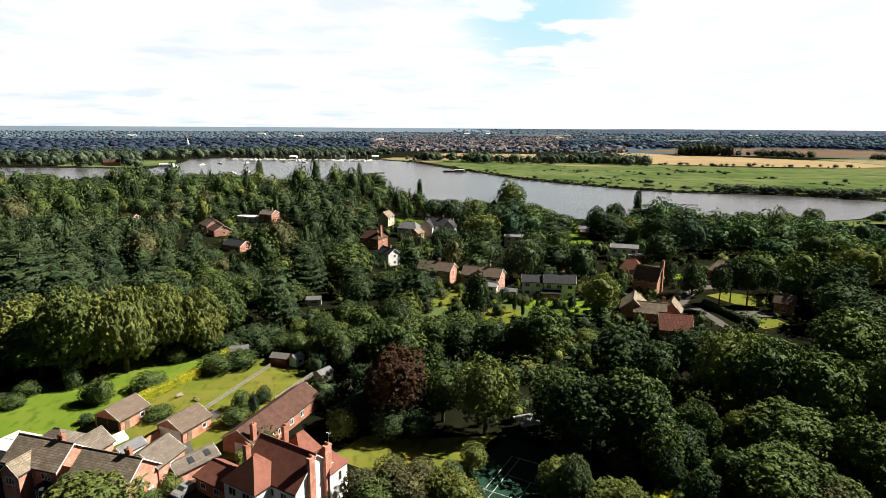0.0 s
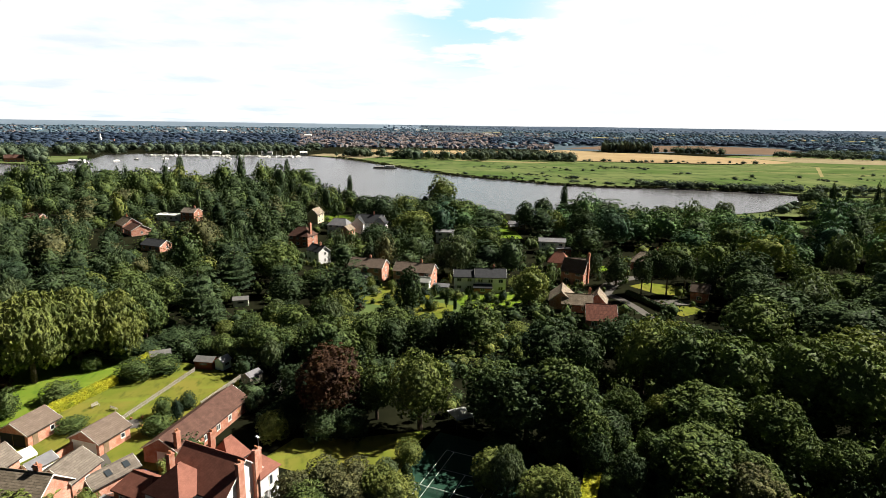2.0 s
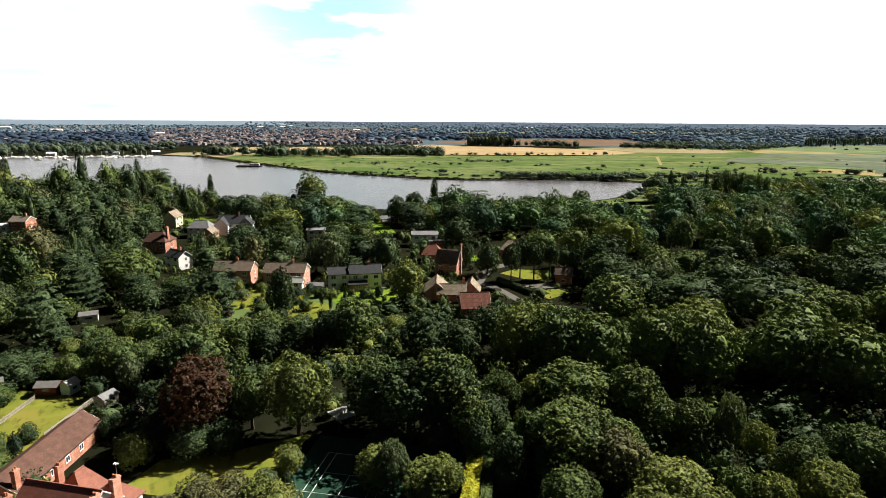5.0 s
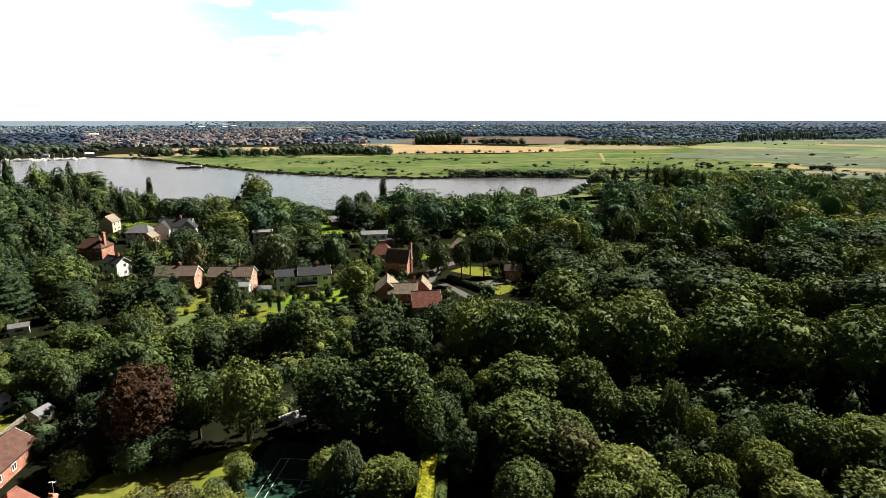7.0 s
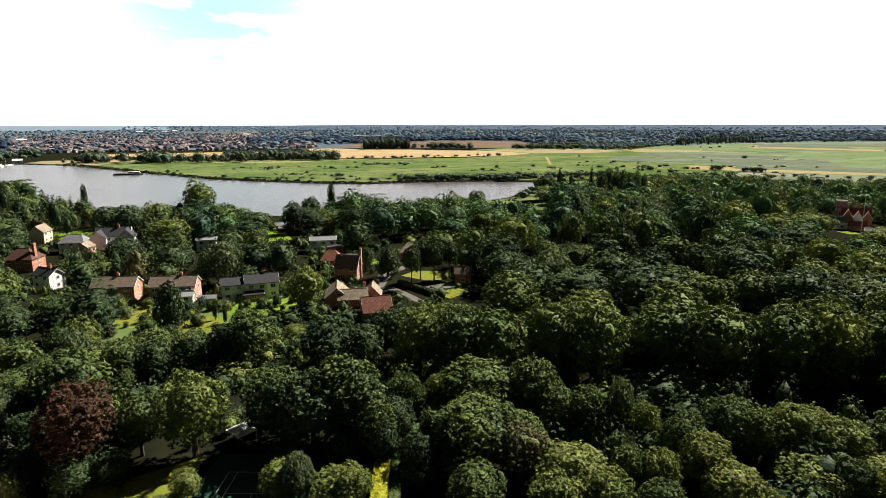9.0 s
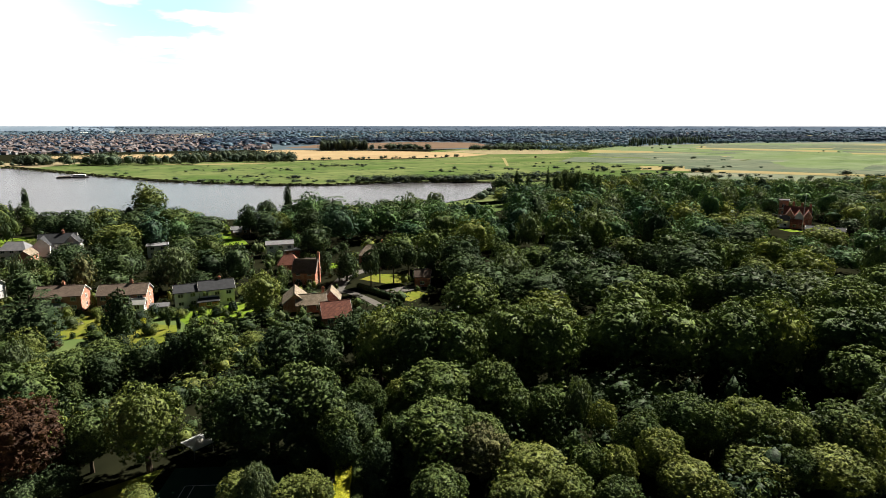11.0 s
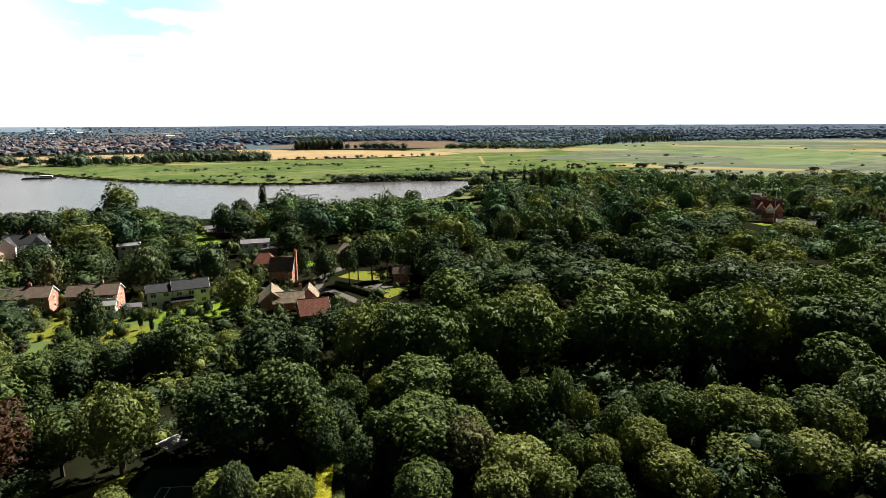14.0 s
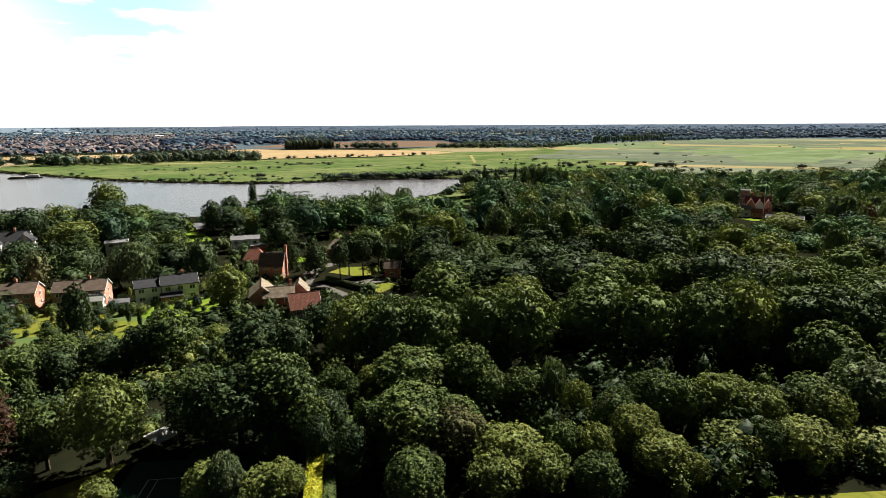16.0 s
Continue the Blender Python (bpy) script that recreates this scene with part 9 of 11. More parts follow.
grove("grey_shrub", (-68, 192, 3, 1), (-32, 213, 2, 1), (-19, 238, 4, 2), (-59, 209, 5, 2), (18, 214, 4, 2), (-94, 180, 4, 2), (1, 238, 3, 1), (-81, 180, 3, 2), (-113, 158, 3, 2), (-57, 228, 3, 1), (58, 235, 4, 2), (-118, 210, 4, 2), (-35, 235, 4, 2), (-140, 204, 4, 2), (-77, 180, 4, 2), (16, 202, 2, 1), (-88, 156, 2, 1), (11, 223, 3, 1), (-117, 146, 3, 1), (-123, 199, 4, 2), (-39, 208, 4, 1), (37, 223, 4, 2), (-17, 221, 2, 1), (52, 233, 4, 2))
grove("grey_shrub", (-44, 213, 2, 1), (-2, 196, 2, 1), (2, 197, 2, 1), (5, 201, 2, 1), (-3, 221, 2, 1), (2, 214, 2, 1), (10, 209, 2, 2), (7, 193, 2, 1), (18, 186, 2, 1), (27, 184, 2, 1), (40, 194, 3, 2), (-25, 241, 4, 2), (-27, 227, 2, 1), (-24, 226, 2, 1), (-15, 219, 2, 1), (-27, 241, 3, 2), (-37, 280, 3, 2), (-8, 308, 4, 2), (-22, 307, 3, 2), (-38, 336, 4, 2), (-130, 316, 3, 3), (-123, 316, 3, 2), (-117, 313, 3, 2), (-113, 349, 4, 3))
grove("grey_shrub", (77, 319, 3, 2), (69, 255, 4, 2), (71, 256, 4, 3), (63, 213, 2, 1), (69, 189, 2, 1), (73, 209, 3, 2), (66, 208, 4, 2), (44, 176, 1, 1), (43, 168, 1, 1), (52, 152, 2, 1), (54, 156, 2, 2), (49, 159, 3, 2), (114, 181, 3, 1), (89, 162, 2, 1), (108, 163, 2, 1), (-194, 341, 3, 2), (-184, 343, 4, 3), (331, 146, 3, 2))
grove("shrub", (-127, 180, 2, 1), (-140, 172, 2, 1), (44, 243, 4, 2), (-16, 220, 3, 1), (17, 216, 2, 1), (-3, 233, 3, 1), (-14, 202, 4, 2), (23, 221, 4, 2), (-61, 174, 4, 1), (-3, 212, 3, 1), (39, 244, 3, 1), (-93, 176, 4, 2), (-14, 180, 4, 2), (-42, 181, 4, 2), (41, 202, 4, 2), (16, 204, 4, 2), (-111, 188, 3, 1), (-83, 219, 4, 2), (-121, 192, 3, 1), (51, 212, 4, 2), (-48, 191, 4, 2), (-33, 240, 3, 1), (42, 199, 3, 1), (-91, 149, 4, 2))
grove("shrub", (-50, 222, 3, 1), (21, 214, 3, 2), (-29, 207, 2, 1), (35, 243, 3, 2), (30, 212, 3, 1), (-16, 179, 4, 2), (-11, 182, 3, 1), (-31, 240, 4, 2), (-56, 226, 4, 2), (-97, 118, 3, 1), (41, 204, 3, 1), (-86, 154, 3, 1), (-85, 154, 3, 2), (-29, 141, 3, 1), (42, 235, 4, 2), (37, 245, 3, 1), (-82, 170, 3, 1), (-42, 160, 3, 1), (41, 223, 4, 2), (-19, 211, 4, 2), (45, 234, 4, 2), (-80, 220, 4, 2), (-38, 231, 3, 1), (-32, 178, 3, 2))
grove("shrub", (-11, 230, 5, 2), (-72, 175, 2, 1), (-119, 154, 4, 2), (-101, 223, 3, 1), (-56, 224, 5, 2), (-119, 195, 2, 1), (-57, 176, 4, 2), (-99, 195, 3, 1), (-28, 218, 4, 2), (26, 243, 3, 1), (44, 203, 5, 2), (33, 196, 2, 1), (-4, 158, 3, 1), (42, 244, 4, 1), (3, 155, 2, 1), (-70, 167, 3, 1), (6, 207, 5, 2), (-24, 202, 4, 1), (-58, 213, 3, 1), (-86, 148, 4, 2), (-86, 226, 4, 2), (-51, 194, 4, 2), (-37, 188, 5, 2), (-66, 174, 2, 1))
grove("shrub", (-49, 147, 3, 1), (-14, 141, 4, 2), (43, 141, 3, 2), (21, 135, 4, 2), (-1, 142, 4, 2), (-4, 137, 4, 2), (76, 46, 3, 2), (71, 74, 4, 3), (54, 115, 2, 1), (65, 47, 3, 2), (111, 55, 2, 1), (75, 89, 3, 2), (34, 109, 3, 2), (56, 68, 2, 1), (44, 81, 3, 2), (29, 107, 4, 3), (28, 99, 2, 1), (60, 91, 3, 2), (86, 57, 4, 2), (101, 26, 3, 3), (35, 122, 2, 1), (41, 69, 4, 2), (52, 97, 3, 2), (91, 33, 3, 2))
grove("shrub", (53, 81, 2, 1), (107, 50, 3, 2), (72, 91, 2, 1), (39, 74, 3, 2), (34, 121, 4, 3), (115, 29, 4, 2), (54, 65, 4, 2), (91, 76, 3, 2), (65, 70, 3, 2), (65, 103, 3, 2), (58, 108, 3, 2), (69, 84, 4, 3), (27, 110, 2, 2), (52, 63, 4, 2), (105, 50, 3, 1), (85, 79, 2, 1), (57, 73, 3, 3), (69, 41, 4, 2), (50, 70, 3, 1), (28, 115, 2, 1), (94, 74, 3, 3), (83, 65, 2, 1), (87, 55, 3, 2), (87, 74, 3, 2))
grove("shrub", (27, 108, 2, 2), (27, 145, 4, 3), (-8, 100, 2, 1), (6, 146, 4, 3), (-4, 129, 4, 3), (-44, 161, 4, 4), (-5, 101, 3, 2), (-37, 162, 4, 3), (-23, 155, 1, 1), (36, 161, 3, 3), (46, 158, 3, 2), (-10, 172, 3, 2), (-8, 138, 2, 2), (51, 94, 3, 2), (16, 117, 2, 1), (-58, 164, 2, 1), (108, 124, 4, 2), (-19, 141, 3, 2), (104, 143, 3, 3), (19, 105, 2, 1), (-14, 133, 1, 1), (-5, 118, 4, 3), (-33, 137, 1, 1), (41, 83, 4, 3))
grove("shrub", (51, 79, 3, 2), (-52, 167, 2, 2), (47, 152, 3, 2), (30, 104, 3, 2), (-14, 122, 1, 1), (71, 145, 3, 3), (51, 151, 3, 3), (48, 148, 2, 1), (13, 120, 2, 2), (-20, 130, 4, 3), (46, 153, 3, 2), (35, 149, 1, 1), (-58, 152, 2, 1), (36, 136, 3, 3), (30, 152, 4, 3), (-32, 144, 3, 2), (41, 126, 4, 3), (-27, 130, 3, 2), (86, 126, 4, 3), (4, 115, 2, 2), (7, 143, 3, 2), (-40, 146, 1, 1), (38, 126, 2, 2), (82, 142, 4, 3))
grove("shrub", (48, 169, 2, 2), (-2, 127, 2, 1), (40, 162, 2, 1), (49, 112, 4, 2), (114, 135, 4, 3), (67, 101, 2, 1), (-54, 155, 4, 3), (54, 155, 4, 2), (34, 157, 4, 3), (55, 93, 1, 1), (-62, 148, 2, 1), (60, 110, 3, 2), (52, 113, 3, 3), (2, 124, 2, 2), (-22, 149, 4, 3), (-7, 169, 4, 3), (-13, 125, 2, 2), (35, 118, 3, 2), (233, 115, 3, 2), (163, 81, 4, 3), (156, 160, 3, 3), (193, 109, 2, 2), (217, 92, 3, 2), (148, 69, 3, 2))
grove("shrub", (155, 253, 3, 2), (220, 71, 4, 3), (158, 114, 4, 2), (149, 79, 3, 2), (294, 123, 4, 3), (117, 132, 4, 3), (215, 200, 5, 4), (110, 119, 2, 1), (165, 197, 4, 2), (196, 204, 4, 4), (43, 242, 3, 2), (158, 251, 3, 2), (216, 71, 2, 2), (199, 116, 5, 3), (230, 162, 3, 2), (174, 261, 3, 3), (246, 194, 3, 3), (269, 90, 4, 2), (207, 53, 2, 2), (149, 72, 2, 1), (159, 274, 5, 4), (106, 178, 5, 4), (208, 45, 5, 4), (224, 166, 3, 3))
grove("shrub", (144, 60, 2, 2), (146, 145, 3, 2), (196, 162, 3, 2), (265, 166, 4, 3), (134, 241, 4, 3), (247, 118, 5, 3), (183, 134, 5, 4), (93, 287, 5, 4), (220, 148, 5, 4), (170, 203, 4, 3), (278, 152, 3, 3), (135, 71, 4, 3), (314, 74, 3, 2), (123, 173, 2, 1), (125, 91, 4, 4), (305, 82, 4, 4), (248, 54, 3, 3), (155, 196, 5, 3), (188, 87, 4, 2), (266, 174, 4, 3), (246, 91, 4, 3), (149, 119, 3, 2), (140, 156, 3, 2), (217, 138, 3, 3))
grove("shrub", (278, 107, 4, 2), (207, 130, 3, 2), (273, 151, 4, 3), (116, 267, 5, 3), (305, 123, 3, 2), (114, 272, 3, 2), (141, 205, 3, 2), (159, 124, 5, 3), (133, 187, 4, 3), (201, 261, 3, 2), (194, 142, 3, 2), (52, 243, 3, 2), (207, 201, 5, 3), (114, 275, 4, 3), (83, 232, 4, 3), (58, 191, 2, 1), (231, 144, 4, 3), (93, 44, 6, 4), (72, 73, 6, 4), (55, 102, 5, 3), (76, 74, 5, 4), (76, 81, 5, 3), (48, 80, 4, 3), (100, 70, 4, 2))
grove("shrub", (64, 56, 4, 3), (113, 51, 5, 3), (64, 57, 6, 5), (52, 86, 6, 4), (80, 41, 3, 2), (79, 88, 5, 3), (85, 56, 3, 2), (48, 88, 6, 4), (74, 46, 5, 4), (88, 54, 4, 3), (97, 74, 5, 4), (79, 39, 6, 4), (56, 76, 6, 4), (96, 69, 6, 5), (73, 82, 3, 2), (79, 82, 4, 3), (50, 89, 3, 2), (92, 69, 4, 3), (57, 90, 5, 3), (55, 99, 5, 4), (70, 76, 3, 2), (45, 80, 3, 2), (53, 79, 6, 4), (99, 47, 4, 2))
grove("shrub", (74, 48, 4, 2), (31, 146, 4, 3), (15, 106, 2, 1), (7, 136, 4, 2), (22, 128, 3, 2), (12, 143, 5, 4), (37, 129, 5, 3), (-8, 142, 2, 1), (26, 138, 2, 1), (9, 113, 4, 3), (-4, 147, 2, 1), (35, 96, 4, 3), (8, 110, 3, 3), (30, 127, 2, 1), (3, 113, 3, 2), (-8, 141, 2, 1), (45, 102, 2, 2), (-7, 127, 3, 1), (28, 147, 4, 3), (8, 120, 2, 1), (19, 120, 4, 2), (2, 109, 3, 2), (-2, 110, 4, 3), (43, 138, 5, 4))
grove("shrub", (46, 100, 2, 1), (6, 124, 3, 2), (44, 113, 2, 1), (55, 117, 4, 3), (3, 147, 2, 1), (36, 122, 3, 2), (35, 125, 2, 2), (32, 117, 5, 3), (29, 105, 2, 1), (41, 132, 2, 1), (39, 141, 2, 1), (-8, 193, 2, 1), (-14, 196, 2, 1), (9, 210, 1, 1), (9, 210, 4, 2), (-12, 203, 2, 1), (-9, 216, 2, 1), (6, 202, 2, 1), (4, 217, 3, 2), (12, 205, 2, 1), (-12, 201, 2, 1), (-2, 215, 2, 2), (14, 212, 2, 1), (20, 191, 2, 1))
grove("shrub", (23, 184, 2, 1), (6, 194, 2, 1), (40, 193, 3, 2), (52, 189, 3, 2), (44, 194, 3, 2), (36, 197, 1, 1), (28, 181, 2, 1), (33, 203, 4, 2), (30, 185, 2, 1), (42, 201, 3, 1), (48, 194, 2, 1), (36, 200, 4, 3), (32, 174, 2, 1), (-23, 226, 2, 1), (-19, 218, 2, 1), (-16, 238, 4, 2), (-12, 242, 4, 3), (-21, 223, 2, 1), (-34, 224, 2, 1), (-41, 277, 3, 2), (-32, 273, 3, 2), (-5, 308, 3, 2), (-15, 306, 4, 3), (-3, 308, 5, 3))
grove("shrub", (-11, 311, 3, 3), (-29, 298, 4, 2), (-26, 333, 3, 2), (-118, 318, 5, 3), (-103, 301, 3, 2), (-110, 302, 5, 4), (-104, 350, 3, 2), (-89, 271, 3, 2), (-99, 263, 4, 3), (29, 281, 4, 3), (35, 284, 5, 3), (23, 286, 3, 2), (84, 311, 4, 3), (78, 256, 4, 3), (72, 254, 4, 2), (81, 259, 3, 1), (60, 215, 2, 1), (84, 219, 4, 3), (69, 210, 2, 1), (72, 230, 5, 3), (72, 233, 3, 2), (61, 217, 2, 1), (67, 203, 2, 1), (67, 225, 4, 2))
grove("shrub", (65, 223, 4, 2), (83, 224, 4, 2), (60, 201, 3, 2), (63, 200, 4, 2), (68, 205, 2, 1), (88, 193, 2, 1), (66, 194, 2, 1), (67, 186, 1, 1), (76, 183, 2, 1), (67, 193, 2, 1), (42, 164, 2, 1), (53, 154, 2, 1), (53, 152, 2, 1), (52, 146, 2, 1), (57, 148, 2, 1), (73, 160, 3, 2), (95, 157, 2, 1), (98, 166, 2, 1), (113, 177, 3, 2), (109, 161, 2, 1), (111, 158, 1, 1), (-85, 406, 3, 2), (-100, 407, 4, 3), (-96, 414, 5, 2))
grove("shrub", (-194, 331, 4, 2), (-214, 336, 3, 2), (-193, 333, 3, 2), (-206, 338, 5, 3), (-195, 490, 3, 2), (-190, 489, 4, 3), (-193, 343, 4, 3), (-187, 336, 3, 2), (337, 174, 3, 2), (354, 169, 3, 1), (349, 175, 4, 2))
grove("light_shrub", (35, 245, 3, 1), (-94, 154, 4, 2), (-135, 168, 5, 2), (-139, 206, 5, 2), (-53, 197, 5, 3), (-74, 199, 3, 1), (-44, 217, 5, 2), (-81, 232, 4, 2), (-123, 185, 4, 2), (30, 227, 2, 1), (-19, 224, 2, 1), (-49, 206, 4, 2), (-32, 185, 4, 2), (-67, 202, 3, 2), (-122, 194, 4, 2), (-127, 177, 3, 1), (-22, 220, 2, 1), (-140, 175, 5, 2), (-31, 157, 4, 2), (-129, 212, 5, 2), (-68, 181, 2, 1), (31, 201, 3, 1), (-85, 170, 2, 1), (-53, 169, 4, 2))
grove("light_shrub", (-94, 231, 5, 2), (-49, 201, 4, 2), (-35, 238, 5, 2), (-74, 220, 4, 2), (26, 197, 3, 1), (-131, 209, 3, 1), (-34, 212, 4, 2), (-69, 224, 3, 1), (-124, 176, 4, 2), (41, 138, 3, 2), (-7, 119, 5, 4), (35, 102, 4, 3), (50, 110, 2, 1), (42, 124, 3, 2), (27, 136, 2, 2), (24, 120, 4, 3), (41, 118, 3, 2), (27, 132, 4, 3), (25, 114, 3, 2), (39, 115, 3, 2), (-1, 129, 2, 1), (41, 107, 4, 3), (31, 138, 4, 3), (9, 140, 3, 2))
grove("light_shrub", (56, 107, 2, 1), (57, 110, 2, 2), (-1, 117, 3, 2), (42, 128, 4, 3), (36, 100, 3, 2), (45, 112, 3, 2), (2, 134, 2, 2), (14, 103, 4, 2), (-5, 116, 3, 3), (9, 121, 3, 1), (33, 127, 5, 2), (23, 145, 4, 3), (37, 101, 4, 3), (35, 137, 3, 2), (1, 150, 5, 3), (45, 97, 4, 2), (19, 124, 5, 4), (-19, 205, 2, 1), (-6, 195, 2, 1), (13, 206, 2, 1), (-3, 222, 3, 2), (14, 209, 4, 2), (9, 211, 3, 2), (15, 189, 2, 1))
grove("light_shrub", (14, 210, 2, 1), (25, 203, 1, 1), (25, 210, 2, 1), (24, 193, 2, 1), (8, 207, 2, 1), (7, 183, 2, 1), (10, 190, 2, 1), (13, 210, 2, 1), (14, 189, 2, 1), (6, 187, 2, 1), (20, 201, 2, 1), (47, 178, 2, 1), (21, 187, 2, 1), (49, 193, 2, 1), (31, 184, 2, 1), (47, 191, 4, 3), (-18, 218, 2, 1), (-26, 227, 2, 1), (-36, 236, 4, 3), (-28, 273, 3, 2), (-45, 273, 4, 3), (-47, 268, 5, 4), (-46, 273, 3, 1), (4, 305, 4, 3))
grove("light_shrub", (-6, 309, 3, 2), (-43, 336, 4, 3), (-40, 340, 4, 2), (-30, 336, 4, 3), (-122, 322, 3, 2), (-116, 312, 3, 3), (-129, 321, 3, 2), (-114, 311, 6, 4), (-99, 302, 3, 2), (-94, 350, 3, 2), (-106, 352, 4, 2), (-87, 265, 6, 5), (27, 281, 4, 4), (40, 283, 4, 3), (29, 277, 3, 2), (29, 282, 5, 3), (20, 275, 3, 2), (30, 286, 4, 3), (79, 314, 3, 2), (70, 311, 3, 2), (81, 312, 4, 2), (70, 316, 4, 2), (82, 250, 3, 2), (85, 261, 3, 2))
grove("light_shrub", (68, 203, 2, 1), (75, 224, 4, 2), (57, 226, 3, 2), (80, 220, 3, 2), (69, 190, 2, 1), (83, 195, 2, 1), (64, 185, 2, 1), (69, 192, 2, 1), (66, 197, 2, 1), (70, 188, 2, 1), (54, 154, 2, 1), (46, 171, 3, 2), (66, 171, 3, 2), (52, 183, 4, 2), (50, 148, 2, 1), (117, 223, 4, 3), (118, 225, 3, 1), (104, 198, 2, 1), (111, 230, 5, 3), (94, 205, 2, 1), (97, 216, 4, 2), (106, 180, 2, 1), (112, 166, 2, 1), (98, 175, 4, 2))
grove("light_shrub", (90, 170, 1, 1), (102, 162, 2, 1), (-90, 403, 3, 2), (-98, 405, 4, 3), (-198, 339, 6, 5), (-213, 337, 4, 3), (-298, 440, 3, 2), (-302, 444, 3, 2), (-309, 438, 3, 3), (-186, 491, 4, 2), (-190, 486, 3, 2), (-192, 343, 4, 2), (340, 175, 3, 2), (331, 144, 3, 2))
grove("dark_shrub", (-59, 196, 5, 2), (57, 239, 5, 2), (-74, 174, 4, 2), (-102, 167, 4, 2), (16, 232, 3, 2), (-78, 184, 3, 1), (-7, 200, 3, 1), (3, 149, 2, 1), (39, 226, 5, 2), (-134, 211, 5, 2), (34, 202, 3, 1), (-74, 148, 3, 2), (24, 247, 5, 2), (51, 221, 3, 1), (5, 151, 3, 2), (-14, 221, 3, 1), (-13, 230, 3, 1), (23, 245, 4, 1), (-28, 227, 4, 2), (-7, 210, 4, 2), (-119, 148, 4, 2), (-48, 210, 3, 1), (9, 221, 3, 1), (-79, 203, 5, 2))
grove("dark_shrub", (-109, 197, 5, 2), (-105, 183, 3, 2), (39, 134, 5, 3), (2, 142, 6, 3), (35, 133, 5, 2), (19, 139, 3, 2), (126, 36, 3, 2), (6, 148, 3, 1), (31, 134, 4, 2), (103, 109, 5, 2), (97, 109, 7, 3), (43, 132, 4, 2), (103, 107, 5, 3), (-6, 132, 4, 2), (37, 131, 3, 1), (28, 134, 4, 1), (41, 143, 4, 2), (127, 80, 6, 3), (4, 131, 5, 2), (9, 131, 5, 2), (44, 136, 4, 2), (33, 132, 3, 1), (112, 100, 4, 1), (105, 105, 7, 4))
grove("dark_shrub", (-5, 149, 4, 2), (50, 116, 3, 2), (28, 112, 4, 3), (78, 48, 2, 1), (52, 101, 3, 2), (79, 78, 3, 2), (18, 101, 3, 2), (95, 70, 3, 2), (68, 58, 3, 3), (76, 89, 3, 2), (111, 43, 3, 1), (39, 127, 3, 2), (35, 107, 3, 2), (55, 101, 2, 1), (76, 39, 2, 1), (82, 82, 3, 2), (90, 70, 4, 2), (56, 82, 3, 1), (32, 106, 2, 1), (100, 29, 4, 2), (78, 73, 2, 1), (68, 55, 2, 1), (84, 73, 4, 2), (37, 108, 3, 2))
grove("dark_shrub", (98, 61, 4, 2), (77, 76, 2, 2), (71, 78, 4, 2), (44, 130, 2, 1), (61, 107, 3, 2), (33, 114, 2, 1), (21, 123, 2, 1), (49, 100, 3, 2), (86, 37, 2, 1), (60, 56, 2, 1), (19, 131, 3, 1), (50, 114, 2, 1), (63, 64, 3, 2), (40, 98, 2, 2), (16, 108, 2, 2), (109, 43, 4, 2), (53, 75, 3, 2), (98, 29, 2, 2), (112, 41, 3, 1), (89, 51, 4, 2), (22, 135, 3, 2), (47, 126, 4, 3), (20, 105, 2, 1), (38, 124, 2, 1))
grove("dark_shrub", (76, 61, 2, 1), (99, 67, 2, 1), (94, 32, 3, 2), (39, 102, 4, 3), (40, 114, 4, 2), (79, 63, 3, 2), (25, 116, 4, 2), (27, 126, 2, 1), (23, 115, 2, 1), (49, 115, 3, 2), (114, 40, 2, 2), (46, 81, 4, 2), (80, 83, 2, 2), (68, 74, 4, 2), (68, 66, 3, 2), (109, 52, 2, 2), (42, 95, 2, 1), (85, 48, 3, 1), (40, 124, 4, 2), (117, 48, 2, 1), (43, 105, 2, 2), (22, 100, 2, 1), (47, 119, 3, 2), (82, 63, 2, 1))
grove("dark_shrub", (81, 47, 2, 1), (86, 76, 4, 3), (96, 53, 3, 2), (10, 134, 3, 3), (-58, 156, 3, 2), (72, 143, 2, 2), (53, 157, 2, 1), (8, 130, 2, 2), (15, 141, 2, 1), (-45, 141, 3, 2), (-3, 102, 1, 1), (14, 127, 2, 2), (46, 94, 4, 3), (22, 103, 3, 3), (-21, 125, 3, 2), (43, 102, 3, 3), (67, 77, 4, 2), (-67, 160, 2, 2), (57, 106, 3, 2), (-19, 102, 3, 3), (-9, 144, 4, 3), (59, 112, 4, 3), (-42, 135, 4, 3), (-3, 131, 4, 3))
grove("dark_shrub", (-12, 120, 4, 4), (-14, 115, 2, 1), (102, 121, 2, 1), (-10, 176, 2, 1), (-25, 88, 2, 2), (-31, 163, 2, 1), (88, 125, 2, 1), (-17, 128, 2, 1), (-42, 137, 1, 1), (57, 104, 3, 2), (58, 149, 2, 1), (74, 91, 3, 3), (-27, 111, 2, 1), (3, 150, 4, 3), (48, 107, 2, 1), (-65, 159, 2, 2), (15, 148, 2, 1), (-45, 138, 4, 3), (-0, 145, 4, 2), (90, 118, 1, 1), (-24, 139, 3, 2), (-30, 92, 4, 2), (2, 115, 4, 4), (47, 102, 3, 2))
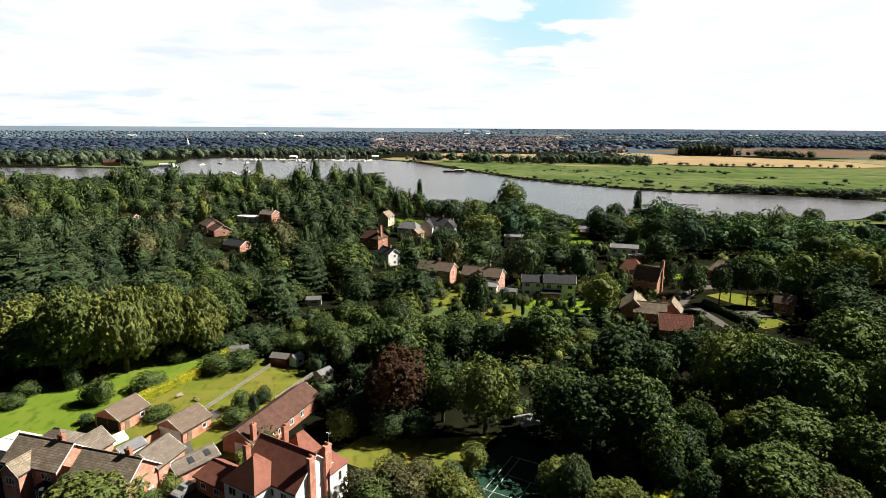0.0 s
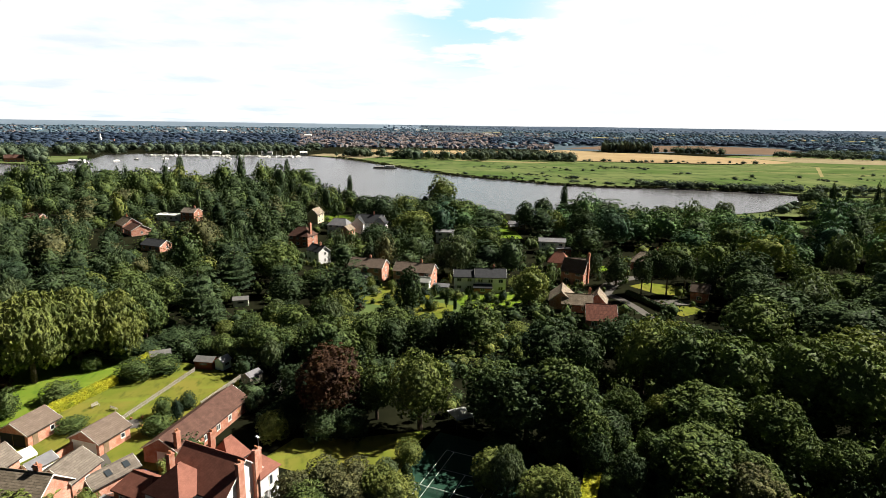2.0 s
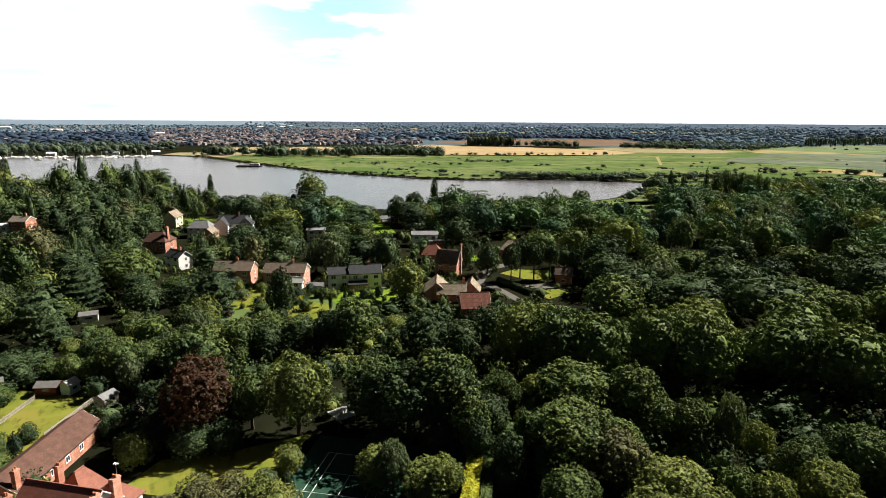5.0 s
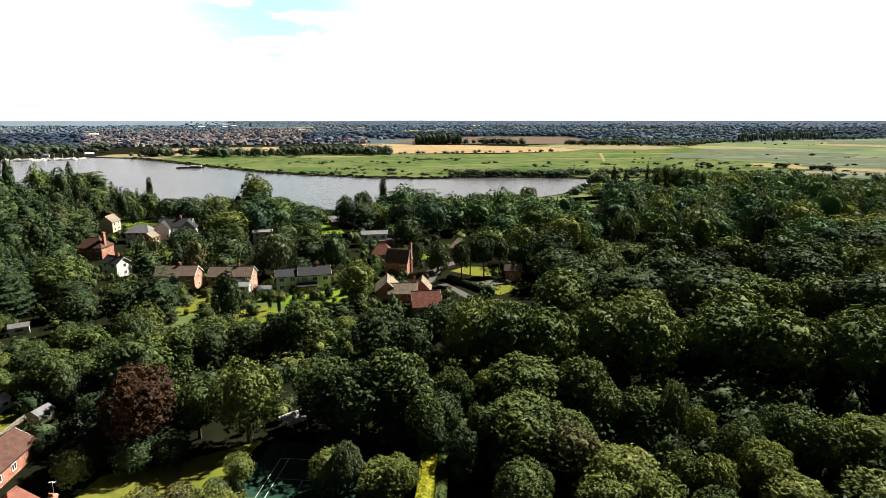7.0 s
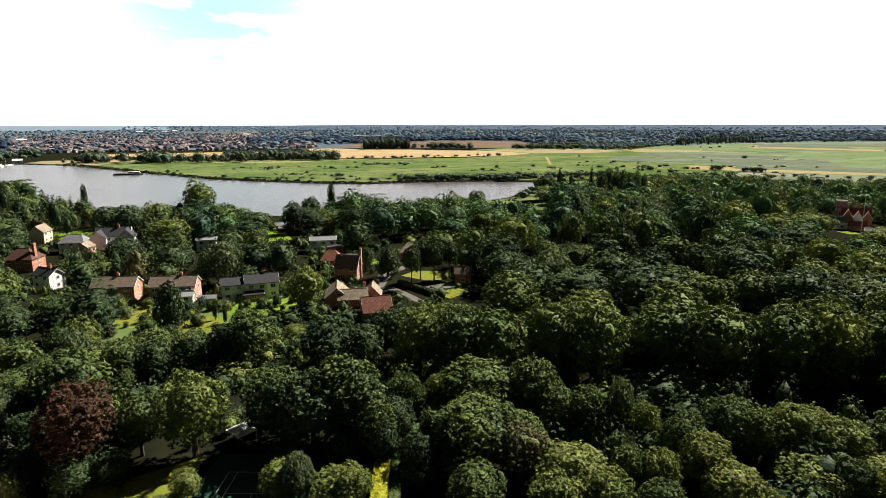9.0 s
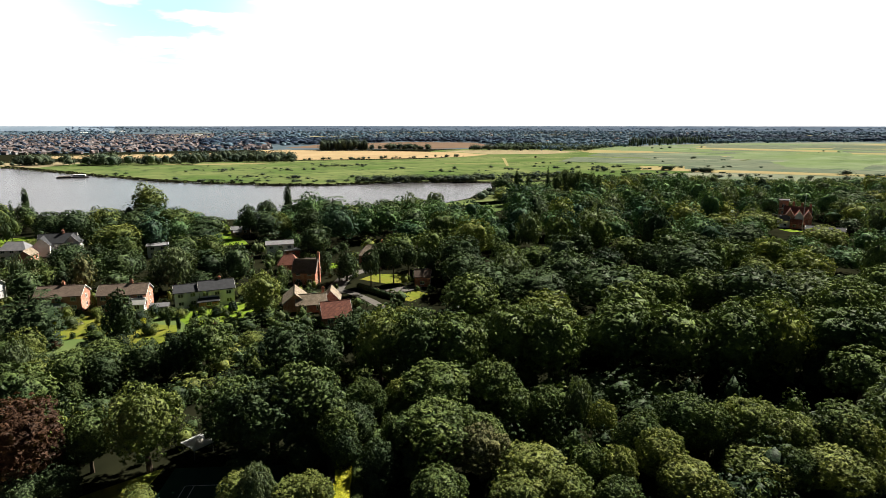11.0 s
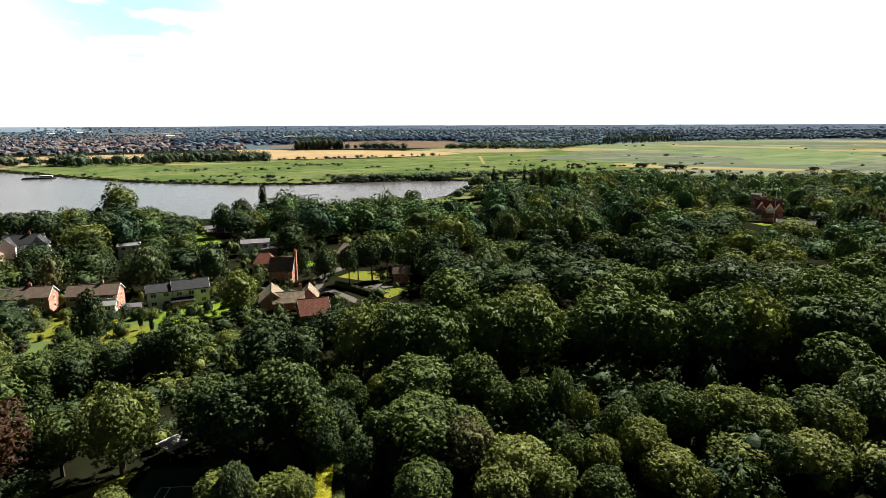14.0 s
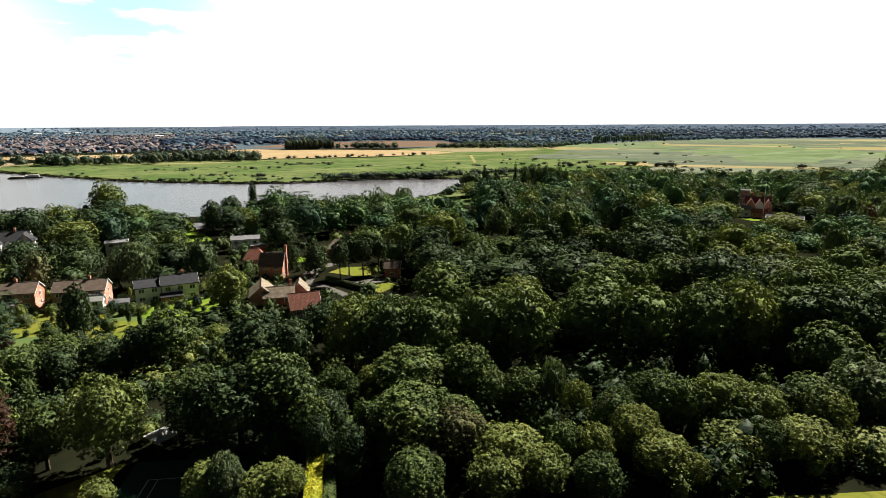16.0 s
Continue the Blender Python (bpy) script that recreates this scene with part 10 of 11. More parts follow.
grove("dark_shrub", (-28, 124, 4, 2), (55, 90, 2, 1), (-11, 116, 3, 2), (-29, 164, 3, 2), (-28, 121, 1, 1), (18, 141, 2, 1), (-13, 113, 3, 2), (43, 170, 1, 1), (112, 138, 2, 2), (67, 90, 3, 3), (28, 125, 2, 1), (42, 151, 1, 1), (-25, 160, 3, 2), (55, 105, 1, 1), (-7, 130, 1, 1), (82, 132, 3, 2), (12, 130, 4, 3), (101, 119, 2, 2), (7, 154, 2, 2), (-6, 129, 2, 1), (11, 138, 1, 1), (-30, 125, 2, 1), (16, 120, 4, 3), (47, 99, 3, 2))
grove("dark_shrub", (67, 83, 3, 2), (-41, 156, 4, 3), (83, 138, 4, 3), (45, 161, 4, 4), (-51, 137, 3, 2), (58, 92, 3, 2), (26, 149, 2, 1), (-35, 138, 2, 2), (48, 78, 2, 1), (99, 129, 2, 1), (-64, 163, 4, 3), (66, 149, 2, 1), (46, 123, 3, 2), (31, 142, 3, 2), (-26, 175, 3, 2), (49, 145, 4, 3), (-65, 145, 3, 2), (-4, 108, 2, 1), (107, 132, 3, 2), (-45, 140, 3, 2), (2, 160, 3, 2), (-9, 118, 2, 1), (21, 109, 3, 2), (41, 88, 3, 2))
grove("dark_shrub", (29, 99, 4, 3), (3, 164, 4, 2), (50, 160, 3, 2), (-5, 103, 3, 2), (41, 149, 1, 1), (-40, 142, 3, 2), (-11, 169, 4, 3), (42, 106, 3, 2), (30, 148, 4, 3), (107, 126, 2, 1), (24, 151, 3, 2), (63, 77, 3, 2), (39, 144, 4, 2), (42, 162, 2, 1), (96, 128, 3, 2), (25, 125, 2, 2), (-14, 155, 3, 2), (59, 95, 3, 2), (46, 120, 4, 3), (30, 113, 2, 1), (-27, 153, 4, 3), (-37, 157, 4, 3), (-58, 153, 2, 1), (73, 88, 4, 3))
grove("dark_shrub", (-34, 160, 3, 2), (105, 130, 1, 1), (13, 108, 2, 1), (-24, 112, 4, 3), (53, 99, 2, 2), (50, 161, 1, 1), (-20, 103, 1, 1), (61, 77, 2, 1), (-48, 166, 2, 2), (21, 143, 1, 1), (-20, 109, 4, 3), (-15, 118, 4, 3), (46, 110, 1, 1), (114, 130, 4, 3), (-10, 137, 3, 2), (-36, 136, 3, 2), (85, 155, 4, 3), (29, 120, 4, 4), (277, 115, 4, 2), (191, 104, 2, 1), (74, 137, 4, 4), (194, 55, 3, 2), (36, 219, 2, 2), (282, 162, 5, 3))
grove("dark_shrub", (294, 73, 4, 4), (183, 47, 4, 3), (275, 72, 3, 3), (76, 217, 2, 1), (213, 223, 3, 2), (118, 128, 2, 1), (59, 105, 4, 3), (185, 86, 5, 4), (157, 255, 3, 2), (57, 217, 2, 2), (139, 240, 4, 3), (277, 175, 3, 2), (95, 119, 3, 2), (225, 73, 3, 2), (306, 91, 3, 2), (159, 260, 3, 2), (277, 66, 4, 2), (53, 150, 4, 3), (61, 252, 5, 3), (163, 147, 4, 3), (172, 44, 2, 1), (113, 189, 2, 2), (174, 91, 2, 1), (214, 83, 3, 2))
grove("dark_shrub", (263, 188, 4, 3), (74, 238, 5, 4), (39, 154, 4, 3), (163, 282, 3, 2), (94, 246, 5, 4), (153, 157, 5, 3), (234, 233, 3, 2), (275, 105, 4, 3), (97, 234, 3, 3), (141, 95, 4, 3), (129, 227, 5, 3), (210, 155, 3, 3), (306, 88, 5, 3), (246, 140, 4, 3), (200, 220, 4, 3), (83, 126, 2, 1), (228, 149, 3, 1), (220, 220, 4, 2), (190, 104, 5, 4), (161, 134, 3, 2), (102, 299, 4, 3), (174, 142, 2, 1), (144, 154, 3, 3), (40, 137, 2, 1))
grove("dark_shrub", (110, 279, 3, 2), (223, 185, 4, 2), (195, 157, 3, 2), (144, 172, 4, 3), (227, 50, 4, 3), (39, 158, 3, 3), (274, 135, 5, 3), (130, 165, 4, 3), (223, 195, 3, 2), (119, 101, 4, 3), (260, 162, 3, 2), (131, 216, 5, 3), (186, 125, 3, 2), (151, 125, 4, 3), (118, 169, 2, 1), (230, 70, 4, 2), (126, 102, 5, 4), (89, 223, 3, 3), (46, 140, 2, 2), (189, 85, 3, 2), (104, 241, 3, 3), (74, 142, 3, 2), (171, 190, 4, 2), (101, 255, 4, 3))
grove("dark_shrub", (102, 224, 3, 2), (180, 247, 3, 2), (302, 68, 4, 4), (229, 61, 4, 4), (249, 212, 5, 3), (53, 279, 5, 3), (158, 103, 4, 3), (248, 62, 4, 2), (215, 108, 4, 2), (316, 73, 5, 3), (167, 168, 3, 2), (220, 104, 4, 4), (156, 260, 3, 2), (229, 63, 4, 3), (231, 132, 5, 4), (146, 66, 3, 3), (183, 125, 4, 4), (194, 136, 3, 3), (239, 194, 3, 3), (116, 182, 2, 2), (105, 154, 5, 3), (169, 120, 5, 4), (261, 93, 3, 2), (248, 156, 3, 3))
grove("dark_shrub", (193, 92, 2, 1), (238, 85, 3, 2), (59, 186, 2, 2), (113, 106, 2, 1), (120, 132, 4, 3), (69, 236, 4, 3), (180, 183, 4, 3), (119, 218, 5, 4), (159, 191, 4, 3), (132, 266, 3, 2), (232, 140, 4, 3), (152, 168, 2, 1), (144, 287, 5, 3), (152, 230, 3, 2), (37, 253, 4, 3), (268, 145, 4, 3), (173, 125, 3, 2), (146, 137, 3, 3), (155, 95, 2, 1), (165, 281, 5, 3), (120, 93, 5, 4), (303, 89, 4, 3), (295, 135, 3, 3), (33, 136, 2, 2))
grove("dark_shrub", (129, 203, 5, 4), (170, 263, 4, 4), (82, 45, 3, 2), (89, 117, 5, 4), (55, 71, 3, 2), (51, 77, 5, 4), (100, 42, 6, 4), (56, 94, 6, 3), (78, 51, 3, 2), (77, 58, 5, 4), (51, 88, 5, 3), (97, 56, 4, 2), (75, 53, 3, 1), (68, 98, 3, 2), (65, 94, 4, 2), (42, 73, 5, 3), (61, 72, 6, 4), (83, 124, 3, 2), (89, 79, 6, 4), (48, 98, 3, 1), (103, 108, 5, 4), (104, 105, 4, 2), (86, 41, 6, 4), (77, 41, 6, 5))
grove("dark_shrub", (100, 65, 5, 3), (65, 55, 4, 2), (81, 71, 6, 3), (67, 68, 5, 3), (66, 62, 6, 3), (105, 59, 6, 3), (83, 83, 4, 3), (66, 92, 3, 2), (91, 57, 3, 2), (64, 98, 3, 2), (79, 53, 4, 3), (71, 85, 6, 4), (98, 51, 3, 2), (86, 48, 6, 3), (71, 69, 3, 2), (59, 62, 4, 3), (71, 57, 4, 3), (88, 64, 5, 3), (76, 60, 4, 2), (87, 71, 6, 4), (94, 110, 4, 2), (54, 68, 6, 3), (89, 39, 3, 2), (91, 74, 3, 2))
grove("dark_shrub", (108, 103, 5, 3), (57, 115, 3, 1), (59, 88, 3, 2), (60, 106, 5, 3), (107, 56, 4, 3), (108, 100, 6, 4), (82, 36, 3, 2), (93, 62, 6, 4), (69, 86, 4, 3), (81, 69, 3, 2), (47, 79, 6, 4), (93, 58, 3, 2), (44, 75, 6, 4), (71, 75, 3, 2), (65, 90, 4, 3), (92, 57, 5, 3), (104, 61, 3, 2), (72, 61, 4, 3), (86, 65, 6, 4), (16, 140, 4, 3), (10, 138, 3, 1), (39, 141, 3, 2), (23, 100, 3, 2), (20, 127, 2, 1))
grove("dark_shrub", (-3, 128, 4, 2), (12, 142, 3, 2), (-0, 139, 2, 1), (33, 139, 2, 1), (36, 125, 2, 1), (-4, 141, 4, 3), (41, 110, 3, 2), (12, 149, 3, 2), (44, 103, 2, 1), (37, 104, 4, 3), (44, 96, 3, 2), (43, 109, 2, 1), (-7, 125, 5, 4), (11, 139, 3, 2), (9, 122, 4, 2), (22, 104, 4, 2), (5, 147, 3, 1), (3, 123, 4, 3), (23, 109, 2, 1), (24, 106, 2, 1), (19, 142, 3, 2), (48, 106, 2, 1), (32, 143, 5, 3), (39, 126, 3, 2))
grove("dark_shrub", (0, 123, 5, 3), (-3, 122, 3, 2), (52, 110, 2, 1), (5, 150, 4, 3), (16, 135, 5, 2), (7, 101, 2, 1), (-5, 130, 3, 2), (-14, 214, 2, 1), (1, 199, 2, 1), (14, 183, 2, 1), (17, 187, 2, 1), (22, 185, 2, 1), (36, 195, 2, 1), (40, 199, 2, 1), (-32, 234, 3, 2), (-30, 226, 2, 1), (-29, 238, 3, 2), (-37, 272, 3, 2), (-11, 306, 4, 3), (-27, 308, 3, 2), (-41, 338, 4, 3), (-116, 309, 3, 2), (25, 282, 3, 3), (76, 263, 5, 3))
grove("dark_shrub", (79, 256, 4, 3), (92, 251, 4, 2), (56, 212, 2, 1), (59, 203, 1, 1), (80, 198, 2, 1), (75, 206, 3, 2), (80, 198, 2, 1), (67, 213, 3, 2), (49, 179, 3, 2), (65, 177, 3, 2), (50, 156, 3, 1), (69, 146, 2, 1), (48, 152, 2, 1), (54, 149, 2, 1), (116, 223, 4, 2), (119, 216, 3, 2), (102, 162, 2, 1), (100, 162, 2, 1), (115, 177, 4, 3), (113, 167, 2, 1), (102, 165, 2, 1), (-108, 405, 3, 2), (-95, 411, 3, 1), (-210, 343, 3, 1))
grove("dark_shrub", (-297, 445, 4, 2), (-302, 445, 4, 3), (-316, 431, 5, 3), (-172, 341, 3, 2), (-166, 344, 3, 2))
# dark shrubs added at the belt's foot along the lane, standing in for shade
grove("dark_shrub", (57, 136, 6, 4), (62, 138, 5, 4.5), (61, 132, 8, 3.5), (65, 136, 7, 3), (64, 131, 7, 4), (68, 132, 7, 4), (67, 126, 8, 3.5), (71, 131, 7, 4.5), (69, 124, 6, 4.5), (74, 126, 5, 3.5), (73, 120, 7, 3.5), (76, 123, 6, 4), (74, 118, 7, 4.5), (79, 121, 7, 3), (77, 114, 8, 4), (81, 116, 7, 4), (79, 109, 8, 4.5), (82, 114, 6, 3), (81, 107, 8, 3), (86, 109, 7, 3.5), (85, 104, 7, 4.5), (87, 106, 7, 3), (87, 100, 7, 3), (90, 104, 6, 4.5))
grove("dark_shrub", (92, 98, 6, 4), (95, 101, 7, 4), (95, 95, 6, 4), (98, 98, 8, 4), (98, 92, 6, 4), (101, 96, 7, 3), (102, 90, 7, 3.5), (106, 94, 5, 3), (105, 88, 6, 3.5), (109, 90, 6, 3.5), (108, 85, 6, 3.5), (113, 87, 7, 4), (112, 81, 7, 3.5), (115, 85, 7, 3), (114, 78, 8, 3.5), (119, 81, 6, 4), (118, 75, 6, 3), (121, 78, 7, 4.5), (119, 71, 7, 4), (124, 74, 5, 3.5), (122, 67, 6, 3.5), (125, 71, 8, 3), (123, 65, 8, 4.5), (128, 68, 8, 3.5))
grove("dark_shrub", (127, 61, 7, 4), (130, 63, 6, 3), (130, 56, 7, 3), (135, 60, 8, 4.5), (134, 53, 5, 4), (136, 56, 7, 4), (136, 50, 7, 3.5), (139, 53, 6, 4), (139, 45, 7, 4), (142, 50, 8, 4), (143, 41, 7, 4.5), (145, 45, 6, 4), (145, 39, 7, 3), (148, 42, 5, 3), (149, 37, 5, 4), (151, 39, 6, 4), (151, 33, 6, 3.5), (154, 36, 7, 3.5), (153, 29, 6, 4), (158, 33, 7, 4), (157, 27, 6, 4), (161, 31, 6, 3.5))
join_groves()

# ---- the far side of the river ----
rng = random.Random(11)


def off_water(x, y):
    return not inside(x, y, RIVER)


def town_houses(name, label, spots, seed):
    """Far houses: walls, a gabled roof and a stack each, all in one mesh."""
    rt = random.Random(seed)
    verts, faces, idx = [], [], []
    for x, y in spots:
        L, W, e, r, a = rt.uniform(7, 13), rt.uniform(6, 8), rt.uniform(2.8, 5.2), 0, rt.uniform(0, 3.14)
        r = e + rt.uniform(1.8, 3.0)
        ca, sa, z0 = math.cos(a), math.sin(a), land_z(x, y)
        for body in (0, 1):
            at = len(verts)
            o, k = (0.0, 0.0) if body == 0 else (0.35, 0.02)
            if body == 0:
                p = [(-L / 2, -W / 2, 0), (L / 2, -W / 2, 0), (L / 2, W / 2, 0), (-L / 2, W / 2, 0), (-L / 2, -W / 2, e), (L / 2, -W / 2, e), (L / 2, W / 2, e), (-L / 2, W / 2, e), (-L / 2, 0, r - 0.1), (L / 2, 0, r - 0.1)]
                q = [(0, 1, 5, 4), (2, 3, 7, 6), (1, 2, 6, 9, 5), (3, 0, 4, 8, 7)]
            else:
                A, B = L / 2 + o, W / 2 + o
                p = [(-A, -B, e - 0.2), (A, -B, e - 0.2), (A, B, e - 0.2), (-A, B, e - 0.2), (-A, 0, r), (A, 0, r)]
                q = [(0, 1, 5, 4), (2, 3, 4, 5), (1, 2, 5), (3, 0, 4)]
            verts += [(x + u * ca - v * sa, y + u * sa + v * ca, z0 + w) for u, v, w in p]
            faces += [tuple(at + i for i in f) for f in q]
            idx += [body] * len(q)
    return tagged(new(name, mesh_of(name, verts, faces, [M["town_wall"], M["town_roof"]], idx)), label, "houses", kind="stuff")


def sector(n, az0, az1, d0, d1, ok=off_water):
    out = []
    for _ in range(n):
        a, d = radians(rng.uniform(az0, az1)), math.sqrt(rng.uniform(d0 * d0, d1 * d1))
        x, y = d * math.sin(a), d * math.cos(a)
        if ok(x, y):
            out.append((x, y))
    return out


FIELDS = [[(312, 930), (420, 888), (511, 868), (615, 860), (700, 905), (700, 1015), (575, 1185), (500, 1235), (440, 1340), (365, 1335), (340, 1120)],
          [(-40, 1180), (60, 1112), (180, 1078), (283, 1125), (270, 1258), (120, 1270), (-5, 1283)],
          [(465, 1440), (600, 1295), (760, 1192), (935, 1182), (1010, 1290), (1140, 1560), (980, 1730), (695, 1700)], [(690, 920), (800, 850), (940, 895), (925, 1015), (800, 1100), (690, 1085)]]
MARSH = [(372, 440), (700, 380), (1000, 40), (1650, 60), (2400, 460), (2350, 920), (1800, 1130), (1300, 1090), (930, 900), (600, 870), (284, 925), (-100, 1015), (60, 700), (200, 520)]


def open_land(x, y):
    return off_water(x, y) and not any(inside(x, y, f) for f in FIELDS) and not inside(x, y, MARSH)


town_houses("town_houses", "far town of brick houses with tiled roofs", sector(2500, -7, 17, 1330, 3300, open_land), 1)
town_houses("town_houses", "far suburb of pale and brick houses among trees", sector(520, -44, -7, 1250, 3900, open_land), 2)
town_houses("town_houses", "scattered far houses before the wooded skyline", sector(520, 15, 78, 1700, 3900, open_land), 3)
far_wood("far_trees", "trees between the houses of the far town", spread(rng, -7, 16, 1320, 3300, 1300, 6, 12, open_land, 1.2), "leaf_navy_haze", 1, False)
far_wood("far_wood", "dense dark wood along the far left shore", spread(rng, -46, -7, 1260, 2500, 2100, 8, 15, open_land, 1.7), "leaf_navy_haze", 2, False)
far_wood("far_wood", "hazy wooded suburb before the sea", spread(rng, -46, 6, 2400, 4100, 2000, 6, 12, open_land, 1.8), "leaf_far_haze", 4, False)
far_wood("far_wood", "dark belt of woods behind the ploughed land", spread(rng, 11, 42, 1720, 2300, 750, 9, 16, open_land, 2.0), "leaf_navy_haze", 26, False)
far_wood("far_wood", "haze-tinted blue-green woods under the far skyline", spread(rng, 12, 80, 1600, 3900, 3300, 8, 15, open_land, 1.7), "leaf_far_haze", 3, False)
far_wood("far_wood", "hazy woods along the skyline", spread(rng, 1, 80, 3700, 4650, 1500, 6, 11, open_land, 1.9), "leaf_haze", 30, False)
far_wood("far_wood", "dark plantation beyond the grazing marsh", spread(rng, 52, 76, 2420, 3000, 500, 12, 18, open_land, 2.2), "leaf_navy_haze", 27, False)
far_wood("far_wood", "green thicket at the back of the meadow", spread(rng, 36, 52, 1330, 1660, 300, 5, 11, open_land, 1.5), "leaf_shore_haze", 28)
far_wood("far_wood", "belt of trees behind the marina", spread(rng, -40, -7, 1030, 1200, 150, 9, 19, open_land), "leaf_shore_haze", 5)
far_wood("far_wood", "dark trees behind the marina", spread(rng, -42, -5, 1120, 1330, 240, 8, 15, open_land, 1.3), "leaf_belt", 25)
far_wood("far_wood", "trees on the shore of the far bank", spread(rng, -44, -27, 870, 1060, 90, 7, 20, open_land), "leaf_shore_haze", 6)


def strip(n, x0, y0, x1, y1, wide, h0, h1, low=0.42, high=0.62):
    out = []
    for _ in range(n):
        t, s = rng.random(), rng.gauss(0, wide)
        h = rng.uniform(h0, h1)
        L = math.dist((x0, y0), (x1, y1))
        out.append((x0 + (x1 - x0) * t - (y1 - y0) / L * s, y0 + (y1 - y0) * t + (x1 - x0) / L * s, h, h * rng.uniform(low, high)))
    return out


def bushes(n, az0, az1, d0, d1, h0, h1, ok):
    """Low rounded bushes, some in drifts, over a stretch of open land."""
    out = []
    for x, y in sector(n, az0, az1, d0, d1, ok):
        h = rng.uniform(h0, h1) * rng.choice((0.7, 1, 1, 1.5))
        out.append((x, y, h, h * rng.uniform(0.6, 1.3)))
        for _ in range(rng.choice((0, 0, 1, 3))):
            k = rng.uniform(0.4, 0.9)
            out.append((x + rng.gauss(0, 5), y + rng.gauss(0, 2.5), h * k, h * k * rng.uniform(0.7, 1.4)))
    return out


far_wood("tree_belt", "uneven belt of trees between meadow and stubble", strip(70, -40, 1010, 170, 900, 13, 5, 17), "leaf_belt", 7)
far_wood("tree_belt", "pale willows in the belt by the meadow", strip(26, -50, 1000, 150, 900, 10, 6, 20), "leaf_shore_haze", 29)
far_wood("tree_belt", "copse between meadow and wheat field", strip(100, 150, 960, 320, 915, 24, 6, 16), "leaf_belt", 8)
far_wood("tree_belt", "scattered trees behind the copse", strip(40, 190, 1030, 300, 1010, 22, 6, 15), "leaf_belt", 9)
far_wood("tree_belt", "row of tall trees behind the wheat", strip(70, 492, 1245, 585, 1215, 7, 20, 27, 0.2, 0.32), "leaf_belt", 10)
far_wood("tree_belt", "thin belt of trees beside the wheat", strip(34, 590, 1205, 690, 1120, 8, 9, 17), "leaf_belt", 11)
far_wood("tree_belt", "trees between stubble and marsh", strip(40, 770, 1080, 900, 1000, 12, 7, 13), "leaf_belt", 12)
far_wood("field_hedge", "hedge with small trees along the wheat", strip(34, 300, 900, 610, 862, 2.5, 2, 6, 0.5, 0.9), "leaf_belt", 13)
far_wood("poplar_row", "long row of tall poplars beyond the marsh", [(1245 + 7.6 * k + rng.uniform(-2, 2), 1035 + 1.3 * k + rng.uniform(-3, 3), rng.uniform(22, 28), rng.uniform(2.6, 3.6)) for k in range(62)], "leaf_shore_haze", 15)
far_wood("tree_belt", "trees along the back of the marsh", strip(120, 900, 985, 1330, 1105, 24, 6, 12), "leaf_far_haze", 16)
far_wood("tree_belt", "trees along the far edge of the marsh", strip(200, 1500, 1150, 2450, 960, 30, 7, 14), "leaf_far_haze", 17)
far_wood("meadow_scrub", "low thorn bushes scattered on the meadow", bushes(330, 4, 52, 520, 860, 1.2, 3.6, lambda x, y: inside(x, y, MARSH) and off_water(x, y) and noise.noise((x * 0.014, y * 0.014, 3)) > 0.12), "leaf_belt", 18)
far_wood("willow_scrub", "grey-green willow scrub at the end of the river", [(x, y, h, h * rng.uniform(0.6, 1.2)) for x, y, h in ((*p, rng.uniform(2.0, 7.0)) for p in sector(400, 33, 62, 390, 640, lambda x, y: off_water(x, y) and not inside(x, y, [(235, 300), (268, 290), (278, 340), (250, 345)]) and noise.noise((x * 0.02, y * 0.02, 6)) > 0.0))], "leaf_shore_haze", 22)
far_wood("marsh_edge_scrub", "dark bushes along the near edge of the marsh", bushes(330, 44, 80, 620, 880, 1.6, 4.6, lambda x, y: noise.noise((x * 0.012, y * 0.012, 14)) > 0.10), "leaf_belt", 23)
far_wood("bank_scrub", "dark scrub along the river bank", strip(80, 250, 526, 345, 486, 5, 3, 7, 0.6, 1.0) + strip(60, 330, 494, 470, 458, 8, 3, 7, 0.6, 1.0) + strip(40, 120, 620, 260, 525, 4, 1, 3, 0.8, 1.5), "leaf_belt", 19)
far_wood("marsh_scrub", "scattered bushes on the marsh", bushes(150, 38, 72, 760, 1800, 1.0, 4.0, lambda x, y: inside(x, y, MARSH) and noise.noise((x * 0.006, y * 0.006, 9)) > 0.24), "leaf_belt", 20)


for pts in ([(900, 2500), (1300, 2350), (1400, 2460), (960, 2640)], [(1700, 2300), (2200, 2050), (2300, 2180), (1760, 2420)], [(600, 3300), (1000, 3200), (1040, 3360), (620, 3460)],
            [(2500, 1600), (2900, 1200), (3020, 1280), (2600, 1720)], [(1500, 3000), (2000, 2800), (2060, 2900), (1540, 3120)], [(2300, 2600), (2800, 2300), (2860, 2400), (2350, 2720)], [(350, 2700), (620, 2650), (640, 2760), (360, 2820)]):
    z = max(land_z(*p) for p in pts)
    sheet("far_field", pts, z + 4.0, "stubble", "far pale field between woods", "field")
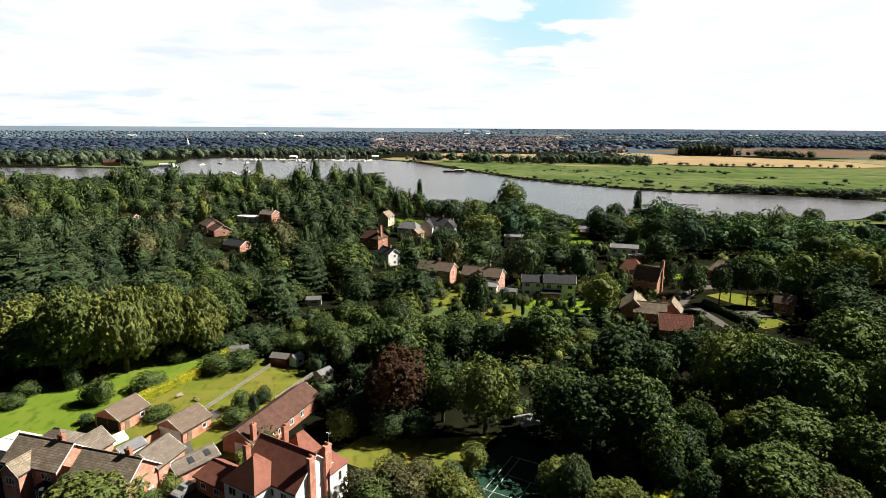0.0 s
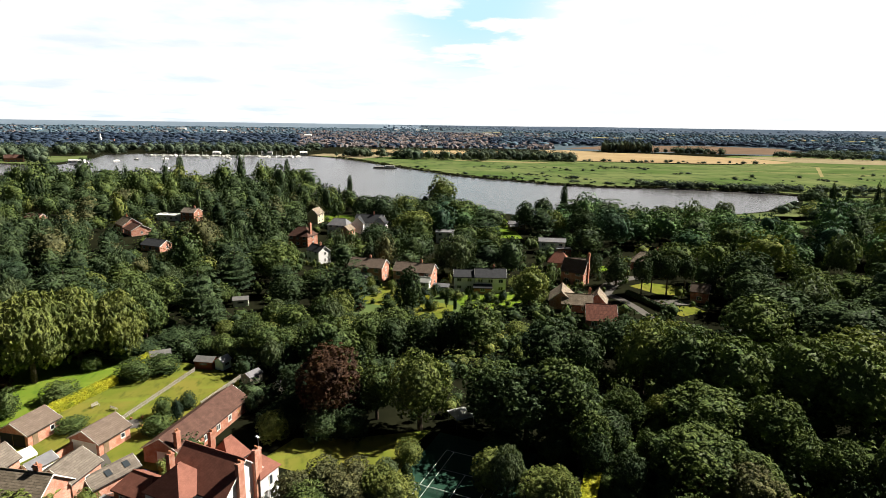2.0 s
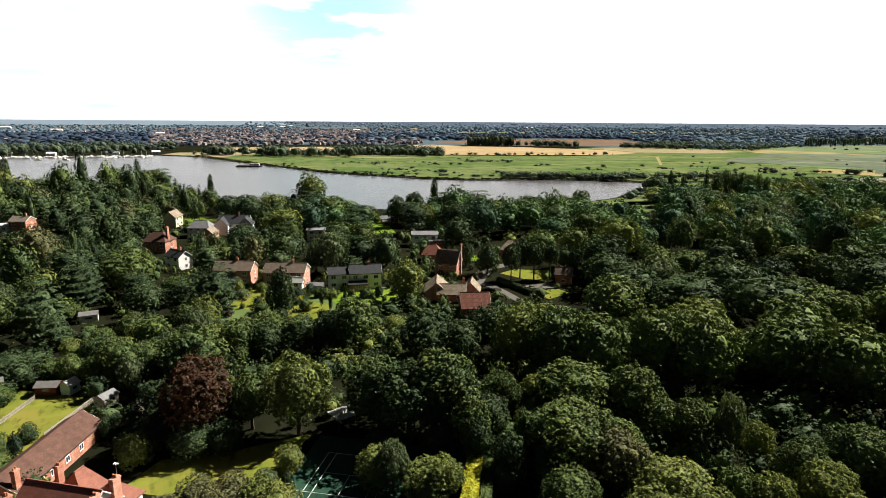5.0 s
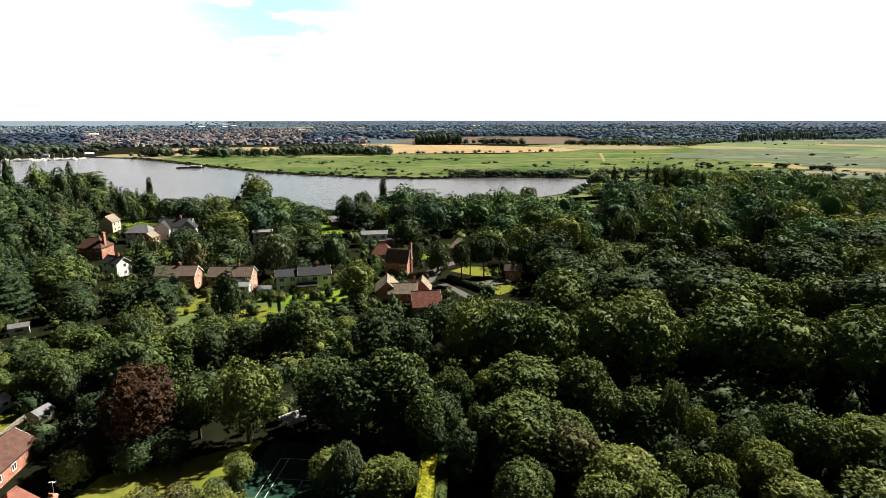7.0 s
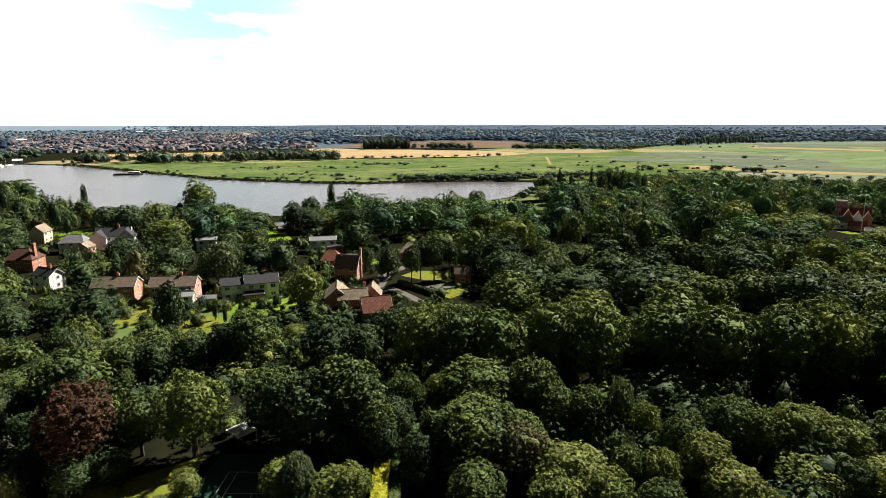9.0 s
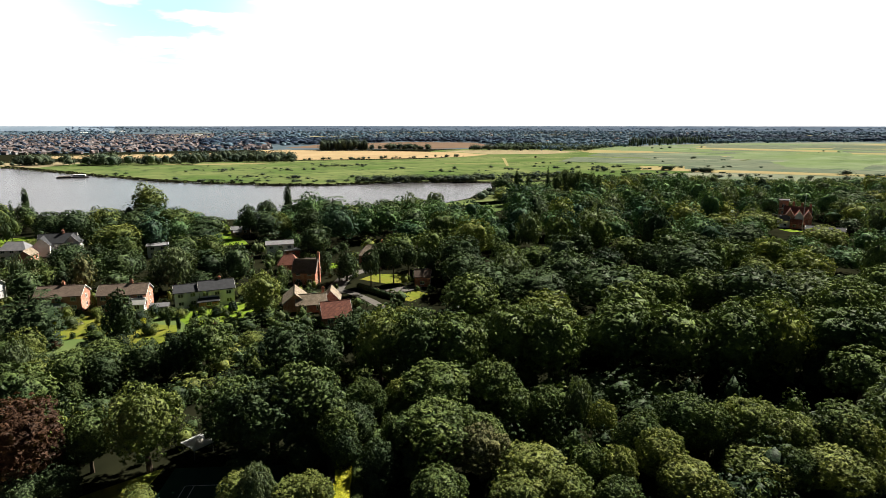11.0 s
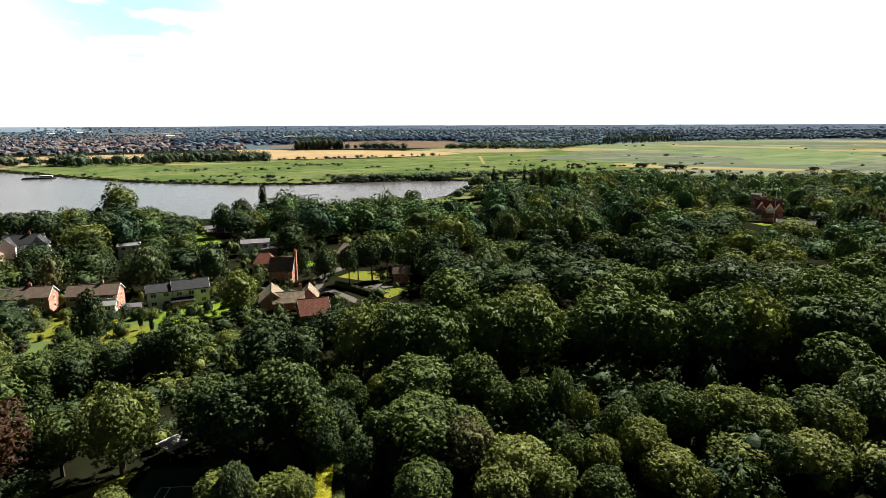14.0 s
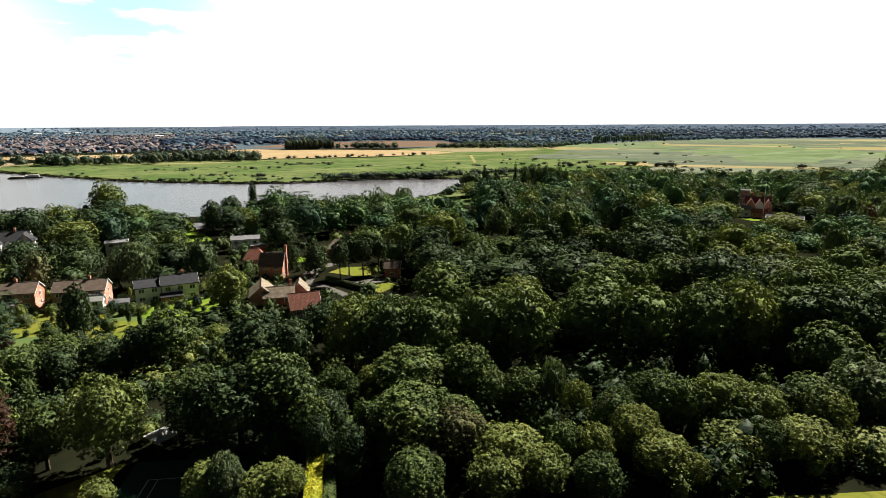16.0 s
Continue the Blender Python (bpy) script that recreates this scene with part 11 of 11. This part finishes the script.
# boats at the marina and on the water
def boat(x, y, rot, length, label, mast=True):
    b = thing("boat", pose(x, y, -0.75, 0, 0, rot), label, "boat", "moored boats")
    bm = bmesh.new()
    n, w = 8, length * 0.15
    rows = []
    for k in range(n + 1):
        t = k / n
        s = w * math.sin(math.pi * min(0.97, 0.28 + 0.72 * t)) ** 0.7
        u = length * (t - 0.5)
        rows.append([bm.verts.new((u, v * s, z)) for v, z in ((-1, 1.15 + 0.4 * t * t), (-0.75, -0.1), (0.75, -0.1), (1, 1.15 + 0.4 * t * t))])
    for a, c in zip(rows, rows[1:]):
        for i in range(3):
            bm.faces.new((a[i], a[i + 1], c[i + 1], c[i]))
        bm.faces.new((a[3], a[0], c[0], c[3]))
    bm.faces.new(rows[0])
    bm.faces.new(rows[-1])
    part("hull", bm, "white", b)
    bm = bmesh.new()
    box(bm, -length * 0.25, -w * 0.6, 1.1, length * 0.18, w * 0.6, 2.1, 0.15)
    cab = part("cabin", bm, "white", b)
    bm = bmesh.new()
    box(bm, -length * 0.2, -w * 0.63, 1.5, length * 0.14, w * 0.63, 1.85)
    part("window", bm, "glass", cab)
    if mast:
        bm = bmesh.new()
        tube(bm, (0, 0, 2.0), (0, 0, 2.0 + length), 0.09, 0.06, 5)
        tube(bm, (0, 0, 3.0), (-length * 0.4, 0, 3.0), 0.07, 0.05, 5)
        part("mast", bm, "white", b)
    return b


first = boat(-300, 985, 20, 9, "white yacht moored at the marina")
low = boat(-290, 1000, 10, 11, "white motor cruiser moored at the marina", False)
for k in range(90):
    x = -352 + 2.6 * k + rng.uniform(-2, 2)
    y = 985 + 12 * math.sin(k) + rng.uniform(-8, 8) - (6 if k > 30 else 0)
    copy_thing(low if k % 4 else first, pose(x, y, -0.75, 0, 0, rng.uniform(0, 360)))
for x, y in ((-330, 880), (-345, 850), (-300, 905), (-250, 930), (-215, 920), (-360, 800), (-240, 720), (-250, 700)):
    copy_thing(low, pose(x, y, -0.75, 0, 0, rng.uniform(0, 360)))
# the ferry out on the river
fy = thing("barge", pose(14, 745, -0.75, 0, 0, -6), "pale flat passenger barge lying in the river", "boat")
bm = bmesh.new()
box(bm, -15, -2.4, -0.1, 15, 2.4, 1.2, 0.3)
part("hull", bm, "dark", fy)
bm = bmesh.new()
box(bm, 0, -1.9, 1.2, 12, 1.9, 3.4, 0.2)
c = part("cabin", bm, "white", fy)
bm = bmesh.new()
box(bm, 0.8, -1.95, 2.0, 11.2, 1.95, 2.8)
part("window", bm, "glass", c)
bm = bmesh.new()
box(bm, -13, -2.0, 1.2, -1.5, 2.0, 2.2, 0.1)
part("hold", bm, "timber_grey", fy)


def far_hall(x, y, rot, L, W, h, wall, roof, label, r=2.0):
    q = thing("hall", pose(x, y, land_z(x, y), 0, 0, rot), label, "building")
    b = block(q, 0, 0, 0, L, W, h, h + r, wall, roof)
    for k in range(int(L / 5)):
        opening(q, b, "f", -L / 2 + 2.5 + 5 * k, 1.0, 2.4, 1.6)
    return q


far_hall(-452, 812, 20, 20, 9, 5, "brick_red", "tile_rust", "red brick hall on the far shore", 4)
far_hall(-372, 800, 8, 18, 7, 3.2, "render_white", "white", "long white clubhouse on the far shore", 1)
far_hall(-180, 1042, 5, 18, 8, 3, "render_white", "slate_grey", "white boatyard shed by the water", 2)
far_hall(-260, 1035, -5, 12, 8, 3, "render_white", "white", "white boatyard shed with pale roof", 2)
far_hall(-120, 1050, 12, 12, 8, 3.4, "render_white", "white", "white building at the marina", 2)
far_hall(-20, 1060, 10, 16, 8, 4, "cream", "tile_brown", "cream cottage behind the sandy spit", 2.5)
ch = thing("church", pose(-618, 1490, 0), "far church with a white spire", "church")
cb = block(ch, 0, 0, 0, 26, 9, 6, 10, "brick_pink", "slate")
bm = bmesh.new()
box(bm, -20, -2.4, 0, -15.4, 2.4, 12)
part("tower", bm, "render_white", ch)
bm = bmesh.new()
tube(bm, (-17.7, 0, 12), (-17.7, 0, 25), 2.8, 0.1, 8)
part("spire", bm, "render_white", ch)
for x, y, L in ((-250, 2350, 40), (140, 3600, 46), (270, 3650, 40), (330, 3800, 36), (-700, 2900, 60), (900, 3400, 40), (-1400, 2700, 50), (-1000, 3300, 60), (1700, 3300, 60), (560, 2900, 50)):
    far_hall(x, y, rng.uniform(-20, 20), L * 0.7, 16, 6, "render_white", "white", "far pale industrial shed in the town", 3)
tw = thing("tower", pose(430, 3850, land_z(430, 3850)), "far grey tower block on the skyline", "tower")
bm = bmesh.new()
box(bm, -6, -6, 0, 6, 6, 20)
box(bm, -2, -2, 20, 2, 2, 23)
part("walls", bm, "slate_grey", tw)
